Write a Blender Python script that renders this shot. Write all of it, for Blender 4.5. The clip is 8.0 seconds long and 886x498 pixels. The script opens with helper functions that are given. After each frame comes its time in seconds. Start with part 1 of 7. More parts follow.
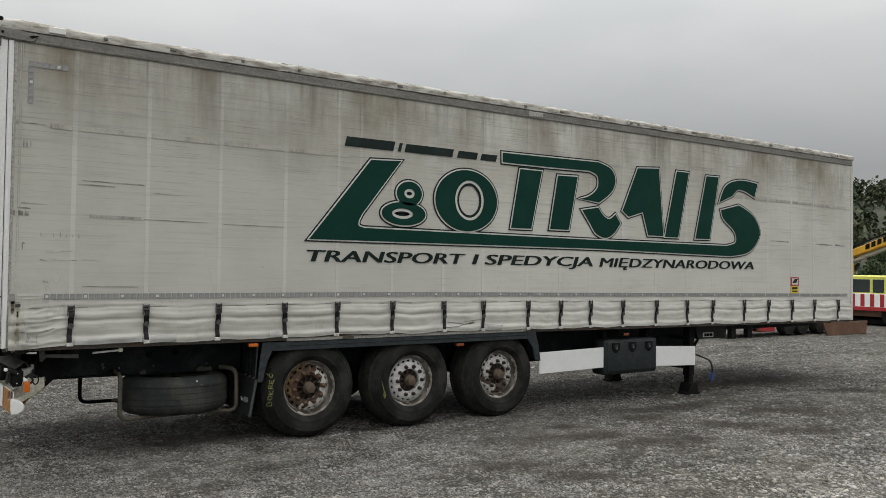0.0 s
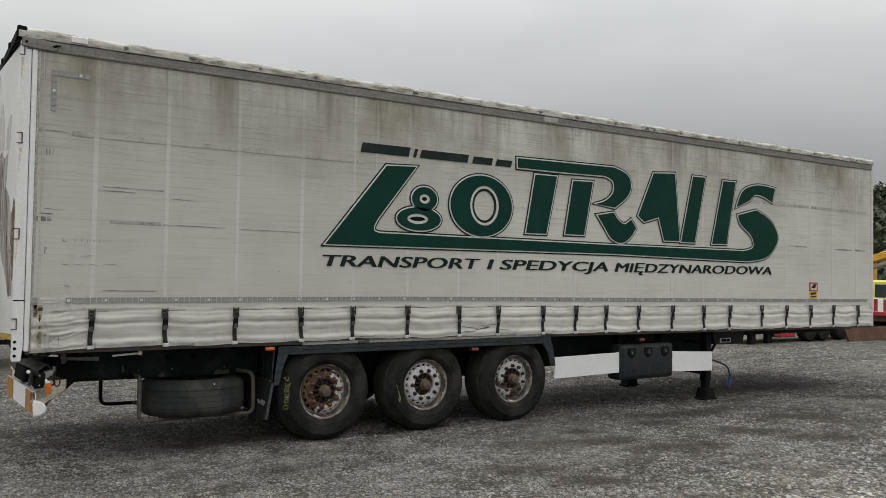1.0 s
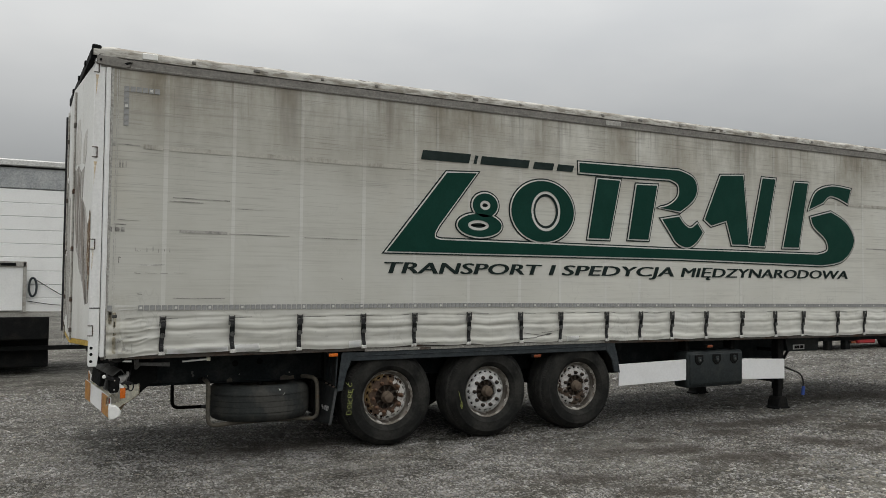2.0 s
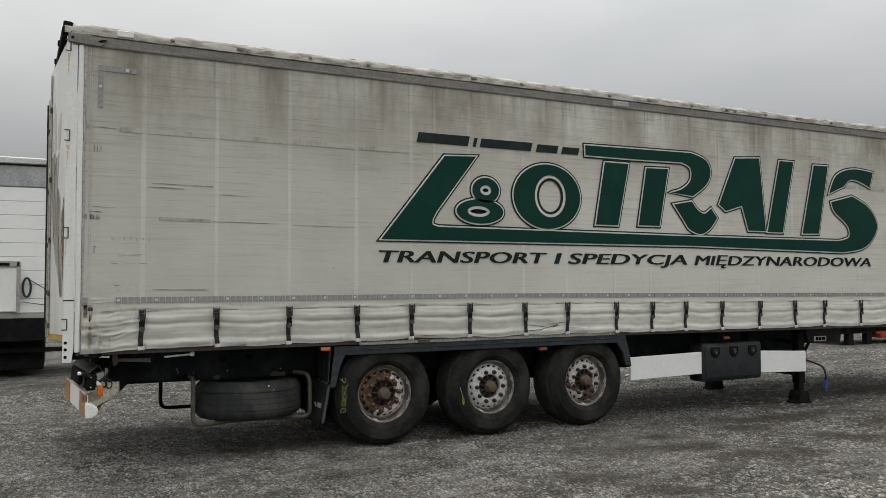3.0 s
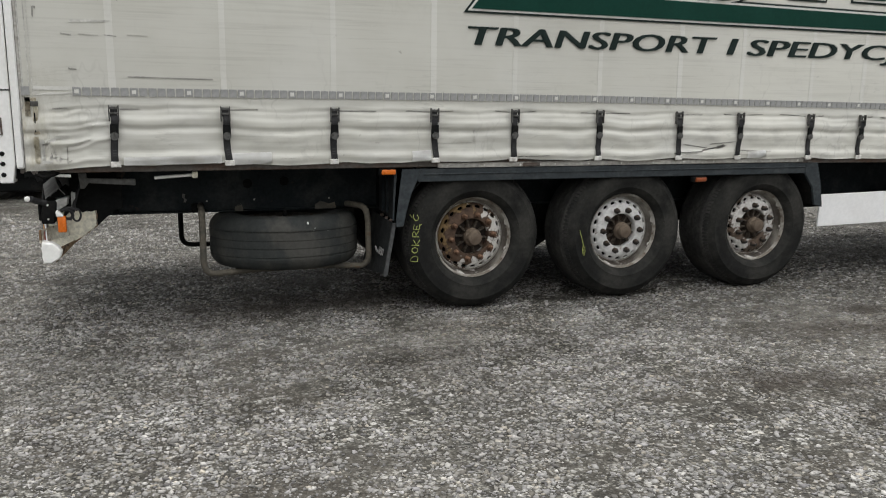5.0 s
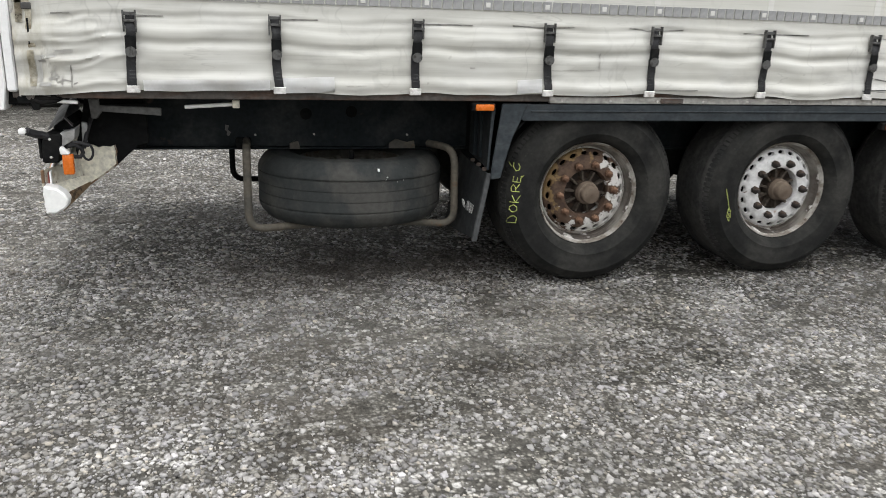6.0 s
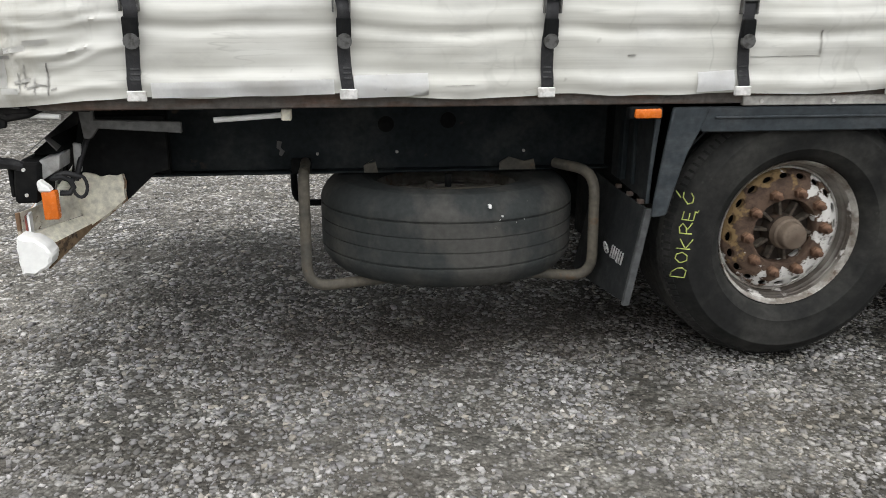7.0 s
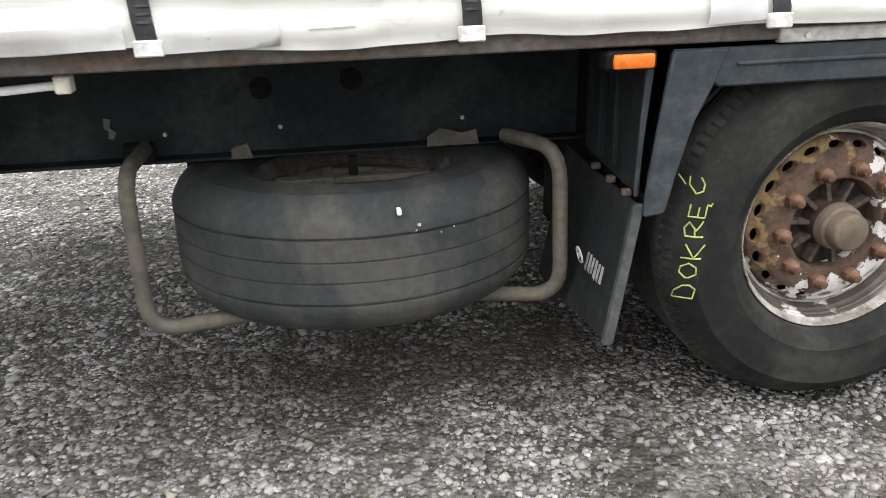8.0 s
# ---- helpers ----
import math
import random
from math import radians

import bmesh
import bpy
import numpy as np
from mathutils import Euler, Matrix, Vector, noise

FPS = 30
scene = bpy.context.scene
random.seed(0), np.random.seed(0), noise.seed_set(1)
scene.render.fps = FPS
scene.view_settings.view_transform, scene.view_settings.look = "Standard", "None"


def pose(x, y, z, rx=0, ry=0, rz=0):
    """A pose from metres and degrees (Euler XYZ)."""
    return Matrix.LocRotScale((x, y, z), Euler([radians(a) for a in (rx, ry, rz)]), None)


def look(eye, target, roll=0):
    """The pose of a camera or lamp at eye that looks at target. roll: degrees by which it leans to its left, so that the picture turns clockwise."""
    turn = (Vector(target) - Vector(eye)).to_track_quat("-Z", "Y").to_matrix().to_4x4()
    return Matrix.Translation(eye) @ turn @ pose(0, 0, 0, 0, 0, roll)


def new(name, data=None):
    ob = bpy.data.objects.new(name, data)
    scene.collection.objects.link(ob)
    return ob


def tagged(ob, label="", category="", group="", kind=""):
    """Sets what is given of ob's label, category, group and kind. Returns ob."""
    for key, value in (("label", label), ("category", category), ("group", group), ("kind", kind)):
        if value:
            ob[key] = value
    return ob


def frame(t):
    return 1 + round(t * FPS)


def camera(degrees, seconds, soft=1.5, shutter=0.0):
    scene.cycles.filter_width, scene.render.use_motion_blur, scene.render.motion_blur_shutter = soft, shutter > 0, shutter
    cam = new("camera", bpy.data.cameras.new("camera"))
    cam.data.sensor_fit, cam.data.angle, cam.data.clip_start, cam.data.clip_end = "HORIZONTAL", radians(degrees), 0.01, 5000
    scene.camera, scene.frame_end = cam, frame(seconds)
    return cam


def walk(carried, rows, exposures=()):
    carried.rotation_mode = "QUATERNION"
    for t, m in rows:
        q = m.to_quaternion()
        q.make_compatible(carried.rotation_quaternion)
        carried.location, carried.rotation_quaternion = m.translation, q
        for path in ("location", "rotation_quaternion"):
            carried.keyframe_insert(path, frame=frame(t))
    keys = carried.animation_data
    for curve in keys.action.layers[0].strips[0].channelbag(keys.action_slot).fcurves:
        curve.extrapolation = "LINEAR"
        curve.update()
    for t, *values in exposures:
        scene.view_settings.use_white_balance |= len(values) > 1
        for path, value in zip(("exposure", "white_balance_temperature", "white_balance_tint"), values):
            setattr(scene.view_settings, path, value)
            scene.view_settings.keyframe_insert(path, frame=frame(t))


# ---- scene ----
cam = camera(58.9, 8.0, soft=0.75, shutter=0.15)
PATH = [
    (0, (-0.431, -7.895, 1.838), (0.663, -6.221, 1.886), 0.8),
    (0.5, (-0.43, -7.941, 1.855), (0.668, -6.27, 1.901), 0.9),
    (1, (-0.422, -7.976, 1.846), (0.63, -6.276, 1.904), 0.9),
    (1.5, (-0.41, -8.032, 1.851), (0.556, -6.282, 1.919), 1.0),
    (1.7, (-0.417, -8.025, 1.898), (0.519, -6.258, 1.962), 1.1),
    (2.8, (-0.116, -7.77, 1.75), (0.755, -5.972, 1.823), -0.3),
    (3, (-0.021, -7.642, 1.722), (0.857, -5.846, 1.796), -0.1),
    (3.5, (0.28, -7.072, 1.612), (1.156, -5.275, 1.673), -0.4),
    (4, (0.486, -6.553, 1.55), (1.332, -4.741, 1.567), -1.0),
    (4.5, (0.768, -5.943, 1.484), (1.512, -4.09, 1.365), -0.9),
    (4.7, (0.831, -5.675, 1.454), (1.542, -3.818, 1.245), -0.5),
    (5.8, (1.171, -4.237, 1.512), (1.675, -2.4, 0.903), 2.6),
    (6, (1.183, -4.028, 1.495), (1.649, -2.172, 0.913), 2.0),
    (6.5, (1.259, -3.328, 1.458), (1.61, -1.445, 0.882), 1.3),
    (7, (1.264, -2.701, 1.385), (1.539, -0.813, 0.785), 0.4),
    (7.5, (1.464, -2.22, 1.349), (1.695, -0.347, 0.685), -0.7),
    (8, (1.679, -1.764, 1.28), (1.949, 0.078, 0.55), -1.7),
]
walk(cam, [(t, look(eye, target, roll)) for t, eye, target, roll in PATH],
     exposures=[(0, -0.08, 6500, 10), (3.0, -0.10, 6500, 10), (3.5, -0.04, 6500, 10), (4.5, 0.15, 6500, 10.5), (6.0, 0.88, 6350, 12.5), (6.5, 0.92, 6350, 12.5), (7.0, 0.97, 6350, 12.5), (7.5, 1.17, 6350, 12.5), (8.0, 1.60, 6350, 13.5)])

# ---- world, sun ----
world = bpy.data.worlds.new("overcast_sky")
scene.world = world
world.use_nodes = True
wn, wl = world.node_tree.nodes, world.node_tree.links
wn.clear()
w_out = wn.new("ShaderNodeOutputWorld")
w_bg = wn.new("ShaderNodeBackground")
w_sky = wn.new("ShaderNodeTexSky")
w_sky.sky_type = "NISHITA"
w_sky.sun_disc = False
w_sky.sun_elevation, w_sky.sun_rotation = radians(78), radians(349)
w_tc = wn.new("ShaderNodeTexCoord")
w_map = wn.new("ShaderNodeMapping")
w_map.inputs["Scale"].default_value = (1.0, 1.0, 2.6)
w_noise = wn.new("ShaderNodeTexNoise")
w_noise.inputs["Scale"].default_value = 2.1
w_noise.inputs["Detail"].default_value = 5.0
w_noise.inputs["Roughness"].default_value = 0.48
w_ramp = wn.new("ShaderNodeValToRGB")
w_ramp.color_ramp.elements[0].position, w_ramp.color_ramp.elements[0].color = 0.32, (3.99, 4.06, 4.06, 1)
w_ramp.color_ramp.elements[1].position, w_ramp.color_ramp.elements[1].color = 0.66, (5.0, 5.0, 4.87, 1)
w_sep = wn.new("ShaderNodeSeparateXYZ")
w_zen = wn.new("ShaderNodeMapRange")
w_zen.inputs["From Min"].default_value, w_zen.inputs["From Max"].default_value = 0.12, 1.0
w_zen.inputs["To Min"].default_value, w_zen.inputs["To Max"].default_value = 0.84, 5.4
w_mul = wn.new("ShaderNodeVectorMath")
w_mul.operation = "SCALE"
w_mix = wn.new("ShaderNodeMix")
w_mix.data_type = "RGBA"
w_mix.inputs["Factor"].default_value = 0.93
wl.new(w_tc.outputs["Generated"], w_map.inputs["Vector"])
wl.new(w_map.outputs["Vector"], w_noise.inputs["Vector"])
wl.new(w_noise.outputs["Fac"], w_ramp.inputs["Fac"])
wl.new(w_tc.outputs["Generated"], w_sep.inputs["Vector"])
wl.new(w_sep.outputs["Z"], w_zen.inputs["Value"])
wl.new(w_ramp.outputs["Color"], w_mul.inputs[0])
wl.new(w_zen.outputs["Result"], w_mul.inputs["Scale"])
wl.new(w_sky.outputs["Color"], w_mix.inputs[6])
wl.new(w_mul.outputs["Vector"], w_mix.inputs[7])
wl.new(w_mix.outputs[2], w_bg.inputs["Color"])
w_bg.inputs["Strength"].default_value = 0.098
wl.new(w_bg.outputs["Background"], w_out.inputs["Surface"])

sun_data = bpy.data.lights.new("sun", "SUN")
sun_data.energy, sun_data.angle, sun_data.color = 1.5, radians(20), (1.0, 0.97, 0.92)
sun = new("sun", sun_data)
sun.matrix_world = look((3, 5, 24), (4, 0, 0))


# ---- material helpers ----
def material(name, base, rough=0.6, metal=0.0, second=None, amount=(0.45, 0.65), scale=3.0, stretch=(1, 1, 1),
             fine=40.0, fine_mix=0.25, bump=0.15, bump_scale=60.0, spec=0.4, third=None, third_range=(0.6, 0.7), third_scale=9.0, bump_dist=0.004,
             third_stretch=(1, 1, 1), per_piece=0.0):
    """Base colour with a large second colour in patches, a third in spots, fine grain and fine relief."""
    m = bpy.data.materials.new(name)
    m.use_nodes = True
    n, l = m.node_tree.nodes, m.node_tree.links
    b = n["Principled BSDF"]
    tc = n.new("ShaderNodeTexCoord")
    def noise_of(sc, st, detail=6.0, rough_=0.6):
        mp = n.new("ShaderNodeMapping")
        mp.inputs["Scale"].default_value = st
        t = n.new("ShaderNodeTexNoise")
        t.inputs["Scale"].default_value, t.inputs["Detail"].default_value, t.inputs["Roughness"].default_value = sc, detail, rough_
        l.new(tc.outputs["Object"], mp.inputs["Vector"])
        l.new(mp.outputs["Vector"], t.inputs["Vector"])
        return t.outputs["Fac"]
    def ranged(sock, lo, hi, a=0.0, c=1.0):
        r = n.new("ShaderNodeMapRange")
        r.inputs["From Min"].default_value, r.inputs["From Max"].default_value = lo, hi
        r.inputs["To Min"].default_value, r.inputs["To Max"].default_value = a, c
        l.new(sock, r.inputs["Value"])
        return r.outputs["Result"]
    def mix(fac, a, c, mode="MIX"):
        x = n.new("ShaderNodeMix")
        x.data_type, x.blend_type = "RGBA", mode
        for sock, v in ((x.inputs["Factor"], fac), (x.inputs[6], a), (x.inputs[7], c)):
            if isinstance(v, (int, float)):
                sock.default_value = v
            elif isinstance(v, tuple):
                sock.default_value = (*v, 1)
            else:
                l.new(v, sock)
        return x.outputs[2]
    col = base
    if second:
        col = mix(ranged(noise_of(scale, stretch), *amount), col, second)
    if third:
        col = mix(ranged(noise_of(third_scale, third_stretch, 4.0, 0.7), *third_range), col, third)
    g = ranged(noise_of(fine, (1, 1, 1), 3.0), 0.3, 0.7, 1.0 - fine_mix, 1.0 + fine_mix)
    if per_piece:
        geo = n.new("ShaderNodeNewGeometry")
        mt = n.new("ShaderNodeMath")
        mt.operation = "MULTIPLY"
        l.new(g, mt.inputs[0])
        l.new(ranged(geo.outputs["Random Per Island"], 0, 1, 1 - per_piece, 1 + per_piece), mt.inputs[1])
        g = mt.outputs[0]
    sc = n.new("ShaderNodeVectorMath")
    sc.operation = "SCALE"
    if isinstance(col, tuple):
        sc.inputs[0].default_value = col
    else:
        l.new(col, sc.inputs[0])
    l.new(g, sc.inputs["Scale"])
    l.new(sc.outputs["Vector"], b.inputs["Base Color"])
    l.new(ranged(noise_of(scale * 2.3, stretch), 0.3, 0.7, max(0.05, rough - 0.12), min(1, rough + 0.12)), b.inputs["Roughness"])
    b.inputs["Metallic"].default_value = metal
    b.inputs["Specular IOR Level"].default_value = spec
    if bump:
        bp = n.new("ShaderNodeBump")
        bp.inputs["Strength"].default_value, bp.inputs["Distance"].default_value = bump, bump_dist
        l.new(noise_of(bump_scale, (1, 1, 1), 4.0), bp.inputs["Height"])
        l.new(bp.outputs["Normal"], b.inputs["Normal"])
    return m


M_STEEL_DARK = material("dark_blue_grey_painted_steel", (0.0115, 0.0155, 0.0172), 0.65, spec=0.15, second=(0.036, 0.04, 0.039), amount=(0.5, 0.75), scale=4, third=(0.085, 0.06, 0.042), third_range=(0.66, 0.78), third_scale=7, bump=0.2)
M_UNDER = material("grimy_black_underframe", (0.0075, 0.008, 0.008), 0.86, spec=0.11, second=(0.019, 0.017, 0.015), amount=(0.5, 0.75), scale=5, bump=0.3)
M_FENDER = material("slate_grey_fender_paint", (0.028, 0.0345, 0.0385), 0.55, spec=0.25, second=(0.054, 0.060, 0.063), amount=(0.48, 0.72), scale=5, stretch=(1, 1, 3), third=(0.15, 0.15, 0.14), third_range=(0.69, 0.77), third_scale=14, bump=0.12)
M_RAIL = material("rusty_grey_side_rail", (0.105, 0.095, 0.085), 0.75, spec=0.2, second=(0.09, 0.05, 0.032), amount=(0.47, 0.66), scale=3, stretch=(1.2, 1, 6), third=(0.06, 0.05, 0.045), third_range=(0.6, 0.72), bump=0.4)
M_ALU = material("weathered_aluminium", (0.40, 0.39, 0.36), 0.5, 0.3, second=(0.24, 0.22, 0.19), amount=(0.48, 0.7), scale=4, stretch=(1, 1, 5), bump=0.2)
M_ROOFRAIL = material("grimy_aluminium_roof_rail", (0.20, 0.19, 0.172), 0.65, 0.1, second=(0.14, 0.132, 0.118), amount=(0.45, 0.7), scale=2.5, stretch=(1, 1, 5), third=(0.045, 0.04, 0.035), third_range=(0.66, 0.74), third_scale=5, bump=0.25)
M_ROOFEDGE = material("grey_roof_tarpaulin_edge", (0.47, 0.455, 0.415), 0.7, second=(0.24, 0.22, 0.185), amount=(0.44, 0.58), scale=5.0, stretch=(1, 1, 4), third=(0.095, 0.083, 0.065), third_range=(0.57, 0.66), third_scale=4.5, third_stretch=(0.6, 1, 2.5), fine_mix=0.08, bump=0.4, bump_scale=5, bump_dist=0.012)
M_WHITE = material("white_painted_steel", (0.76, 0.76, 0.745), 0.42, second=(0.67, 0.665, 0.63), amount=(0.5, 0.75), scale=3, stretch=(2, 2, 0.5), third=(0.38, 0.28, 0.18), third_range=(0.72, 0.8), third_scale=6, fine_mix=0.06, bump=0.08)
M_DOOR = material("white_door_with_faded_brown_streak", (0.68, 0.68, 0.65), 0.4, second=(0.55, 0.54, 0.50), amount=(0.5, 0.7), scale=0.9, stretch=(1.3, 1.3, 0.42), third=(0.42, 0.36, 0.28), third_range=(0.66, 0.74), third_scale=2.2, third_stretch=(3, 3, 0.4), fine_mix=0.08, bump=0.06)
M_WELT = material("grey_welt", (0.34, 0.335, 0.31), 0.55, second=(0.50, 0.495, 0.46), amount=(0.42, 0.6), scale=5, stretch=(1, 1, 0.3), bump=0)
M_TANSTRAP = material("worn_brown_webbing", (0.21, 0.18, 0.125), 0.8, second=(0.40, 0.37, 0.29), amount=(0.46, 0.6), scale=14, third=(0.07, 0.06, 0.045), third_range=(0.58, 0.68), third_scale=30, bump=0.4)
M_TANSTAIN = material("yellow_brown_stain", (0.42, 0.385, 0.29), 0.6, second=(0.53, 0.515, 0.45), amount=(0.42, 0.6), scale=10, bump=0)
M_PLUME = material("pale_brown_print", (0.46, 0.44, 0.40), 0.5, second=(0.62, 0.61, 0.58), amount=(0.4, 0.65), scale=2.2, stretch=(3, 3, 0.5), bump=0)
M_DARKSTREAK = material("dark_brown_print", (0.10, 0.08, 0.065), 0.5, second=(0.24, 0.20, 0.17), amount=(0.42, 0.6), scale=4, stretch=(3, 3, 0.5), bump=0)
M_STREAK = material("faded_brown_print", (0.20, 0.18, 0.155), 0.5, second=(0.50, 0.485, 0.45), amount=(0.42, 0.58), scale=3.2, stretch=(6, 6, 0.32), third=(0.075, 0.062, 0.048), third_range=(0.50, 0.60), third_scale=4, third_stretch=(6, 6, 0.4), bump=0)
M_YELLOW_SILL = material("yellow_reflective_sill", (0.46, 0.30, 0.05), 0.5, second=(0.25, 0.17, 0.06), amount=(0.5, 0.7), scale=6)
M_PANEL = material("white_side_guard_panel", (0.82, 0.82, 0.815), 0.4, second=(0.75, 0.745, 0.73), amount=(0.5, 0.8), scale=2, fine_mix=0.04, bump=0.05)
M_BOX = material("dark_grey_plastic", (0.020, 0.025, 0.026), 0.55, spec=0.25, second=(0.036, 0.039, 0.037), amount=(0.5, 0.75), scale=4, bump=0.35, bump_scale=140)
M_TUBE = material("mud_dusted_steel_tube", (0.100, 0.088, 0.067), 0.7, second=(0.064, 0.06, 0.05), amount=(0.45, 0.65), scale=6, third=(0.12, 0.075, 0.042), third_range=(0.62, 0.74), third_scale=9, bump=0.3)
M_RUBBER = material("dusty_black_tyre_rubber", (0.0125, 0.0126, 0.0118), 0.88, spec=0.14, second=(0.036, 0.0352, 0.0315), amount=(0.42, 0.66), scale=4, third=(0.06, 0.058, 0.053), third_range=(0.66, 0.82), third_scale=9, fine_mix=0.18, bump=0.25, bump_scale=45)
M_SPARE = material("dust_grey_tyre_rubber", (0.030, 0.033, 0.032), 0.85, spec=0.16, second=(0.056, 0.055, 0.050), amount=(0.47, 0.6), scale=3, stretch=(1.6, 1, 0.8), third=(0.13, 0.13, 0.12), third_range=(0.70, 0.78), third_scale=16, fine_mix=0.15, bump=0.2, bump_scale=50)
M_SPARERIM = material("dusty_grey_spare_rim", (0.12, 0.112, 0.095), 0.75, spec=0.2, second=(0.06, 0.052, 0.042), amount=(0.45, 0.62), scale=8, third=(0.09, 0.055, 0.035), third_range=(0.6, 0.7), third_scale=16, bump=0.3)
M_FLAP = material("black_rubber_mudflap", (0.014, 0.0155, 0.016), 0.75, spec=0.2, second=(0.03, 0.031, 0.03), amount=(0.5, 0.75), scale=5, bump=0.2)
M_TREAD = material("dusty_grey_tread_rubber", (0.036, 0.036, 0.034), 0.9, spec=0.14, second=(0.062, 0.060, 0.055), amount=(0.45, 0.65), scale=5, fine_mix=0.2, bump=0.25)
M_FLAPMARK = material("worn_pale_moulded_mark", (0.66, 0.66, 0.64), 0.7, second=(0.30, 0.30, 0.29), amount=(0.52, 0.66), scale=30, bump=0)
M_FLAPEDGE = material("worn_grey_rubber_edge", (0.058, 0.06, 0.06), 0.75, spec=0.2, second=(0.035, 0.037, 0.037), amount=(0.45, 0.65), scale=9, bump=0.2)
M_SHOULDER = material("worn_grey_tread_rubber", (0.022, 0.022, 0.021), 0.9, spec=0.12, second=(0.04, 0.039, 0.036), amount=(0.45, 0.65), scale=9, fine_mix=0.25, bump=0.3)
M_RIM_WHITE = material("chipped_white_rim_disc", (0.62, 0.615, 0.60), 0.55, second=(0.30, 0.24, 0.19), amount=(0.64, 0.72), scale=10, third=(0.13, 0.085, 0.06), third_range=(0.67, 0.75), third_scale=22, fine_mix=0.15, bump=0.3, bump_scale=80)
M_RIM_MIX = material("half_rusted_white_rim_disc", (0.56, 0.545, 0.52), 0.65, second=(0.10, 0.07, 0.05), amount=(0.50, 0.55), scale=8, third=(0.09, 0.055, 0.04), third_range=(0.60, 0.72), third_scale=20, fine_mix=0.25, bump=0.45, bump_scale=80)
# Dark base and patches carry stains and also shade inside the well.
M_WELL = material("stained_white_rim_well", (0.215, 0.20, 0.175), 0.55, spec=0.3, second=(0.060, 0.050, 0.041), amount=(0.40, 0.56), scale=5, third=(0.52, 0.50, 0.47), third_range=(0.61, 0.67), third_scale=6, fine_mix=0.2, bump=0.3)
M_RING = material("pale_chipped_ring", (0.46, 0.45, 0.42), 0.5, second=(0.20, 0.17, 0.14), amount=(0.44, 0.58), scale=7, third=(0.10, 0.075, 0.055), third_range=(0.58, 0.66), third_scale=16, bump=0.3)
M_FLANGE = material("brown_worn_rim_lip", (0.17, 0.15, 0.125), 0.5, spec=0.3, second=(0.36, 0.345, 0.31), amount=(0.46, 0.58), scale=9, third=(0.07, 0.048, 0.034), third_range=(0.55, 0.66), third_scale=20, bump=0.3)
M_DULL = material("dull_grey_sheet", (0.105, 0.105, 0.10), 0.6, spec=0.25, second=(0.06, 0.058, 0.054), amount=(0.45, 0.65), scale=7, bump=0.2)
M_RUSTEDGE = material("flaking_rust_edge", (0.16, 0.10, 0.06), 0.85, spec=0.2, second=(0.40, 0.37, 0.30), amount=(0.52, 0.6), scale=14, third=(0.06, 0.04, 0.03), third_range=(0.55, 0.65), third_scale=20, bump=0.6)
M_RUSTSTAIN = material("rust_run_stain", (0.56, 0.45, 0.29), 0.6, second=(0.68, 0.65, 0.58), amount=(0.42, 0.56), scale=12, third=(0.22, 0.12, 0.06), third_range=(0.6, 0.7), third_scale=25, bump=0)
M_NUT_RUST = material("rusted_wheel_nut", (0.095, 0.053, 0.034), 0.8, spec=0.2, second=(0.16, 0.095, 0.06), amount=(0.45, 0.6), scale=30, bump=0.5, bump_scale=150)
M_NUT_DARK = material("dark_wheel_nut", (0.035, 0.031, 0.028), 0.7, spec=0.2, second=(0.075, 0.052, 0.038), amount=(0.5, 0.65), scale=30, bump=0.4, bump_scale=150)
M_HUB = material("oily_rusty_hub", (0.03, 0.023, 0.018), 0.7, spec=0.2, second=(0.07, 0.045, 0.03), amount=(0.5, 0.7), scale=18, bump=0.4)
M_RIB = material("dusty_brown_hub_rib", (0.085, 0.07, 0.055), 0.8, spec=0.2, second=(0.045, 0.036, 0.028), amount=(0.45, 0.6), scale=22, bump=0.4)
M_HUBCAP = material("dull_hub_cap", (0.135, 0.105, 0.078), 0.75, spec=0.2, second=(0.075, 0.054, 0.04), amount=(0.45, 0.65), scale=20, bump=0.3)
M_BLACK = material("black_webbing", (0.014, 0.014, 0.015), 0.7, second=(0.03, 0.03, 0.03), amount=(0.5, 0.7), scale=20, bump=0.3, bump_scale=300)
M_BUCKLE = material("worn_grey_buckle", (0.12, 0.12, 0.115), 0.5, 0.5, second=(0.045, 0.043, 0.04), amount=(0.45, 0.6), scale=40, bump=0.2)
M_HOOK = material("zinc_hook", (0.62, 0.61, 0.58), 0.5, 0.3, second=(0.40, 0.37, 0.33), amount=(0.5, 0.7), scale=30)
M_GREEN = material("dark_green_print", (0.0045, 0.037, 0.026), 0.6, spec=0.1, second=(0.007, 0.047, 0.034), amount=(0.5, 0.75), scale=1.4, fine_mix=0.08, bump=0.05, third=(0.028, 0.085, 0.068), third_range=(0.70, 0.78), third_scale=4)
M_PALE = material("pale_print_border", (0.58, 0.575, 0.54), 0.55, second=(0.48, 0.475, 0.44), amount=(0.5, 0.75), scale=1.5, fine_mix=0.05, bump=0)
M_INK = material("black_green_print", (0.007, 0.016, 0.014), 0.6, spec=0.2, second=(0.022, 0.035, 0.032), amount=(0.5, 0.75), scale=3, fine_mix=0.08, bump=0)
M_GREYPRINT = material("worn_grey_reflective_print", (0.235, 0.238, 0.236), 0.5, second=(0.32, 0.32, 0.31), amount=(0.42, 0.62), scale=2.2, third=(0.23, 0.225, 0.215), third_range=(0.6, 0.7), third_scale=7, fine_mix=0.1, bump=0)
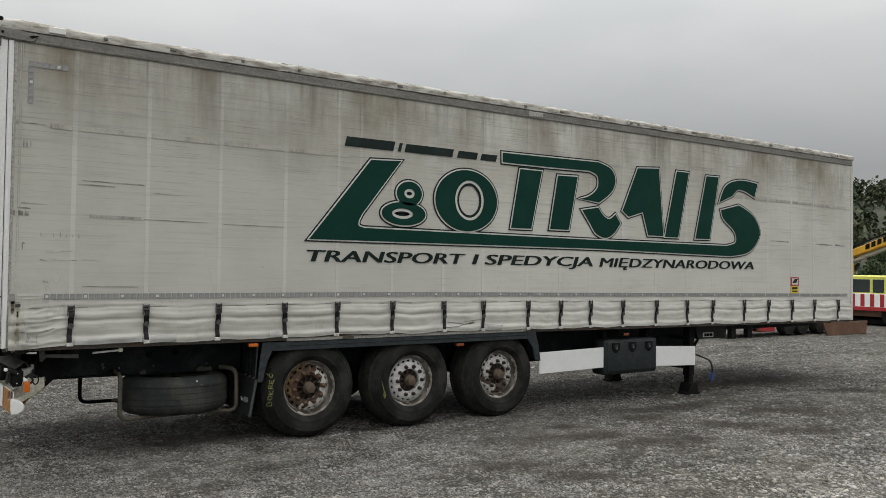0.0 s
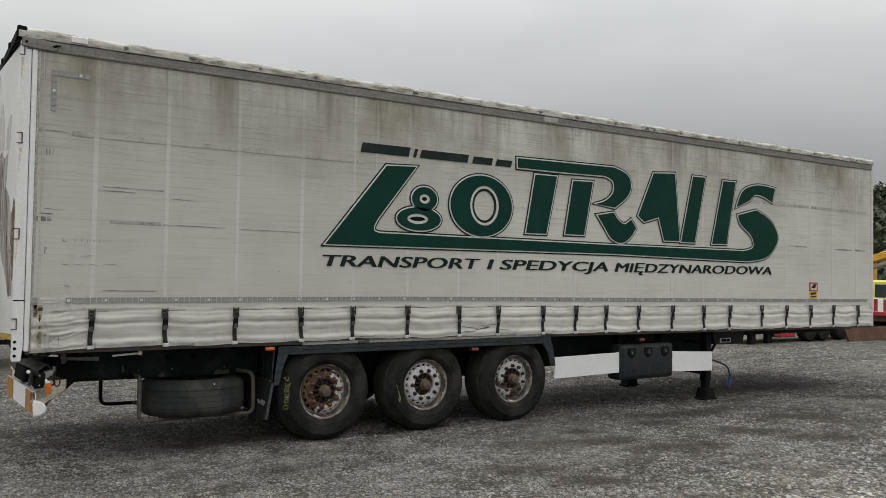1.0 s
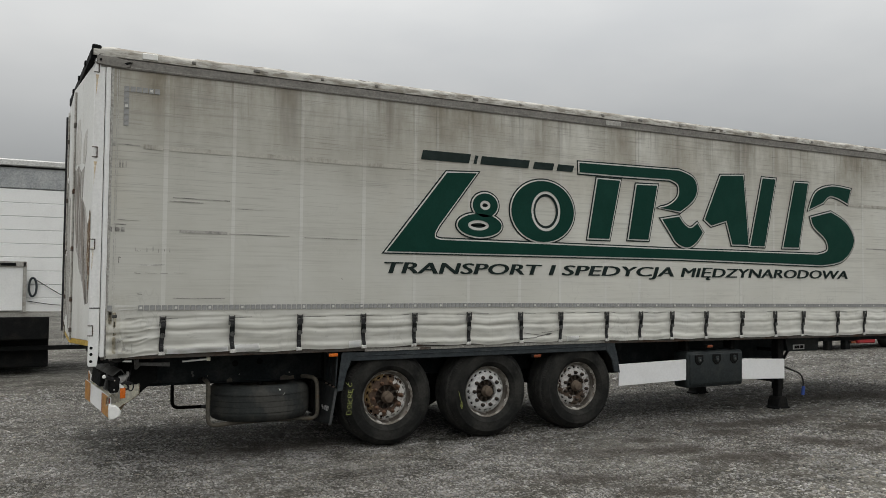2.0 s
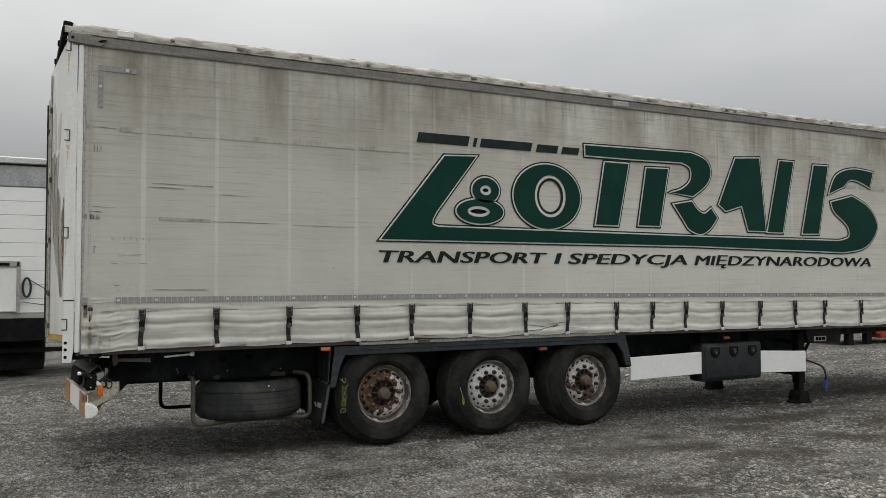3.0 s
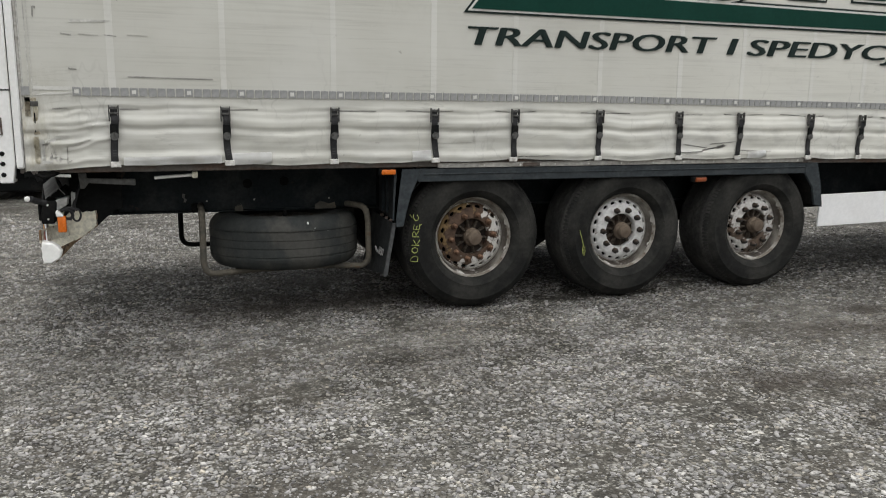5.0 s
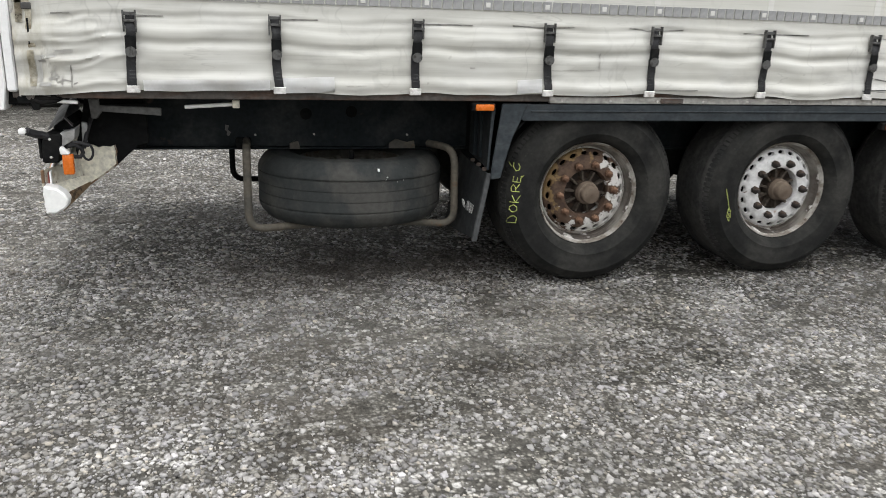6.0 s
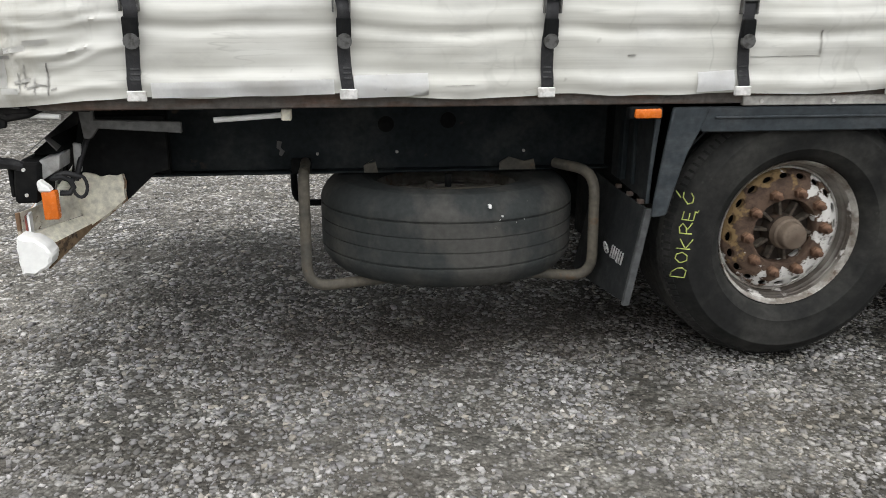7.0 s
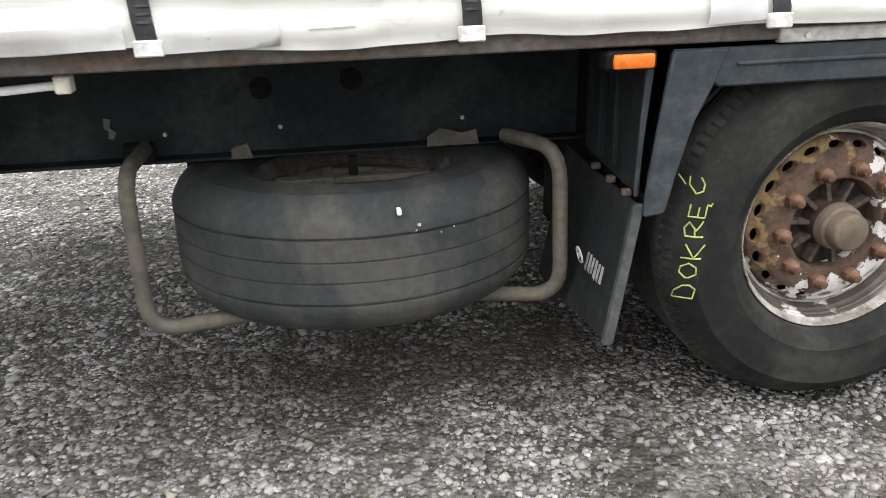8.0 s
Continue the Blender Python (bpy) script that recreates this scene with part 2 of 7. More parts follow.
M_PATCH = material("clean_pale_pvc", (0.77, 0.77, 0.755), 0.45, second=(0.62, 0.61, 0.58), amount=(0.5, 0.7), scale=5, third=(0.30, 0.28, 0.25), third_range=(0.68, 0.76), third_scale=12, fine_mix=0.06, bump=0.15)
M_STRIP = material("faded_hatched_print", (0.25, 0.235, 0.20), 0.6, second=(0.36, 0.345, 0.30), amount=(0.42, 0.56), scale=1.0, stretch=(34, 1, 0.6), third=(0.43, 0.415, 0.365), third_range=(0.42, 0.54), third_scale=1.7, third_stretch=(1, 1, 1), fine_mix=0.1, bump=0)
M_SCUFF = material("dark_scuff_print", (0.19, 0.185, 0.17), 0.6, second=(0.38, 0.37, 0.34), amount=(0.42, 0.55), scale=2.6, stretch=(2, 1, 4), third=(0.12, 0.115, 0.105), third_range=(0.62, 0.7), third_scale=8, fine_mix=0.1, bump=0)
M_HEMSCUFF = material("faint_grey_scuff", (0.34, 0.33, 0.305), 0.6, second=(0.50, 0.49, 0.455), amount=(0.42, 0.58), scale=9, fine_mix=0.1, bump=0)
M_TEAR = material("dark_torn_crease", (0.13, 0.125, 0.115), 0.7, second=(0.26, 0.25, 0.23), amount=(0.45, 0.62), scale=3, bump=0)
M_SEAM = material("grimy_pocket_seam", (0.25, 0.242, 0.225), 0.7, second=(0.46, 0.45, 0.42), amount=(0.40, 0.62), scale=3, bump=0)
M_RUSTCREAM = material("rusted_through_cream_paint", (0.20, 0.14, 0.085), 0.75, spec=0.2, second=(0.48, 0.45, 0.37), amount=(0.52, 0.58), scale=9, third=(0.06, 0.042, 0.03), third_range=(0.52, 0.62), third_scale=14, bump=0.4)
M_HOOD = material("dark_dusty_sheet", (0.03, 0.03, 0.029), 0.6, spec=0.3, second=(0.06, 0.058, 0.054), amount=(0.48, 0.66), scale=7, bump=0.2)
M_STITCH = material("grey_strap_stitching", (0.055, 0.055, 0.055), 0.8, second=(0.025, 0.025, 0.025), amount=(0.45, 0.6), scale=60, bump=0.2)
M_AMBER = material("amber_lens", (0.60, 0.14, 0.013), 0.25, second=(0.5, 0.11, 0.012), amount=(0.5, 0.7), scale=30, fine_mix=0.05, bump=0.1)
# Darker copy of the amber lens, with the farther markers' shade in its colour.
M_AMBER_SHADED = material("shaded_amber_lens", (0.24, 0.055, 0.014), 0.4, second=(0.15, 0.045, 0.02), amount=(0.45, 0.65), scale=30, fine_mix=0.1, bump=0.1)
M_CREAM = material("peeling_cream_paint", (0.72, 0.69, 0.57), 0.55, second=(0.52, 0.49, 0.40), amount=(0.48, 0.7), scale=7, third=(0.14, 0.085, 0.05), third_range=(0.63, 0.68), third_scale=9, bump=0.3)
M_CREAM_RUST = material("blistered_cream_paint", (0.54, 0.52, 0.44), 0.65, second=(0.36, 0.32, 0.25), amount=(0.48, 0.64), scale=9, third=(0.10, 0.062, 0.036), third_range=(0.57, 0.62), third_scale=16, bump=0.4)
M_WHITECAP = material("bright_white_plastic", (0.78, 0.78, 0.75), 0.5, second=(0.66, 0.65, 0.6), amount=(0.5, 0.75), scale=8, fine_mix=0.05, third=(0.3, 0.2, 0.12), third_range=(0.7, 0.76), third_scale=14)
M_REDSTRIPE = material("red_reflective_stripe", (0.22, 0.06, 0.045), 0.45, second=(0.14, 0.05, 0.04), amount=(0.5, 0.7), scale=12)
M_ORANGESTRIPE = material("orange_reflective_stripe", (0.42, 0.20, 0.05), 0.45, second=(0.28, 0.15, 0.06), amount=(0.5, 0.7), scale=12)
M_SILVER = material("light_grey_steel_sheet", (0.36, 0.36, 0.35), 0.5, 0.2, second=(0.22, 0.215, 0.20), amount=(0.45, 0.65), scale=8, bump=0.2)
M_CHALK = material("yellow_green_chalk", (0.40, 0.44, 0.12), 0.9, second=(0.15, 0.17, 0.06), amount=(0.52, 0.70), scale=45, fine_mix=0.2, bump=0)
M_BLUE = material("blue_air_coupling", (0.03, 0.07, 0.28), 0.5, fine_mix=0.1, bump=0)
M_RED = material("red_machine_paint", (0.38, 0.025, 0.03), 0.45, second=(0.25, 0.03, 0.03), amount=(0.5, 0.7), scale=3)
M_YELLOW = material("yellow_machine_paint", (0.66, 0.36, 0.035), 0.45, second=(0.5, 0.27, 0.03), amount=(0.5, 0.7), scale=2, third=(0.2, 0.1, 0.03), third_range=(0.68, 0.76), third_scale=4)
M_LIME = material("lime_yellow_cab_paint", (0.62, 0.62, 0.12), 0.4, second=(0.5, 0.5, 0.12), amount=(0.5, 0.75), scale=2)
M_BLADE = material("rust_brown_blade", (0.125, 0.066, 0.042), 0.75, second=(0.17, 0.095, 0.06), amount=(0.45, 0.65), scale=2.5, third=(0.11, 0.06, 0.04), third_range=(0.6, 0.72), third_scale=6, bump=0.3)
M_STICKER = material("yellow_sticker", (0.68, 0.50, 0.04), 0.45, fine_mix=0.08, bump=0)
M_OTHER_WHITE = material("white_board_siding", (0.83, 0.835, 0.82), 0.5, second=(0.73, 0.735, 0.72), amount=(0.5, 0.75), scale=1.5, fine_mix=0.05, bump=0.08)
M_OTHER_GREY = material("grey_tarpaulin_band", (0.30, 0.315, 0.32), 0.55, second=(0.38, 0.39, 0.39), amount=(0.45, 0.6), scale=1.2, stretch=(3, 1, 1), bump=0.3, bump_scale=8, bump_dist=0.02)
M_OTHER_ROOF = material("pale_tarpaulin_roof", (0.56, 0.56, 0.54), 0.6, second=(0.42, 0.42, 0.40), amount=(0.45, 0.65), scale=2, bump=0.2)
M_BARK = material("grey_brown_bark", (0.07, 0.055, 0.042), 0.9, second=(0.04, 0.033, 0.027), scale=8, bump=0.5)
M_LEAF = material("dull_green_leaves", (0.052, 0.080, 0.026), 0.7, second=(0.024, 0.038, 0.015), amount=(0.42, 0.6), scale=0.6, per_piece=0.5, bump=0)
M_LEAF_DARK = material("dark_forest_foliage", (0.035, 0.05, 0.022), 0.8, second=(0.055, 0.058, 0.024), amount=(0.45, 0.62), scale=0.07, per_piece=0.5, bump=0)
M_HILL = material("brown_green_hillside", (0.036, 0.036, 0.021), 0.9, second=(0.022, 0.029, 0.014), amount=(0.42, 0.55), scale=0.06, third=(0.065, 0.046, 0.030), third_range=(0.6, 0.7), third_scale=0.12, bump=0.2, bump_scale=0.5)

M_GLASS = bpy.data.materials.new("dark_cab_glass")
M_GLASS.use_nodes = True
gb = M_GLASS.node_tree.nodes["Principled BSDF"]
gb.inputs["Base Color"].default_value = (0.03, 0.04, 0.04, 1)
gb.inputs["Roughness"].default_value = 0.06


def make_curtain_material(name="grimy_off_white_pvc", pale=0.0):
    """Off-white PVC sheet with rain-run grime, drag scratches and faint vertical bleaching; pale: how far a welded double layer is lighter."""
    m = bpy.data.materials.new(name)
    m.use_nodes = True
    n, l = m.node_tree.nodes, m.node_tree.links
    b = n["Principled BSDF"]
    tc = n.new("ShaderNodeTexCoord")
    sep = n.new("ShaderNodeSeparateXYZ")
    l.new(tc.outputs["Object"], sep.inputs["Vector"])
    def tex(sc, st, detail=5.0, rough_=0.6, off=(0, 0, 0)):
        mp = n.new("ShaderNodeMapping")
        mp.inputs["Scale"].default_value, mp.inputs["Location"].default_value = st, off
        t = n.new("ShaderNodeTexNoise")
        t.inputs["Scale"].default_value, t.inputs["Detail"].default_value, t.inputs["Roughness"].default_value = sc, detail, rough_
        l.new(tc.outputs["Object"], mp.inputs["Vector"])
        l.new(mp.outputs["Vector"], t.inputs["Vector"])
        return t.outputs["Fac"]
    def ranged(sock, lo, hi, a=0.0, c=1.0):
        r = n.new("ShaderNodeMapRange")
        r.inputs["From Min"].default_value, r.inputs["From Max"].default_value = lo, hi
        r.inputs["To Min"].default_value, r.inputs["To Max"].default_value = a, c
        l.new(sock, r.inputs["Value"])
        return r.outputs["Result"]
    def calc(op, a, c):
        x = n.new("ShaderNodeMath")
        x.operation = op
        for i, v in enumerate((a, c)):
            if isinstance(v, (int, float)):
                x.inputs[i].default_value = v
            else:
                l.new(v, x.inputs[i])
        return x.outputs[0]
    def mix(fac, a, c):
        x = n.new("ShaderNodeMix")
        x.data_type = "RGBA"
        for sock, v in ((x.inputs["Factor"], fac), (x.inputs[6], a), (x.inputs[7], c)):
            if isinstance(v, tuple):
                sock.default_value = (*v, 1)
            elif isinstance(v, (int, float)):
                sock.default_value = v
            else:
                l.new(v, sock)
        return x.outputs[2]
    base = mix(ranged(tex(0.8, (1, 1, 1)), 0.35, 0.7), (0.535, 0.53, 0.482), (0.465, 0.458, 0.41))
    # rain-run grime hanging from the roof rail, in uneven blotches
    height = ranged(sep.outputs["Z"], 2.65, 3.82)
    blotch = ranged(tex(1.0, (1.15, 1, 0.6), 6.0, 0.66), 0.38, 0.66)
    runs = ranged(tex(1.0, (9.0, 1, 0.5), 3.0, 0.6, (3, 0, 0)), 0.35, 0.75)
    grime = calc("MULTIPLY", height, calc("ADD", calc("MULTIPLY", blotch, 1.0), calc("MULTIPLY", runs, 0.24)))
    base = mix(calc("MULTIPLY", ranged(sep.outputs["X"], 3.4, 5.6, 0.0, 0.75), ranged(tex(0.7, (1, 1, 1.5), 4.0, 0.6, (6, 0, 3)), 0.30, 0.55, 0.55, 1.0)), base, (0.655, 0.647, 0.588))
    yellowed = calc("MULTIPLY", ranged(tex(0.9, (1, 1, 0.7), 5.0, 0.6, (9, 0, 2)), 0.46, 0.64, 0.0, 0.45), ranged(sep.outputs["Z"], 1.8, 2.6))
    base = mix(yellowed, base, (0.455, 0.43, 0.36))
    if pale:
        base = mix(ranged(tex(2.0, (1, 1, 0.5), 4.0, 0.6, (2, 0, 8)), 0.36, 0.56, 0.25 * pale, pale), base, (0.66, 0.655, 0.62))
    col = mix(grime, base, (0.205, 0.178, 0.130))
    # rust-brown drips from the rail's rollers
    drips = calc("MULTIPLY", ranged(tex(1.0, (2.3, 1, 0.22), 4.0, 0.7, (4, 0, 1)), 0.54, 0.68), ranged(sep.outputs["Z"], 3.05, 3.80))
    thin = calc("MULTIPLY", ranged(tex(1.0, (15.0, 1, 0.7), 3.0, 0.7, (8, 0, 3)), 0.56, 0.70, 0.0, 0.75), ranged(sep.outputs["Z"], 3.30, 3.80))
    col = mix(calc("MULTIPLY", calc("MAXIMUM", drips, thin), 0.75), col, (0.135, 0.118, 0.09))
    # long level scratches
    drag = calc("MULTIPLY", ranged(tex(1.0, (0.7, 1, 26.0), 4.0, 0.65), 0.52, 0.69, 0.0, 0.62), ranged(tex(0.6, (1, 1, 1)), 0.36, 0.58, 0.15, 1.0))
    col = mix(calc("MULTIPLY", drag, ranged(sep.outputs["Z"], 1.9, 3.3, 0.4, 1.0)), col, (0.24, 0.23, 0.205))
    upper = ranged(sep.outputs["Z"], 1.9, 3.3, 0.35, 1.0)
    fine_drag = ranged(tex(1.0, (1.6, 1, 90.0), 2.0, 0.6, (5, 0, 2)), 0.56, 0.70, 0.0, 0.5)
    col = mix(calc("MULTIPLY", fine_drag, upper), col, (0.17, 0.16, 0.14))
    # paler cleaned patches along the lower half
    clean = calc("MULTIPLY", ranged(tex(1.4, (1, 1, 1), 5.0, 0.6, (7, 0, 4)), 0.46, 0.66, 0.0, 0.55), ranged(sep.outputs["Z"], 2.4, 1.2))
    col = mix(clean, col, (0.585, 0.582, 0.55))
    spots = ranged(tex(9.0, (1, 1, 1), 3.0, 0.7, (2, 0, 1)), 0.70, 0.76, 0.0, 0.5)
    col = mix(spots, col, (0.20, 0.185, 0.16))
    scuffed = calc("MULTIPLY", ranged(tex(5.0, (1.6, 1, 0.6), 5.0, 0.7, (1, 0, 5)), 0.44, 0.62, 0.0, 0.8), calc("MULTIPLY", ranged(sep.outputs["X"], 0.50, 0.20), ranged(sep.outputs["Z"], 1.75, 1.45)))
    col = mix(scuffed, col, (0.33, 0.305, 0.235))
    smudge = calc("MULTIPLY", ranged(tex(2.4, (1, 1, 2.0), 6.0, 0.68, (3, 0, 9)), 0.52, 0.70, 0.0, 0.5), ranged(sep.outputs["Z"], 1.60, 1.35))
    col = mix(smudge, col, (0.33, 0.325, 0.305))
    # hair-thin dirt-filled creases where the loose sheet has been folded
    def creases(sc, st, off, width):
        away = calc("ABSOLUTE", calc("SUBTRACT", tex(sc, st, 4.0, 0.55, off), 0.5), 0.0)
        return ranged(away, width, 0.0)
    torn = calc("MULTIPLY", creases(2.2, (1.0, 1, 0.55), (4, 0, 6), 0.010), ranged(tex(1.7, (1, 1, 1), 4.0, 0.6, (8, 0, 8)), 0.46, 0.60))
    level = calc("MULTIPLY", creases(1.5, (0.5, 1, 3.4), (2, 0, 3), 0.007), ranged(tex(2.1, (1, 1, 1), 4.0, 0.6, (5, 0, 1)), 0.47, 0.58))
    worn = calc("MULTIPLY", calc("MAXIMUM", torn, level), ranged(sep.outputs["Z"], 1.75, 1.50, 0.06, 0.22))
    col = mix(worn, col, (0.13, 0.125, 0.11))
    l.new(col, b.inputs["Base Color"])
    l.new(ranged(tex(3.0, (1, 1, 1)), 0.3, 0.7, 0.42, 0.62), b.inputs["Roughness"])
    b.inputs["Specular IOR Level"].default_value = 0.35
    bp = n.new("ShaderNodeBump")
    bp.inputs["Strength"].default_value, bp.inputs["Distance"].default_value = 0.35, 0.02
    l.new(calc("ADD", tex(1.3, (1, 1, 1.8), 3.0, 0.5), calc("MULTIPLY", tex(1.0, (1.2, 1, 14.0), 3.0, 0.5), 0.25)), bp.inputs["Height"])
    l.new(bp.outputs["Normal"], b.inputs["Normal"])
    return m


# oil and damp stains on the yard, with the spare wheel's shadow painted as one of them, at (1.9, 0.5): centre x, y,
# half length, half width, turn
STAINS_AND_SHADE = ((6.5, -1.95, 0.85, 0.28, -18), (8.0, -1.75, 0.8, 0.26, -30), (9.5, -1.45, 1.0, 0.32, -38), (11.6, 0.75, 2.1, 0.5, -8),
          (4.6, -2.65, 0.42, 0.16, -20), (1.9, 0.5, 1.1, 0.45, 0), (6.0, -0.85, 0.35, 0.14, -25), (8.2, -0.5, 1.6, 0.25, -5),
          (7.3, -0.80, 0.50, 0.20, -15), (8.4, -2.35, 0.70, 0.25, -20), (4.3, -1.95, 0.42, 0.20, -10), (5.8, -1.30, 0.8, 0.24, -15), (12.2, -0.75, 0.9, 0.28, -30))
# paler spreads: coarse stone at the front right, lightened ground by the first wheel
PALE_SPREADS = ((6.5, -3.85, 2.4, 0.75, -22), (2.9, -0.35, 1.1, 0.40, 5))


def node_tools(n, l, tc):
    """Short forms for noise, ranges, mixes and sums in one node tree."""
    def tex(sc, detail=5.0, rough_=0.6, off=(0, 0, 0), st=(1, 1, 1)):
        mp = n.new("ShaderNodeMapping")
        mp.inputs["Location"].default_value, mp.inputs["Scale"].default_value = off, st
        t = n.new("ShaderNodeTexNoise")
        t.inputs["Scale"].default_value, t.inputs["Detail"].default_value, t.inputs["Roughness"].default_value = sc, detail, rough_
        l.new(tc.outputs["Object"], mp.inputs["Vector"])
        l.new(mp.outputs["Vector"], t.inputs["Vector"])
        return t.outputs["Fac"]
    def ranged(sock, lo, hi, a=0.0, c=1.0):
        r = n.new("ShaderNodeMapRange")
        r.inputs["From Min"].default_value, r.inputs["From Max"].default_value = lo, hi
        r.inputs["To Min"].default_value, r.inputs["To Max"].default_value = a, c
        l.new(sock, r.inputs["Value"])
        return r.outputs["Result"]
    def mix(fac, a, c, mode="MIX"):
        x = n.new("ShaderNodeMix")
        x.data_type, x.blend_type = "RGBA", mode
        for sock, v in ((x.inputs["Factor"], fac), (x.inputs[6], a), (x.inputs[7], c)):
            if isinstance(v, tuple):
                sock.default_value = (*v, 1)
            elif isinstance(v, (int, float)):
                sock.default_value = v
            else:
                l.new(v, sock)
        return x.outputs[2]
    def calc(op, a, c):
        x = n.new("ShaderNodeMath")
        x.operation = op
        for i, v in enumerate((a, c)):
            if isinstance(v, (int, float)):
                x.inputs[i].default_value = v
            else:
                l.new(v, x.inputs[i])
        return x.outputs[0]
    return tex, ranged, mix, calc


def yard_mask(n, l, tc, places=STAINS_AND_SHADE):
    """One where a stain, the painted shadow or a pale spread lies, nought elsewhere, with ragged edges."""
    tex, ranged, mix, calc = node_tools(n, l, tc)
    ragged = ranged(tex(2.6, 6.0, 0.7), 0.25, 0.75, -0.75, 0.75)
    mask = None
    for x, y, rx, ry, turn in places:
        mp = n.new("ShaderNodeMapping")
        mp.vector_type = "TEXTURE"
        mp.inputs["Location"].default_value = (x, y, 0)
        mp.inputs["Rotation"].default_value = (0, 0, radians(turn))
        mp.inputs["Scale"].default_value = (rx, ry, 1)
        l.new(tc.outputs["Object"], mp.inputs["Vector"])
        length = n.new("ShaderNodeVectorMath")
        length.operation = "LENGTH"
        l.new(mp.outputs["Vector"], length.inputs[0])
        one = ranged(calc("ADD", length.outputs["Value"], ragged), 1.25, 0.35)
        mask = one if mask is None else calc("MAXIMUM", mask, one)
    return mask


def trodden(n, l, tc, col, dark):
    """Ragged patches of dirt-filled, darker gravel between cleaner, paler ones."""
    tex, ranged, mix, calc = node_tools(n, l, tc)
    patch = ranged(tex(1.9, 8.0, 0.80, (5, 2, 0), (0.8, 1.3, 1)), 0.44, 0.58)
    wide = ranged(tex(0.42, 4.0, 0.6, (1, 7, 0), (0.7, 1.4, 1)), 0.42, 0.60, 0.35, 1.0)
    clump = ranged(tex(8.5, 6.0, 0.78, (2, 9, 0), (0.8, 1.3, 1)), 0.40, 0.60, 0.76, 1.20)
    lift = n.new("ShaderNodeVectorMath")
    lift.operation = "SCALE"
    l.new(col, lift.inputs[0])
    l.new(clump, lift.inputs["Scale"])
    col = mix(1.0, lift.outputs["Vector"], (0.97, 0.964, 0.948), "MULTIPLY")
    col = mix(calc("MULTIPLY", patch, wide), col, dark, "MULTIPLY")
    return mix(calc("MULTIPLY", yard_mask(n, l, tc, PALE_SPREADS), 0.75), col, (1.38, 1.37, 1.34), "MULTIPLY")


def make_ground_material():
    """Trodden dirt set with fine crushed stone, in pale and bare patches, with dark oil stains and a painted shadow."""
    m = bpy.data.materials.new("grey_gravel_yard")
    m.use_nodes = True
    n, l = m.node_tree.nodes, m.node_tree.links
    b = n["Principled BSDF"]
    tc = n.new("ShaderNodeTexCoord")
    tex, ranged, mix, calc = node_tools(n, l, tc)
    def cells(sc):
        v = n.new("ShaderNodeTexVoronoi")
        v.inputs["Scale"].default_value = sc
        l.new(tc.outputs["Object"], v.inputs["Vector"])
        bw = n.new("ShaderNodeRGBToBW")
        l.new(v.outputs["Color"], bw.inputs["Color"])
        return bw.outputs["Val"], v.outputs["Distance"]
    dirt = mix(ranged(tex(1.1), 0.4, 0.65), (0.040, 0.038, 0.033), (0.064, 0.061, 0.054))
    tone, dist = cells(64.0)
    tone2, dist2 = cells(27.0)
    fines = mix(ranged(tone, 0.25, 0.8), (0.035, 0.0335, 0.029), (0.385, 0.376, 0.342))
    bare = ranged(tex(6.5, 7.0, 0.8), 0.48, 0.56, 0.0, 0.85)
    bare_wide = ranged(tex(0.55, 6.0, 0.62), 0.50, 0.62, 0.0, 0.55)
    col = mix(ranged(dist, 0.30, 0.62, 0.0, 0.8), fines, dirt)
    big = calc("MULTIPLY", ranged(tone2, 0.52, 0.60), ranged(dist2, 0.50, 0.36))
    col = mix(big, col, (0.385, 0.382, 0.366))
    deep = calc("MULTIPLY", ranged(tone2, 0.40, 0.30, 0.0, 0.8), ranged(dist2, 0.55, 0.40))
    col = mix(deep, col, (0.045, 0.042, 0.037))
    col = mix(calc("MAXIMUM", bare, bare_wide), col, dirt)
    col = mix(ranged(tex(0.3, 5.0, 0.6, (12, 3, 0)), 0.50, 0.64, 0.0, 0.4), col, (0.27, 0.26, 0.236))
    col = mix(ranged(tex(1.5, 6.0, 0.66, (3, 1, 0), (0.55, 1.5, 1)), 0.47, 0.62, 0.0, 0.62), col, (0.062, 0.055, 0.046))
    col = trodden(n, l, tc, col, (0.395, 0.386, 0.352))
    col = mix(calc("MULTIPLY", yard_mask(n, l, tc), 0.82), col, (0.034, 0.028, 0.022))
    l.new(col, b.inputs["Base Color"])
    b.inputs["Roughness"].default_value = 0.85
    b.inputs["Specular IOR Level"].default_value = 0.22
    bp = n.new("ShaderNodeBump")
    bp.inputs["Strength"].default_value, bp.inputs["Distance"].default_value = 1.0, 0.014
    bp.invert = True
    l.new(calc("ADD", dist, calc("MULTIPLY", dist2, 1.4)), bp.inputs["Height"])
    l.new(bp.outputs["Normal"], b.inputs["Normal"])
    return m


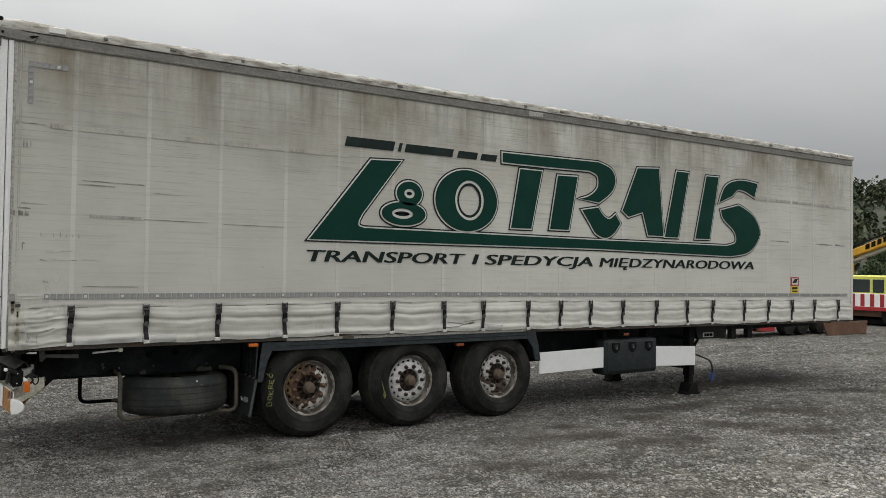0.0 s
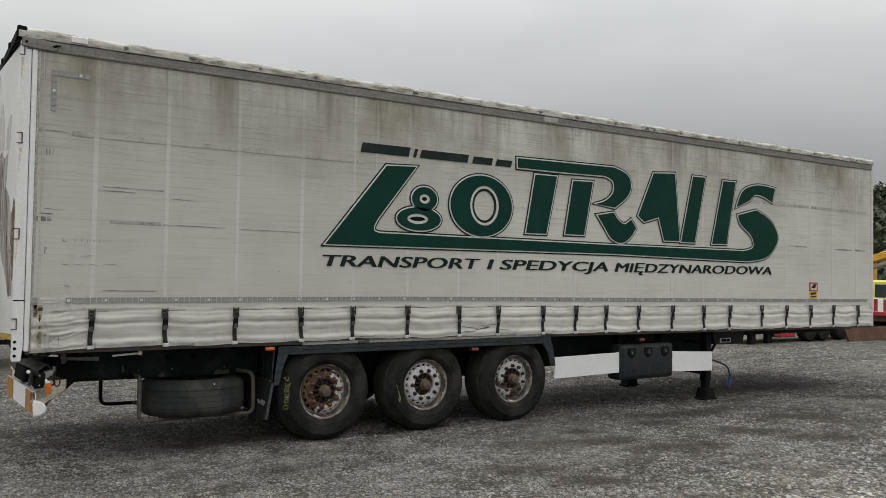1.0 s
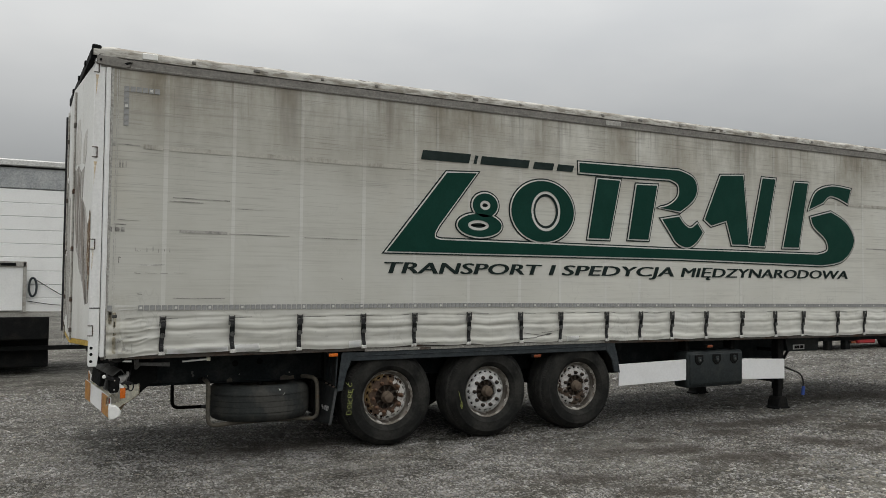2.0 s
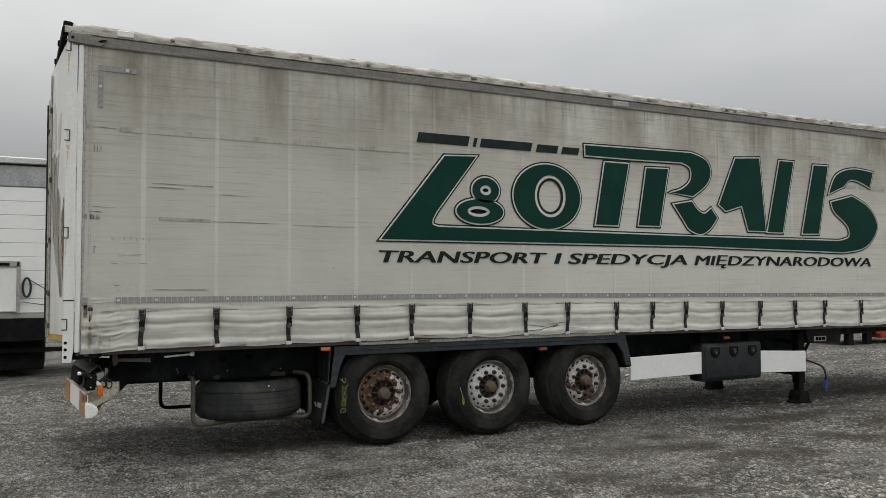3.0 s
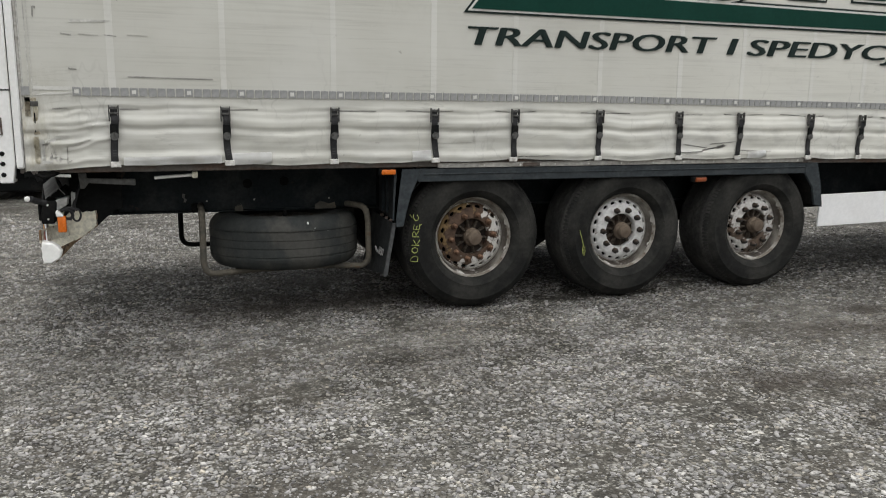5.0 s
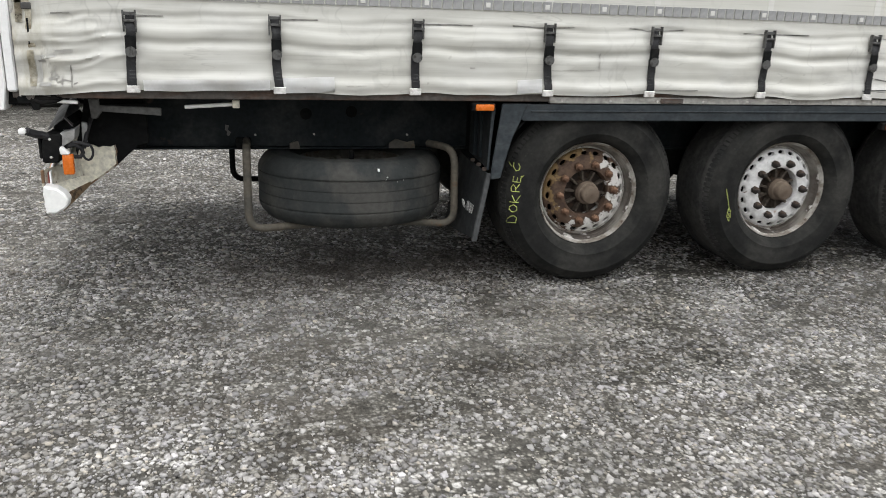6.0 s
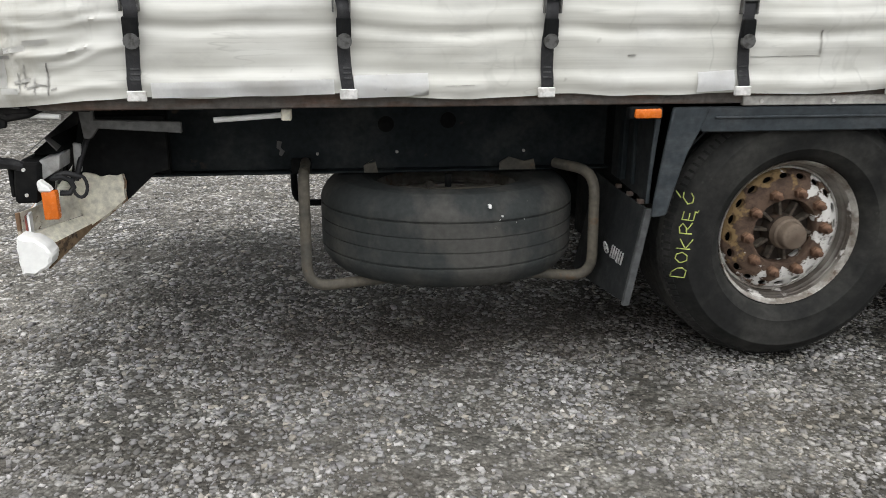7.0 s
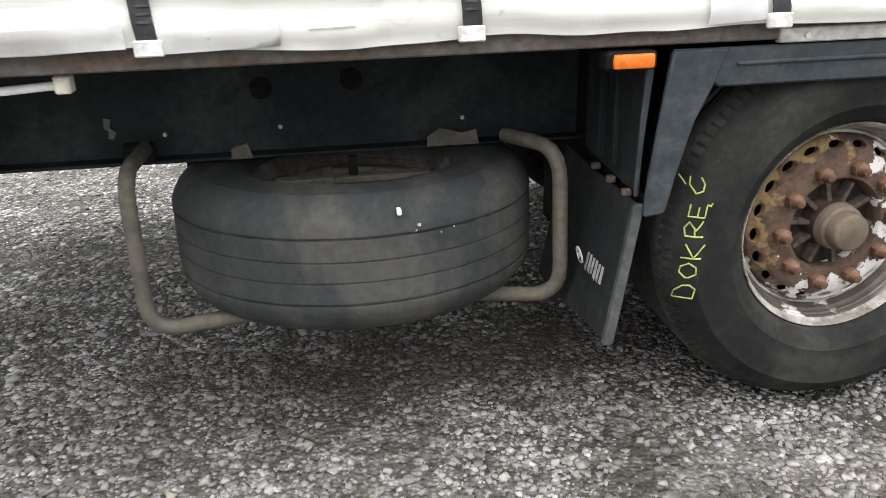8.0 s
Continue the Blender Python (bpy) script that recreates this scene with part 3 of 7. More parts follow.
def make_stone_material():
    """Crushed stones, each of its own grey: dark, bluish, beige or chalky."""
    m = bpy.data.materials.new("grey_crushed_stone")
    m.use_nodes = True
    n, l = m.node_tree.nodes, m.node_tree.links
    b = n["Principled BSDF"]
    tc = n.new("ShaderNodeTexCoord")
    tex, ranged, mix, calc = node_tools(n, l, tc)
    geo = n.new("ShaderNodeNewGeometry")
    chance = geo.outputs["Random Per Island"]
    ramp = n.new("ShaderNodeValToRGB")
    ramp.color_ramp.elements[0].position, ramp.color_ramp.elements[0].color = 0.0, (0.085, 0.083, 0.081, 1)
    ramp.color_ramp.elements[1].position, ramp.color_ramp.elements[1].color = 1.0, (0.50, 0.492, 0.478, 1)
    for at, c in ((0.35, (0.225, 0.223, 0.221, 1)), (0.75, (0.325, 0.323, 0.317, 1)), (0.94, (0.43, 0.423, 0.41, 1))):
        ramp.color_ramp.elements.new(at).color = c
    l.new(chance, ramp.inputs["Fac"])
    hue = calc("FRACT", calc("MULTIPLY", chance, 37.7), 0.0)
    col = mix(ranged(hue, 0.70, 0.95, 0.0, 0.8), ramp.outputs["Color"], (0.98, 0.90, 0.76), "MULTIPLY")
    col = mix(ranged(hue, 0.30, 0.05, 0.0, 0.8), col, (0.94, 0.93, 1.0), "MULTIPLY")
    col = mix(ranged(tex(0.55, 6.0, 0.62), 0.50, 0.64, 0.0, 0.35), col, (0.085, 0.078, 0.068))
    col = mix(ranged(tex(70.0, 3.0), 0.35, 0.7, 0.0, 0.35), col, (0.12, 0.113, 0.10))
    col = mix(ranged(tex(1.5, 6.0, 0.66, (3, 1, 0), (0.55, 1.5, 1)), 0.47, 0.62, 0.0, 0.25), col, (0.075, 0.068, 0.058))
    col = trodden(n, l, tc, col, (0.66, 0.658, 0.645))
    col = mix(calc("MULTIPLY", yard_mask(n, l, tc), 0.76), col, (0.045, 0.038, 0.031))
    l.new(col, b.inputs["Base Color"])
    b.inputs["Roughness"].default_value = 0.82
    b.inputs["Specular IOR Level"].default_value = 0.25
    return m


def make_rusted_disc():
    """Rust-brown disc: flaking white paint left on one side, ochre primer on the other."""
    m = bpy.data.materials.new("rusted_rim_disc")
    m.use_nodes = True
    n, l = m.node_tree.nodes, m.node_tree.links
    b = n["Principled BSDF"]
    tc = n.new("ShaderNodeTexCoord")
    tex, ranged, mix, calc = node_tools(n, l, tc)
    sep = n.new("ShaderNodeSeparateXYZ")
    l.new(tc.outputs["Object"], sep.inputs["Vector"])
    side = calc("SUBTRACT", calc("MULTIPLY", sep.outputs["X"], 0.62), calc("MULTIPLY", sep.outputs["Z"], 0.48))
    # the paint has lasted between the nuts and gone round each of them
    turn = calc("COSINE", calc("MULTIPLY", calc("ARCTAN2", sep.outputs["Z"], sep.outputs["X"]), 10.0), 0.0)
    radius = calc("SQRT", calc("ADD", calc("MULTIPLY", sep.outputs["X"], sep.outputs["X"]), calc("MULTIPLY", sep.outputs["Z"], sep.outputs["Z"])), 0.0)
    kept = calc("SUBTRACT", calc("MULTIPLY", calc("SUBTRACT", radius, 0.185), 1.3), calc("MULTIPLY", turn, 0.075))
    col = mix(ranged(tex(16.0, 5.0, 0.7), 0.42, 0.62), (0.112, 0.074, 0.052), (0.060, 0.040, 0.029))
    col = mix(ranged(calc("SUBTRACT", tex(11.0, 4.0, 0.6, (3, 1, 2)), calc("SUBTRACT", side, calc("MULTIPLY", calc("SUBTRACT", radius, 0.20), 1.6))), 0.65, 0.71, 0.0, 0.65), col, (0.29, 0.195, 0.085))
    col = mix(ranged(calc("ADD", calc("ADD", tex(12.0, 4.0, 0.6, (7, 2, 5)), side), kept), 0.585, 0.615), col, (0.60, 0.585, 0.55))
    col = mix(ranged(tex(30.0, 4.0, 0.7, (1, 4, 2)), 0.56, 0.68, 0.0, 0.8), col, (0.055, 0.034, 0.024))
    l.new(col, b.inputs["Base Color"])
    b.inputs["Roughness"].default_value = 0.82
    b.inputs["Specular IOR Level"].default_value = 0.2
    bp = n.new("ShaderNodeBump")
    bp.inputs["Strength"].default_value, bp.inputs["Distance"].default_value = 0.6, 0.004
    l.new(tex(80.0, 4.0), bp.inputs["Height"])
    l.new(bp.outputs["Normal"], b.inputs["Normal"])
    return m


M_RIM_RUST = make_rusted_disc()
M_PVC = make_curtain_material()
M_BAND = make_curtain_material("pale_welded_band", 0.55)
M_GROUND = make_ground_material()
M_STONE = make_stone_material()


# ---- mesh helpers ----
def part(name, bm, mat, parent=None, label="", smooth=True, angle=35):
    """Links a bmesh as one mesh object under a thing or a part, in the place where it was modelled."""
    me = bpy.data.meshes.new(name)
    bm.to_mesh(me)
    bm.free()
    me.materials.append(mat)
    if smooth:
        me.polygons.foreach_set("use_smooth", [True] * len(me.polygons))
        me.set_sharp_from_angle(angle=radians(angle))
    return attach(new(name, me), parent, label)


ORIGINS = {}


def attach(ob, parent=None, label=""):
    if parent:
        ob.parent = parent
        ob.matrix_parent_inverse = Matrix.Translation(-ORIGINS.get(parent.name, Vector((0, 0, 0))))
    if label:
        ob["label"] = label
    return ob


def thing(name, at, label, category, group="", kind=""):
    ob = new(name)
    ob.location = at
    ORIGINS[ob.name] = Vector(at)
    ob.empty_display_size = 0.2
    return tagged(ob, label, category, group, kind)


def box(x0, x1, y0, y1, z0, z1, bevel=0.004, bm=None, seg=1):
    own = bmesh.new()
    bmesh.ops.create_cube(own, size=1.0)
    for v in own.verts:
        v.co = Vector(((x0 + x1) / 2 + v.co.x * (x1 - x0), (y0 + y1) / 2 + v.co.y * (y1 - y0), (z0 + z1) / 2 + v.co.z * (z1 - z0)))
    if bevel:
        bmesh.ops.bevel(own, geom=own.edges[:], offset=bevel, segments=seg, affect="EDGES", profile=0.5)
    return join(bm, own)


def join(bm, own):
    if bm is None:
        return own
    tmp = bpy.data.meshes.new("tmp")
    own.to_mesh(tmp)
    own.free()
    bm.from_mesh(tmp)
    bpy.data.meshes.remove(tmp)
    return bm


def transform(bm, m):
    bmesh.ops.transform(bm, matrix=m, verts=bm.verts[:])
    return bm


def prism(points, axis, a, b, bevel=0.0, bm=None):
    """A plate: an outline in the two other axes, drawn out along axis from a to b."""
    own = bmesh.new()
    def at(p, c):
        return {"x": (c, p[0], p[1]), "y": (p[0], c, p[1]), "z": (p[0], p[1], c)}[axis]
    lo = [own.verts.new(at(p, a)) for p in points]
    hi = [own.verts.new(at(p, b)) for p in points]
    k = len(points)
    own.faces.new(lo), own.faces.new(hi)
    for i in range(k):
        own.faces.new((lo[i], lo[(i + 1) % k], hi[(i + 1) % k], hi[i]))
    bmesh.ops.recalc_face_normals(own, faces=own.faces[:])
    if bevel:
        bmesh.ops.bevel(own, geom=own.edges[:], offset=bevel, segments=1, affect="EDGES", profile=0.5)
    return join(bm, own)


def rod(p0, p1, r, seg=12, r2=None, bm=None):
    p0, p1 = Vector(p0), Vector(p1)
    own = bmesh.new()
    bmesh.ops.create_cone(own, cap_ends=True, segments=seg, radius1=r, radius2=r if r2 is None else r2, depth=(p1 - p0).length)
    bmesh.ops.transform(own, matrix=Matrix.Translation((p0 + p1) / 2) @ (p1 - p0).to_track_quat("Z", "Y").to_matrix().to_4x4(), verts=own.verts[:])
    return join(bm, own)


def sweep(points, r, seg=10, bm=None, closed=False):
    """A round tube through points."""
    own = bmesh.new()
    pts = [Vector(p) for p in points]
    rings = []
    up = Vector((0.03, 1, 0.02))
    for i, p in enumerate(pts):
        a = pts[i - 1] if i or closed else p
        c = pts[(i + 1) % len(pts)] if i < len(pts) - 1 or closed else p
        d = (c - a).normalized()
        s = d.cross(up)
        s = s.normalized() if s.length > 1e-3 else d.orthogonal().normalized()
        u = s.cross(d)
        rings.append([own.verts.new(p + r * (math.cos(2 * math.pi * j / seg) * s + math.sin(2 * math.pi * j / seg) * u)) for j in range(seg)])
    k = len(rings)
    for i in range(k if closed else k - 1):
        a, c = rings[i], rings[(i + 1) % k]
        for j in range(seg):
            own.faces.new((a[j], a[(j + 1) % seg], c[(j + 1) % seg], c[j]))
    if not closed:
        own.faces.new(rings[0][::-1]), own.faces.new(rings[-1])
    bmesh.ops.recalc_face_normals(own, faces=own.faces[:])
    return join(bm, own)


def rounded(points, r, steps=5):
    """A path with its corners rounded."""
    pts = [Vector(p) for p in points]
    out = [pts[0]]
    for a, b, c in zip(pts, pts[1:], pts[2:]):
        p, q = b + (a - b).normalized() * r, b + (c - b).normalized() * r
        for i in range(steps + 1):
            t = i / steps
            out.append((1 - t) ** 2 * p + 2 * t * (1 - t) * b + t * t * q)
    return out + [pts[-1]]


def lathe(profile, seg=64, bm=None, skip=None):
    """Turns (radius, y) pairs round the y axis. skip(i, j) leaves out a face."""
    own = bmesh.new()
    rings = [[own.verts.new((r * math.cos(2 * math.pi * j / seg), y, r * math.sin(2 * math.pi * j / seg))) for j in range(seg)] for r, y in profile]
    for i in range(len(rings) - 1):
        for j in range(seg):
            if skip and skip(i, j):
                continue
            own.faces.new((rings[i][j], rings[i][(j + 1) % seg], rings[i + 1][(j + 1) % seg], rings[i + 1][j]))
    bmesh.ops.recalc_face_normals(own, faces=own.faces[:])
    return join(bm, own)


def drop(x):
    """How far the load floor falls towards the front."""
    return -0.0085 * max(0.0, x - 4.0)


def ground_z(x, y):
    near = -0.022 - 0.0055 * min(max(x - 2.0, 0.0), 12.0)
    return near + 0.012 * noise.noise(Vector((x * 0.35, y * 0.35, 0.3)))


# ---- ground ----
def build_ground():
    """One sheet: fine near the trailer, coarse to the horizon."""
    def axis(lo, hi, step, far):
        line = [lo + i * step for i in range(int((hi - lo) / step) + 1)]
        out, s = line[-1], step
        while out < far:
            s *= 1.5
            out += s
            line.append(out)
        inn, s = line[0], step
        while inn > -far:
            s *= 1.5
            inn -= s
            line.insert(0, inn)
        return line
    xs, ys = axis(-6, 26, 0.4, 1500), axis(-11, 14, 0.4, 1500)
    bm = bmesh.new()
    rows = [[bm.verts.new((x, y, ground_z(x, y))) for x in xs] for y in ys]
    for a, b in zip(rows, rows[1:]):
        for i in range(len(xs) - 1):
            bm.faces.new((a[i], a[i + 1], b[i + 1], b[i]))
    return tagged(part("ground", bm, M_GROUND), "grey crushed-stone yard with dark damp oil stains and a painted shadow", "ground", kind="structure")


def build_gravel():
    """Loose stones over the yard where the camera passes."""
    rng = np.random.default_rng(5)
    corners = np.array([(x, y, z) for z in (-1, 1) for y in (-1, 1) for x in (-1, 1)], float)
    quads = np.array([(0, 2, 3, 1), (4, 5, 7, 6), (0, 1, 5, 4), (2, 6, 7, 3), (0, 4, 6, 2), (1, 3, 7, 5)])
    zones = [(-0.8, 4.6, -3.1, 0.8, 4600, 0.0057), (5.3, 10.5, -5.4, -2.7, 950, 0.0112), (-2.6, 8.5, 0.9, 5.0, 1500, 0.0066), (-2.6, 8.5, -5.6, 0.9, 1600, 0.0074), (-4.0, 20.0, -7.4, 6.0, 270, 0.0118)]
    verts, faces, base = [], [], 0
    for k, (x0, x1, y0, y1, density, size) in enumerate(zones):
        n = int((x1 - x0) * (y1 - y0) * density)
        px, py = rng.uniform(x0, x1, n) + rng.normal(0, 0.25, n), rng.uniform(y0, y1, n) + rng.normal(0, 0.25, n)
        keep = np.ones(n, bool)
        fx, fy = px + rng.normal(0, 0.3, n), py + rng.normal(0, 0.3, n)
        for inner in zones[:k]:
            keep &= ~((fx > inner[0]) & (fx < inner[1]) & (fy > inner[2]) & (fy < inner[3]))
        bare = np.array([noise.fractal(Vector((x * 2.6, y * 2.6, 4.0)), 0.9, 2.0, 3) + 0.6 * noise.noise(Vector((x * 0.6, y * 0.6, 8.0))) for x, y in zip(px, py)])
        keep &= rng.random(n) < np.clip(0.78 - 1.15 * bare, 0.10, 1.0)
        px, py = px[keep], py[keep]
        n = len(px)
        pz = np.array([ground_z(x, y) for x, y in zip(px, py)])
        s = size * np.minimum(np.exp(rng.normal(0, 0.52, n)), 2.6)
        c = corners[None] * (0.38 + 0.68 * rng.random((n, 8, 3)))
        c *= s[:, None, None] * (0.75 + 0.5 * rng.random((n, 1, 3))) * np.array((1.0, 1.0, 0.46))
        a = rng.uniform(0, 2 * np.pi, n)
        tilt = rng.normal(0, 0.35, n)
        ct, st = np.cos(tilt)[:, None], np.sin(tilt)[:, None]
        yy, zz = c[..., 1] * ct - c[..., 2] * st, c[..., 1] * st + c[..., 2] * ct
        ca, sa = np.cos(a)[:, None], np.sin(a)[:, None]
        xx, yy = c[..., 0] * ca - yy * sa, c[..., 0] * sa + yy * ca
        p = np.stack((xx + px[:, None], yy + py[:, None], zz + pz[:, None] + 0.06 * s[:, None]), -1)
        verts.append(p.reshape(-1, 3))
        faces.append((quads[None] + 8 * np.arange(n)[:, None, None] + base).reshape(-1, 4))
        base += 8 * n
    verts, faces = np.concatenate(verts), np.concatenate(faces)
    me = bpy.data.meshes.new("gravel")
    me.vertices.add(len(verts))
    me.vertices.foreach_set("co", verts.ravel())
    me.loops.add(faces.size)
    me.loops.foreach_set("vertex_index", faces.ravel())
    me.polygons.add(len(faces))
    me.polygons.foreach_set("loop_start", np.arange(0, faces.size, 4))
    me.update(calc_edges=True)
    me.validate()
    me.materials.append(M_STONE)
    return tagged(new("gravel", me), "loose angular grey crushed stones covering the yard", "gravel", kind="stuff")


build_ground()
build_gravel()

# ---- the trailer ----
LENGTH, WIDTH = 13.64, 2.52
trailer = thing("semi_trailer", (6.8, 1.26, 0.0), "white grimy curtain-side semi-trailer with green emblem, parked on gravel", "trailer")

STRAPS = [0.66, 1.315, 2.02, 2.72, 3.335, 4.03, 4.735, 5.325, 6.03, 6.59, 7.135, 7.755, 8.44, 9.11, 9.71, 10.48, 11.12, 11.775, 12.42, 13.14]


def strap_gap(x):
    """0 at a strap, 1 midway between two."""
    return min(1.0, min(abs(x - s) for s in STRAPS) / 0.26)


def hem(x):
    """Height of the curtain's lower edge."""
    return 1.080 + drop(x) + 0.018 * noise.noise(Vector((x * 1.3, 2.0, 0.0))) + 0.008 * noise.noise(Vector((x * 4.5, 5.0, 0.0))) - 0.012 * (strap_gap(x) - 0.6) - (0.03 if x < 0.5 else 0.0) * (0.5 - x) / 0.5


FOLDS = ((-0.05, 0.012), (0.0, 0.018), (0.10, 0.027), (0.22, 0.011), (0.33, 0.014), (0.42, 0.019), (0.46, 0.020), (0.55, 0.007), (0.62, 0.019), (0.67, 0.0195), (0.78, 0.007), (0.86, 0.000), (0.90, 0.003), (0.99, 0.0))


# creases pulled from the first strap to the rear corner: start, end, depth, width
PULLS = ((0.645, 1.345, 0.30, 1.315, 0.012, 0.012), (0.645, 1.270, 0.29, 1.235, 0.022, 0.016), (0.62, 1.255, 0.36, 1.190, 0.010, 0.012), (0.50, 1.420, 0.30, 1.395, 0.006, 0.010), (0.60, 1.135, 0.28, 1.120, 0.008, 0.014), (0.27, 1.30, 0.33, 1.10, 0.008, 0.014))


def pulled(x, z):
    """Relief of those creases: a valley with a bulge under it, tapering to both ends."""
    out = 0.0
    for xa, za, xb, zb, depth, width in PULLS:
        t = (x - xa) / (xb - xa)
        if -0.05 < t < 1.05:
            d = (z - za - (zb - za) * t - 0.008 * math.sin(7 * t)) / width
            taper = max(0.0, min(1.0, 6 * (t + 0.05), 5 * (1.05 - t)))
            out += depth * taper * (0.75 * math.exp(-(d + 1.1) ** 2) - math.exp(-d * d))
    return out


def skirt(x, z):
    """How far the loose lower curtain stands out at a place: level folds, slacker between straps."""
    h = (z - hem(x)) / 0.40
    if h > 1.15:
        return 0.0
    gap = strap_gap(x)
    k = h + 0.035 * noise.noise(Vector((x * 0.8, 0.0, 7.0))) + 0.02 * noise.noise(Vector((x * 2.3, 4.0, 7.0)))
    out = 0.0
    for (h0, y0), (h1, y1) in zip(FOLDS, FOLDS[1:]):
        if h0 <= k < h1:
            t = (k - h0) / (h1 - h0)
            t = t * t * t * (t * (6 * t - 15) + 10)
            out = y0 + (y1 - y0) * t
    if k > 0.8:
        out -= 0.007 * max(0.0, 1 - abs(k - 0.87) / 0.03) * max(0.0, 1 - gap) if k < 1 else 0.0
    body = (0.62 + 0.38 * gap) * (1.0 + 0.45 * noise.noise(Vector((x * 0.9, z * 2.0, 1.0))))
    lump = 0.011 * noise.noise(Vector((x * 2.4, z * 6.0, 3.0))) + 0.006 * noise.noise(Vector((x * 8.0, z * 16.0, 9.0)))
    if x < 0.66:
        lump *= 1.6
        body *= 0.55
    fade = min(1.0, max(0.0, (1.0 - h) / 0.12))
    return -(out * body * 1.3 * (1.0 - 0.42 * min(1.0, max(0.0, (x - 4.0) / 4.0))) + fade * max(lump, -0.006) + (fade * max(pulled(x, z) + 0.004, -0.002) * min(1.0, max(0.0, (0.68 - x) / 0.04)) if x < 0.68 else 0.0))


def build_curtain():
    bm = bmesh.new()
    xs = [0.16 + i * 0.0075 for i in range(75)] + [0.7225 + i * (LENGTH - 0.7425) / 535 for i in range(536)]
    hs = [i / 46 for i in range(47)]
    rows = []
    for x in xs:
        z0 = hem(x)
        col = []
        for i in range(47):
            z = z0 + 0.48 * hs[i]
            col.append(bm.verts.new((x, skirt(x, z), z)))
        for z in (1.75, 2.2, 2.8, 3.4, 3.87):
            col.append(bm.verts.new((x, 0.0, z)))
        rows.append(col)
    for a, b in zip(rows, rows[1:]):
        for i in range(len(a) - 1):
            bm.faces.new((a[i], b[i], b[i + 1], a[i + 1]))
    # turned-in lower edge and back
    back = [bm.verts.new((x, 0.03, hem(x) + 0.02)) for x in xs]
    for i in range(len(xs) - 1):
        bm.faces.new((back[i], back[i + 1], rows[i + 1][0], rows[i][0]))
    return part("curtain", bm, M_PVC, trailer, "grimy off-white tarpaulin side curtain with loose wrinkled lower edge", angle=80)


curtain = build_curtain()

# paler welded bands above each strap
for i, x in enumerate(STRAPS):
    w = 0.018 if i % 3 else 0.021
    part("curtain_band", box(x - w, x + w, -0.0025, 0.004, 1.50 + drop(x), 3.845, 0), M_BAND, curtain, smooth=False)
part("curtain_band", box(3.595, 3.625, -0.0035, 0.004, 2.6, 3.865, 0), M_BAND, curtain, smooth=False)
part("curtain_band", box(6.52, 6.56, -0.0035, 0.004, 3.25, 3.865, 0), M_BAND, curtain, smooth=False)


def piece(name, me, at, parent, label=""):
    ob = attach(new(name, me), parent, label)
    ob.matrix_basis = Matrix.Translation(at)
    return ob


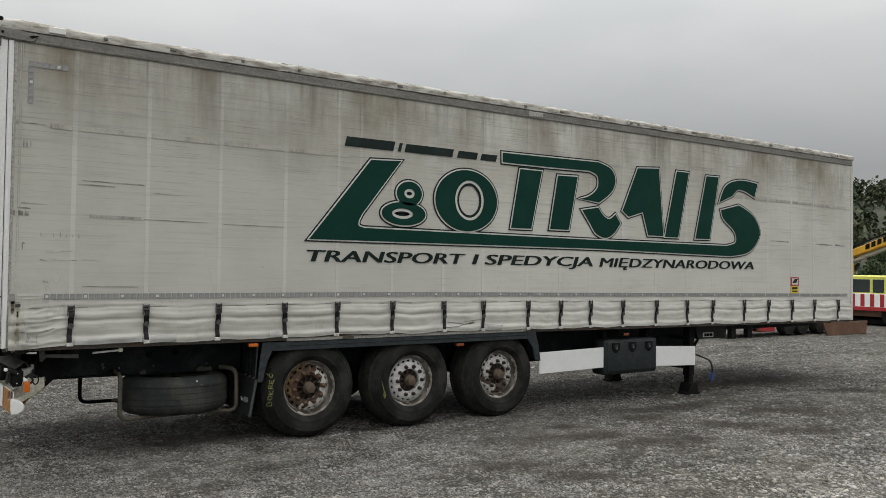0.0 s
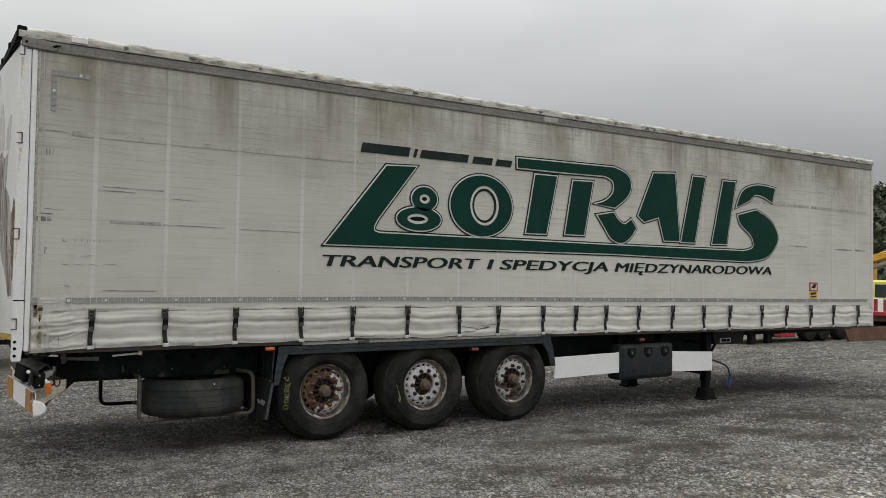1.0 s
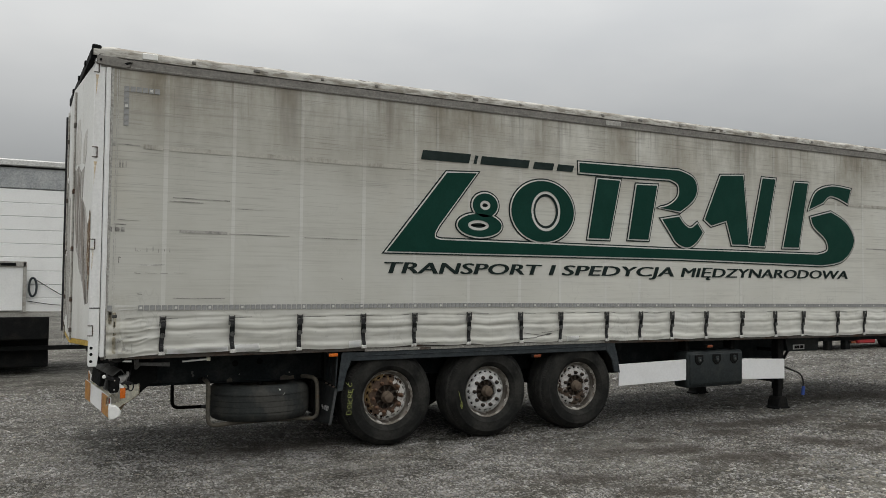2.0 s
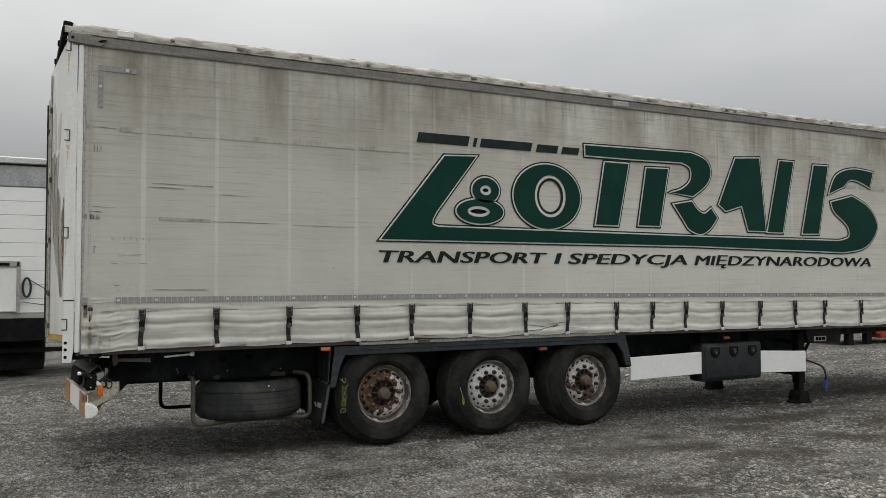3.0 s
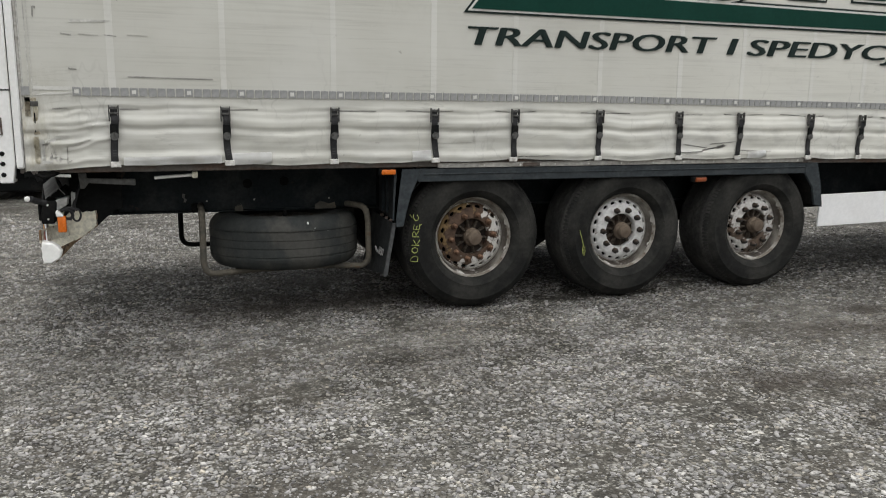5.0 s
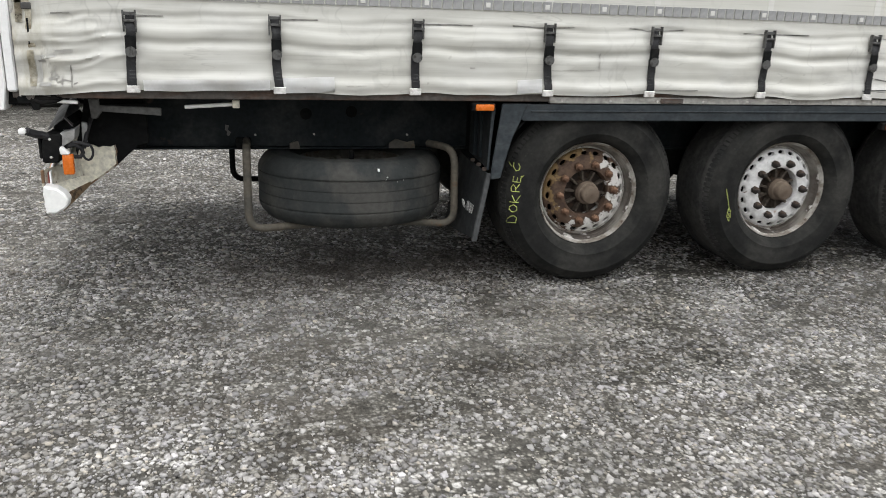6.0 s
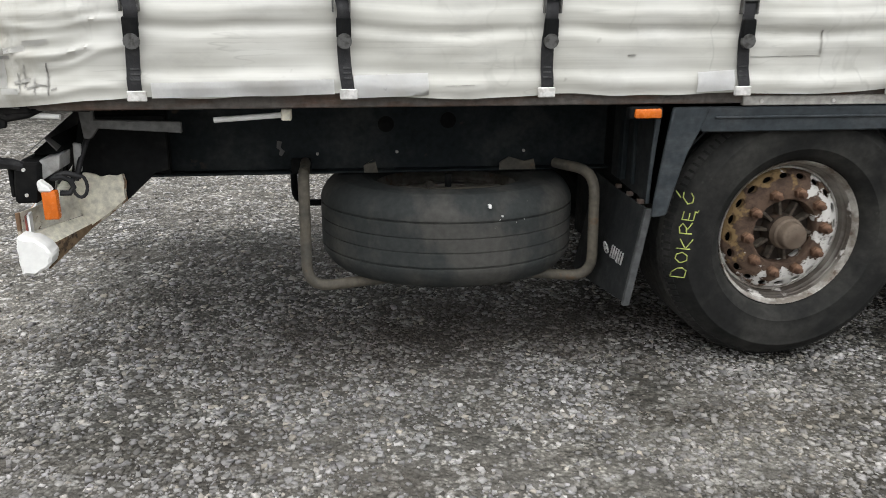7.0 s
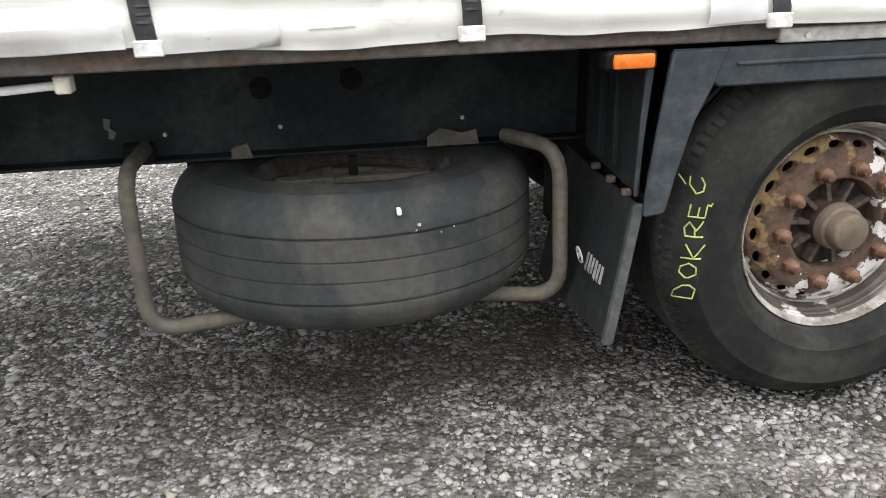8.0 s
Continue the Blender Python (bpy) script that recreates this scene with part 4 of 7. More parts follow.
def build_prints():
    """Worn reflective squares and printed strips of the curtain."""
    rng = random.Random(3)
    square = part("reflective_square", box(-0.0225, 0.0225, -0.0065, 0.0, -0.025, 0.025, 0), M_GREYPRINT, curtain, "worn grey reflective square", smooth=False)
    small = part("reflective_dot", box(-0.012, 0.012, -0.0095, 0.0, -0.012, 0.012, 0), M_PALE, curtain, "pale square dot", smooth=False)
    k, x, fresh = 0, 0.46, True
    while x < 13.5:
        if x > 0.4:
            if fresh:
                square.matrix_basis = Matrix.Translation((x, 0, 1.528 + drop(x)))
                small.matrix_basis = Matrix.Translation((x, 0, 1.528 + drop(x)))
                fresh = False
            else:
                piece("reflective_square", square.data, (x, 0, 1.528 + drop(x)), curtain)
                if k % 6 == 0:
                    piece("reflective_dot", small.data, (x, 0, 1.528 + drop(x)), curtain)
        k += 1
        x += 0.0535
    for k in range(7):
        piece("reflective_square", square.data, (0.289, 0, 3.288 + 0.055 * k), curtain)
    for k in range(5):
        piece("reflective_square", square.data, (0.346 + 0.055 * k, 0, 3.618), curtain)
    piece("reflective_dot", small.data, (0.289, 0, 3.453), curtain)
    piece("reflective_dot", small.data, (0.511, 0, 3.618), curtain)
    for x0, x1, z, h in ((0.14, 0.165, 3.09, 0.05), (0.175, 0.20, 3.09, 0.05), (0.22, 0.42, 3.085, 0.010), (0.14, 0.165, 2.275, 0.045), (0.175, 0.19, 2.275, 0.045), (0.215, 0.255, 2.275, 0.045), (0.265, 0.30, 2.275, 0.045), (0.80, 1.26, 2.274, 0.030), (1.28, 1.9, 2.262, 0.010), (2.06, 2.7, 2.25, 0.008), (0.395, 0.405, 2.09, 0.03), (0.44, 0.446, 2.08, 0.012), (0.50, 0.508, 2.088, 0.04), (0.556, 0.562, 2.095, 0.05), (0.605, 0.610, 2.08, 0.03), (0.66, 0.667, 2.085, 0.024), (0.71, 0.717, 2.087, 0.04), (0.41, 0.43, 2.076, 0.006), (0.394, 0.45, 1.862, 0.006), (0.49, 0.60, 1.864, 0.004), (0.63, 0.70, 1.862, 0.005), (0.76, 0.877, 1.867, 0.004), (0.250, 0.258, 1.985, 0.06), (0.258, 0.272, 2.010, 0.012), (0.423, 0.468, 1.662, 0.010), (0.235, 0.44, 2.366, 0.007), (0.205, 0.314, 2.325, 0.009), (0.24, 0.25, 2.90, 0.075), (0.265, 0.275, 2.90, 0.075), (0.295, 0.305, 2.90, 0.06),
                         (0.70, 1.02, 2.565, 0.010), (0.73, 1.28, 2.60, 0.008), (1.36, 1.62, 2.52, 0.007), (11.2, 11.7, 2.36, 0.018), (12.5, 13.0, 2.34, 0.022), (13.1, 13.4, 2.34, 0.03), (0.75, 1.25, 1.62, 0.007)):
        bm = prism([(x0, z - h / 2), (x1, z - h / 2 - 0.008 * rng.random()), (x1, z + h / 2 - 0.006), (x0, z + h / 2)], "y", -0.003, 0.0)
        part("scuffed_strip", bm, M_SCUFF, curtain, "grey scuffed printed strip", smooth=False)
    for x, w in ((0.1725, 0.004), (0.206, 0.003), (0.222, 0.002)):
        part("welt_line", box(x - w, x + w, -0.0030, 0.0, 1.50, 3.80, 0), M_WELT, curtain, "grey vertical welt at the curtain end", smooth=False)
    part("faded_print", box(0.228, 0.425, -0.0035, 0.0, 1.534, 1.556, 0), M_PALE, curtain, "pale remains of a peeled print strip", smooth=False)
    part("faded_print", prism([(0.235, 1.504), (0.40, 1.510), (0.43, 1.522), (0.29, 1.518)], "y", -0.0035, 0.0), M_PALE, curtain, "pale remains of a peeled print strip", smooth=False)
    part("smear", prism([(0.442, 1.928), (0.66, 1.938), (0.671, 1.948), (0.445, 1.946)], "y", -0.0028, 0.0), M_WELT, curtain, "grey smear on the curtain", smooth=False)
    piece("reflective_square", square.data, (0.184, 0, 1.528), curtain)
    for x0, x1 in ((0.45, 0.63), (0.70, 1.285), (1.345, 1.99), (2.05, 2.69), (2.75, 3.30), (3.37, 3.46), (9.75, 10.45), (10.52, 11.09), (11.15, 11.74), (11.81, 12.39), (12.45, 13.11), (13.17, 13.44)):
        zz = 3.078 - 0.0055 * max(0.0, x0 - 3.0)
        part("hatched_strip", prism([(x0, zz - 0.024), (x1, zz - 0.026), (x1, zz + 0.020), (x0, zz + 0.022)], "y", -0.0042, 0.0), M_STRIP, curtain, "faded grey hatched print strip", smooth=False)


build_prints()


# ---- emblem: plain shapes ----
def arc(cx, cz, rx, rz, a0, a1, n=18):
    return [(cx + rx * math.cos(radians(a0 + (a1 - a0) * i / n)), cz + rz * math.sin(radians(a0 + (a1 - a0) * i / n))) for i in range(n + 1)]


def grown(points, d):
    """An outline moved outwards by d."""
    area = sum(a[0] * b[1] - b[0] * a[1] for a, b in zip(points, points[1:] + points[:1]))
    s = 1 if area > 0 else -1
    out = []
    for i, p in enumerate(points):
        a, b = Vector(points[i - 1]), Vector(points[(i + 1) % len(points)])
        q = Vector(p)
        e0, e1 = (q - a).normalized(), (b - q).normalized()
        n0, n1 = Vector((e0.y, -e0.x)) * s, Vector((e1.y, -e1.x)) * s
        h = n0 + n1
        h = h.normalized() if h.length > 0.1 else n0
        q = q + h * min(d / max(0.35, h.dot(n0)), 2.0 * d)
        out.append((q.x, q.y))
    return out


def emblem(name, points, mat=None, hole=None):
    """A green shape with a pale line and a dark line round it."""
    def sheet(outline, y, inner=None):
        bm = bmesh.new()
        if inner:
            k = len(outline)
            a = [bm.verts.new((x, y, z)) for x, z in outline]
            b = [bm.verts.new((x, y, z)) for x, z in inner]
            for i in range(k):
                bm.faces.new((a[i], a[(i + 1) % k], b[(i + 1) % k], b[i]))
        else:
            edges = []
            vs = [bm.verts.new((x, y, z)) for x, z in outline]
            for i in range(len(vs)):
                edges.append(bm.edges.new((vs[i], vs[(i + 1) % len(vs)])))
            bmesh.ops.triangle_fill(bm, edges=edges, use_beauty=True)
        for f in bm.faces:
            f.normal_update()
            if f.normal.y > 0:
                f.normal_flip()
        bmesh.ops.solidify(bm, geom=bm.faces[:], thickness=0.002)
        return bm
    whole = part(name, sheet(points, -0.017, hole), mat or M_GREEN, curtain, "dark green plain emblem shape", smooth=False)
    part("pale_line", sheet(grown(points, 0.016), -0.012, grown(hole, -0.016) if hole else None), M_PALE, curtain, smooth=False)
    part("dark_line", sheet(grown(points, 0.032), -0.0075, grown(hole, -0.032) if hole else None), M_INK, curtain, smooth=False)
    return whole


def curved(points, n=5):
    """A smooth line through points."""
    out = []
    for i in range(len(points) - 1):
        p0, p1, p2, p3 = (Vector(points[min(max(i + k, 0), len(points) - 1)]) for k in (-1, 0, 1, 2))
        for j in range(n):
            t = j / n
            q = 0.5 * (2 * p1 + (p2 - p0) * t + (2 * p0 - 5 * p1 + 4 * p2 - p3) * t * t + (3 * p1 - p0 - 3 * p2 + p3) * t ** 3)
            out.append((q.x, q.y))
    return out + [tuple(points[-1])]


# a slanted bar that runs on as a long underline and curls up at its end
emblem("emblem_swoosh", [(2.99, 2.13), (3.17, 2.35), (3.73, 3.05), (4.12, 3.07), (3.63, 2.44)]
       + curved([(3.585, 2.36), (3.585, 2.30), (3.66, 2.275)], 4) + [(7.28, 2.25)]
       + curved([(10.05, 2.245), (10.27, 2.31), (10.23, 2.48), (9.97, 2.66), (9.90, 2.80)], 5)
       + curved([(10.35, 2.90), (10.72, 2.74), (10.89, 2.46), (10.63, 2.17), (10.15, 2.085)]) + [(7.28, 2.13)])
emblem("emblem_cap", curved([(9.86, 2.92), (10.02, 3.19), (10.38, 3.30), (10.82, 3.275)], 5) + curved([(10.74, 3.05), (10.50, 3.13), (10.31, 3.14), (10.18, 3.04)], 5))
# two small rings, one over the other, and a large ring
emblem("emblem_small_ring", arc(4.24, 2.70, 0.17, 0.14, 0, 350, 35), hole=arc(4.24, 2.70, 0.07, 0.055, 0, 350, 35))
emblem("emblem_small_ring", arc(4.17, 2.46, 0.295, 0.135, 0, 350, 35), hole=arc(4.15, 2.46, 0.14, 0.06, 0, 350, 35))
emblem("emblem_ring", arc(5.06, 2.665, 0.46, 0.375, 0, 350, 35), hole=arc(5.10, 2.67, 0.215, 0.245, 0, 350, 35))
# a level bar that folds back at its end, slanted legs under it, a wave, a wedge and two slanted bars
emblem("emblem_ribbon", [(5.60, 3.305), (5.605, 3.185), (6.40, 3.185)] + curved([(7.10, 3.195), (7.25, 3.13), (7.25, 2.97), (7.10, 2.85), (6.92, 2.80)])
       + curved([(7.29, 2.77), (7.52, 2.93), (7.595, 3.10), (7.51, 3.25), (7.27, 3.325)]))
emblem("emblem_bar", [(5.89, 3.12), (6.25, 3.12), (6.08, 2.36), (5.75, 2.36)])
emblem("emblem_bar", [(6.53, 3.085), (6.88, 3.095), (6.73, 2.37), (6.40, 2.37)])
emblem("emblem_wave", curved([(6.97, 2.65), (7.11, 2.48), (7.23, 2.34), (7.42, 2.285), (7.58, 2.36), (7.70, 2.50)]) + curved([(7.60, 2.62), (7.48, 2.55), (7.36, 2.60), (7.27, 2.70)]))
emblem("emblem_wedge", [(8.04, 3.305), (8.48, 3.335), (8.585, 2.35), (8.265, 2.35), (8.15, 2.68), (7.86, 2.60), (7.74, 2.68)])
emblem("emblem_bar", [(8.87, 3.325), (9.14, 3.325), (8.91, 2.34), (8.62, 2.34)])
emblem("emblem_bar", [(9.55, 3.305), (9.84, 3.31), (9.63, 2.34), (9.30, 2.335)])


def lettering(text, x0, x1, z, height, mat, label, name="lettering", shear=0.17, bold=0.026):
    """Bold slanted printed words from x0 to x1 with their foot at z."""
    cu = bpy.data.curves.new(name, "FONT")
    cu.body, cu.size, cu.resolution_u = text, 1.0, 3
    tmp = bpy.data.objects.new("tmp_text", cu)
    scene.collection.objects.link(tmp)
    bpy.context.view_layer.update()
    me = bpy.data.meshes.new_from_object(tmp.evaluated_get(bpy.context.evaluated_depsgraph_get()))
    bpy.data.objects.remove(tmp)
    bm = bmesh.new()
    for k, d in enumerate((-1, 0, 1)):
        own = bmesh.new()
        own.from_mesh(me)
        for v in own.verts:
            v.co = Vector((v.co.x + d * bold + shear * v.co.y, v.co.y, -0.0062 - 0.0022 * k))
        join(bm, own)
    lo, hi = min(v.co.x for v in bm.verts), max(v.co.x for v in bm.verts)
    cap = 0.72
    for v in bm.verts:
        v.co = Vector((x0 + (v.co.x - lo) / (hi - lo) * (x1 - x0), v.co.z, z + v.co.y / cap * height))
    return part(name, bm, mat, curtain, label, smooth=False)


for word_, x0, x1, z in (("TRANSPORT", 2.965, 5.055, 1.889), ("I", 5.150, 5.262, 1.887), ("SPEDYCJA", 5.345, 7.185, 1.887), ("MI\u0118DZYNARODOWA", 7.305, 10.745, 1.883)):
    lettering(word_, x0, x1, z, 0.130, M_INK, "black printed " + ("letter" if len(word_) == 1 else "word"))
# a line of names, as plain bars
for x0, x1 in ((3.40, 4.02), (4.08, 4.12), (4.17, 4.84), (4.91, 5.20), (5.26, 5.50)):
    f = (x0 - 3.4) / 2.1
    part("name_bar", prism([(x0, 3.182), (x1, 3.182), (x1 + 0.025, 3.290 - 0.03 * f), (x0 + 0.025, 3.290 - 0.03 * f)], "y", -0.008, -0.004), M_INK, curtain, "dark printed bar above the emblem", smooth=False)

# yellow warning sticker near the front
part("sticker", box(11.76, 11.98, -0.007, 0.0, 1.49, 1.76, 0), M_STICKER, curtain, "yellow and white warning sticker", smooth=False)
part("sticker_border", box(11.757, 11.983, -0.009, -0.001, 1.615, 1.763, 0), M_RED, curtain, "red border of the sticker", smooth=False)
part("sticker_panel", box(11.785, 11.955, -0.0125, -0.003, 1.635, 1.742, 0), M_PALE, curtain, "pale upper panel", smooth=False)
part("sticker_mark", prism([(11.79, 1.665), (11.90, 1.665), (11.95, 1.735), (11.86, 1.735)], "y", -0.014, -0.004), M_INK, curtain, "dark slanted bar", smooth=False)
part("sticker_mark", prism([(11.79, 1.555), (11.94, 1.565), (11.94, 1.60), (11.79, 1.59)], "y", -0.012, -0.004), M_INK, curtain, "dark slanted bar", smooth=False)
part("sticker_mark", prism([(11.80, 1.515), (11.94, 1.515), (11.94, 1.535), (11.80, 1.535)], "y", -0.012, -0.004), M_INK, curtain, "dark level bar", smooth=False)


# ---- buckled straps ----
def build_strap(x, lean):
    z1, z0 = 1.437 + drop(x), 1.095 + drop(x)
    bm = bmesh.new()
    w, prev = 0.0215, None
    for i in range(15):
        t = i / 14
        z = z1 + (z0 - z1) * t
        y = min(skirt(x + s, z) for s in (-0.02, 0.0, 0.02)) - 0.012 - (0.016 if 0.1 < t < 0.45 else 0.0)
        xx = x + lean * t + (0.006 * math.sin(5 * t + x) if t > 0.2 else 0)
        ring = [bm.verts.new((xx - w, y, z)), bm.verts.new((xx + w, y, z)), bm.verts.new((xx + w, y + 0.004, z)), bm.verts.new((xx - w, y + 0.004, z))]
        if prev:
            for k in range(4):
                bm.faces.new((prev[k], prev[(k + 1) % 4], ring[(k + 1) % 4], ring[k]))
        prev = ring
    bmesh.ops.recalc_face_normals(bm, faces=bm.faces[:])
    strap = part("strap", bm, M_BLACK, trailer, "black webbing strap with worn metal buckle", angle=60)
    y = skirt(x, z1 - 0.03) - 0.028
    bm = box(x - 0.027, x + 0.027, y - 0.004, y + 0.006, z1 - 0.012, z1 + 0.004, 0.002)
    for s in (-1, 1):
        box(x + s * 0.027 - 0.003, x + s * 0.027 + 0.003, y - 0.012, y + 0.012, z1 - 0.085, z1 + 0.012, 0.001, bm)
    box(x - 0.025, x + 0.025, y - 0.012, y - 0.003, z1 - 0.042, z1 - 0.03, 0.002, bm)
    part("buckle", bm, M_BUCKLE, strap, "worn grey metal buckle")
    y = skirt(x, z1 - 0.12) - 0.032
    bm = box(x + lean * 0.35 - 0.024, x + lean * 0.35 + 0.024, y - 0.007, y + 0.008, z1 - 0.165, z1 - 0.10, 0.004)
    part("lever", bm, M_UNDER, strap, "black buckle lever")
    part("lever_tip", rod((x + lean * 0.4, y - 0.010, z1 - 0.175), (x + lean * 0.4, y + 0.004, z1 - 0.175), 0.025, 16), M_BUCKLE, strap, "grey rounded lever tip")
    y = skirt(x, z0 + 0.01) - 0.02
    bm = box(x + lean - 0.03, x + lean + 0.03, y - 0.004, y + 0.012, z0 - 0.022, z0 + 0.012, 0.003)
    part("hook", bm, M_HOOK, strap, "pale zinc hook")
    bm = bmesh.new()
    for k in range(3):
        zz = z0 + 0.045 + 0.016 * k
        y = min(skirt(x + s, zz) for s in (-0.02, 0.0, 0.02)) - 0.0135
        box(x + lean * 0.9 - 0.014, x + lean * 0.9 + 0.014, y - 0.0015, y + 0.001, zz, zz + 0.005, 0, bm)
    part("stitching", bm, M_STITCH, strap, "grey stitched bars", smooth=False)


def cloth_patch(name, x0, x1, z0, z1, mat, lift, label="", skew=0.0):
    """A piece lying on the loose lower curtain, following its folds."""
    nx, nz = max(2, int((x1 - x0) / 0.02)), max(2, int((z1 - z0) / 0.012))
    bm = bmesh.new()
    rows = []
    for i in range(nx + 1):
        x = x0 + (x1 - x0) * i / nx
        rows.append([bm.verts.new((x, skirt(x, z0 + (z1 - z0) * j / nz + skew * i / nx) - lift, z0 + (z1 - z0) * j / nz + skew * i / nx)) for j in range(nz + 1)])
    for a, b in zip(rows, rows[1:]):
        for j in range(nz):
            bm.faces.new((a[j], b[j], b[j + 1], a[j + 1]))
    bmesh.ops.solidify(bm, geom=bm.faces[:], thickness=0.0015)
    return part(name, bm, mat, curtain, label, angle=70)


for x0, x1, z0, z1 in ((0.70, 1.285, 1.082, 1.132), (1.35, 1.60, 1.076, 1.150), (2.56, 2.70, 1.085, 1.155), (5.42, 5.60, 1.07, 1.13)):
    cloth_patch("repair_patch", x0, x1, z0, z1, M_PATCH, 0.010, "pale welded repair patch on the hem", 0.008)
seam_rng = random.Random(31)
for x0, x1 in zip([0.30] + STRAPS, STRAPS + [13.5]):
    z = 1.428 - 0.0075 * max(0.0, x0 - 4.0)
    for a, b, dip in ((x0 + 0.022, x0 + seam_rng.uniform(0.10, 0.30), 1), (x1 - seam_rng.uniform(0.10, 0.34), x1 - 0.022, -1)):
        k = seam_rng.uniform(0.0, 0.012)
        if seam_rng.random() < 0.3:
            continue
        cloth_patch("pocket_seam", a, b, z - 0.007 + (k if dip < 0 else 0.0), z + (k if dip < 0 else 0.0), M_SEAM, 0.004, "thin dark pocket seam", k * dip - 0.0075 * (b - a))
for x0, x1, z0, z1, skew in ((2.30, 2.33, 1.21, 1.216, 0.0), (1.66, 1.76, 1.112, 1.115, 0.003), (5.50, 5.66, 1.125, 1.130, 0.0), (4.82, 4.93, 1.11, 1.115, 0.004), (2.75, 3.02, 1.205, 1.208, 0.004), (3.02, 3.026, 1.205, 1.30, 0.0)):
    cloth_patch("scuff", x0, x1, z0, z1, M_HEMSCUFF, 0.003, "dark scuff on the loose hem", skew)
for x0, x1, z0, h, skew in ((4.80, 5.02, 1.185, 0.006, -0.03), (4.98, 5.20, 1.135, 0.010, 0.035), (5.05, 5.30, 1.185, 0.005, 0.02), (4.72, 4.98, 1.115, 0.007, 0.012), (5.12, 5.18, 1.15, 0.022, 0.012), (5.35, 5.62, 1.135, 0.006, -0.012), (3.36, 3.62, 1.105, 0.004, 0.006)):
    cloth_patch("torn_crease", x0, x1, z0, z0 + h, M_TEAR, 0.004, "dark torn crease in the hem", skew)
worn = part("worn_strap", prism([(0.206, 1.488), (0.240, 1.490), (0.246, 1.42), (0.240, 1.36), (0.250, 1.275), (0.218, 1.270), (0.215, 1.36), (0.222, 1.42)], "y", -0.026, -0.018, 0.003), M_TANSTRAP, curtain, "brown worn tensioning strap at the curtain end")
part("strap_keeper", box(0.208, 0.250, -0.034, -0.024, 1.438, 1.468, 0.003), M_DULL, worn, "grey strap keeper")
part("strap_edge", prism([(0.224, 1.40), (0.231, 1.40), (0.229, 1.285), (0.223, 1.285)], "y", -0.030, -0.024), M_UNDER, worn, "dark slot in the strap", smooth=False)
cloth_patch("stain", 0.176, 0.205, 1.38, 1.49, M_TANSTRAP, 0.004, "brown rub mark")
cloth_patch("stain", 0.212, 0.240, 1.10, 1.26, M_TANSTAIN, 0.003, "yellow-brown stain below the strap")
# scrawled scratches near the corner
for x0, x1, z0, z1, skew in ((0.290, 0.335, 1.128, 1.140, 0.010), (0.300, 0.307, 1.105, 1.165, 0.0), (0.318, 0.324, 1.12, 1.19, 0.0), (0.325, 0.362, 1.112, 1.120, 0.012), (0.345, 0.351, 1.10, 1.150, 0.0), (0.385, 0.390, 1.095, 1.195, 0.0), (0.395, 0.412, 1.108, 1.114, 0.006), (0.256, 0.286, 1.206, 1.216, 0.002), (0.352, 0.385, 1.128, 1.133, -0.008)):
    cloth_patch("scratch", x0, x1, z0, z1, M_HEMSCUFF, 0.0035, "dark scrawled scratch", skew)
for x0, x1, z0, z1, skew in ((0.245, 0.268, 1.12, 1.24, 0.0), (0.270, 0.330, 1.222, 1.240, 0.01), (0.325, 0.40, 1.245, 1.262, 0.006), (0.25, 0.30, 1.10, 1.118, 0.0)):
    cloth_patch("paint_smear", x0, x1, z0, z1, M_PALE, 0.003, "pale bluish paint smear", skew)

lean_rng = random.Random(8)
for x in STRAPS:
    build_strap(x, lean_rng.uniform(-0.012, 0.018))

# ---- box body ----
def build_roof_edge():
    """Tarpaulin roof edge, slightly uneven, over the roof rail."""
    bm = bmesh.new()
    prev = None
    n = 420
    for i in range(n + 1):
        x = -0.01 + (LENGTH + 0.02) * i / n
        j = 0.010 * noise.noise(Vector((x * 2.0, 0, 0))) + 0.006 * noise.noise(Vector((x * 9, 0, 4)))
        k = 0.010 * noise.noise(Vector((x * 1.2, 3, 0))) + 0.006 * noise.noise(Vector((x * 7, 3, 5)))
        ring = [bm.verts.new(c) for c in ((x, 0.02, 3.900), (x, -0.020 + k, 3.902 + j * 0.2), (x, -0.024 + k, 3.955 + j), (x, 0.0, 3.990 + j), (x, 0.10, 4.005), (x, 0.5, 4.012))]
        if prev:
            for q in range(5):
                bm.faces.new((prev[q], ring[q], ring[q + 1], prev[q + 1]))
        prev = ring
    bmesh.ops.recalc_face_normals(bm, faces=bm.faces[:])
    return part("roof_edge", bm, M_ROOFEDGE, trailer, "dirty pale tarpaulin roof edge with dark patches", angle=60)


build_roof_edge()
part("roof", box(0.0, LENGTH, 0.5, WIDTH, 3.94, 4.012, 0.006), M_ROOFEDGE, trailer)
rail_top = part("roof_rail", prism([(-0.012, 3.802), (-0.016, 3.818), (-0.013, 3.824), (-0.013, 3.890), (-0.006, 3.897), (0.06, 3.897), (0.06, 3.802)], "x", 0.06, LENGTH - 0.03), M_ROOFRAIL, trailer, "grimy aluminium curtain rail", smooth=False)
part("rail_label", box(6.02, 6.26, -0.0175, -0.010, 3.826, 3.888, 0.002), M_ALU, rail_top, "pale worn label on the rail")
knot_rng = random.Random(4)
x = 0.9
while x < 13.4:
    w = knot_rng.uniform(0.015, 0.04)
    part("roof_edge_knot", box(x - w, x + w, -0.032, -0.015, 3.925, 3.958, 0.007), M_ROOFRAIL, trailer, "dark lashing knot on the roof edge")
    x += knot_rng.choice((0.62, 0.7, 1.25))
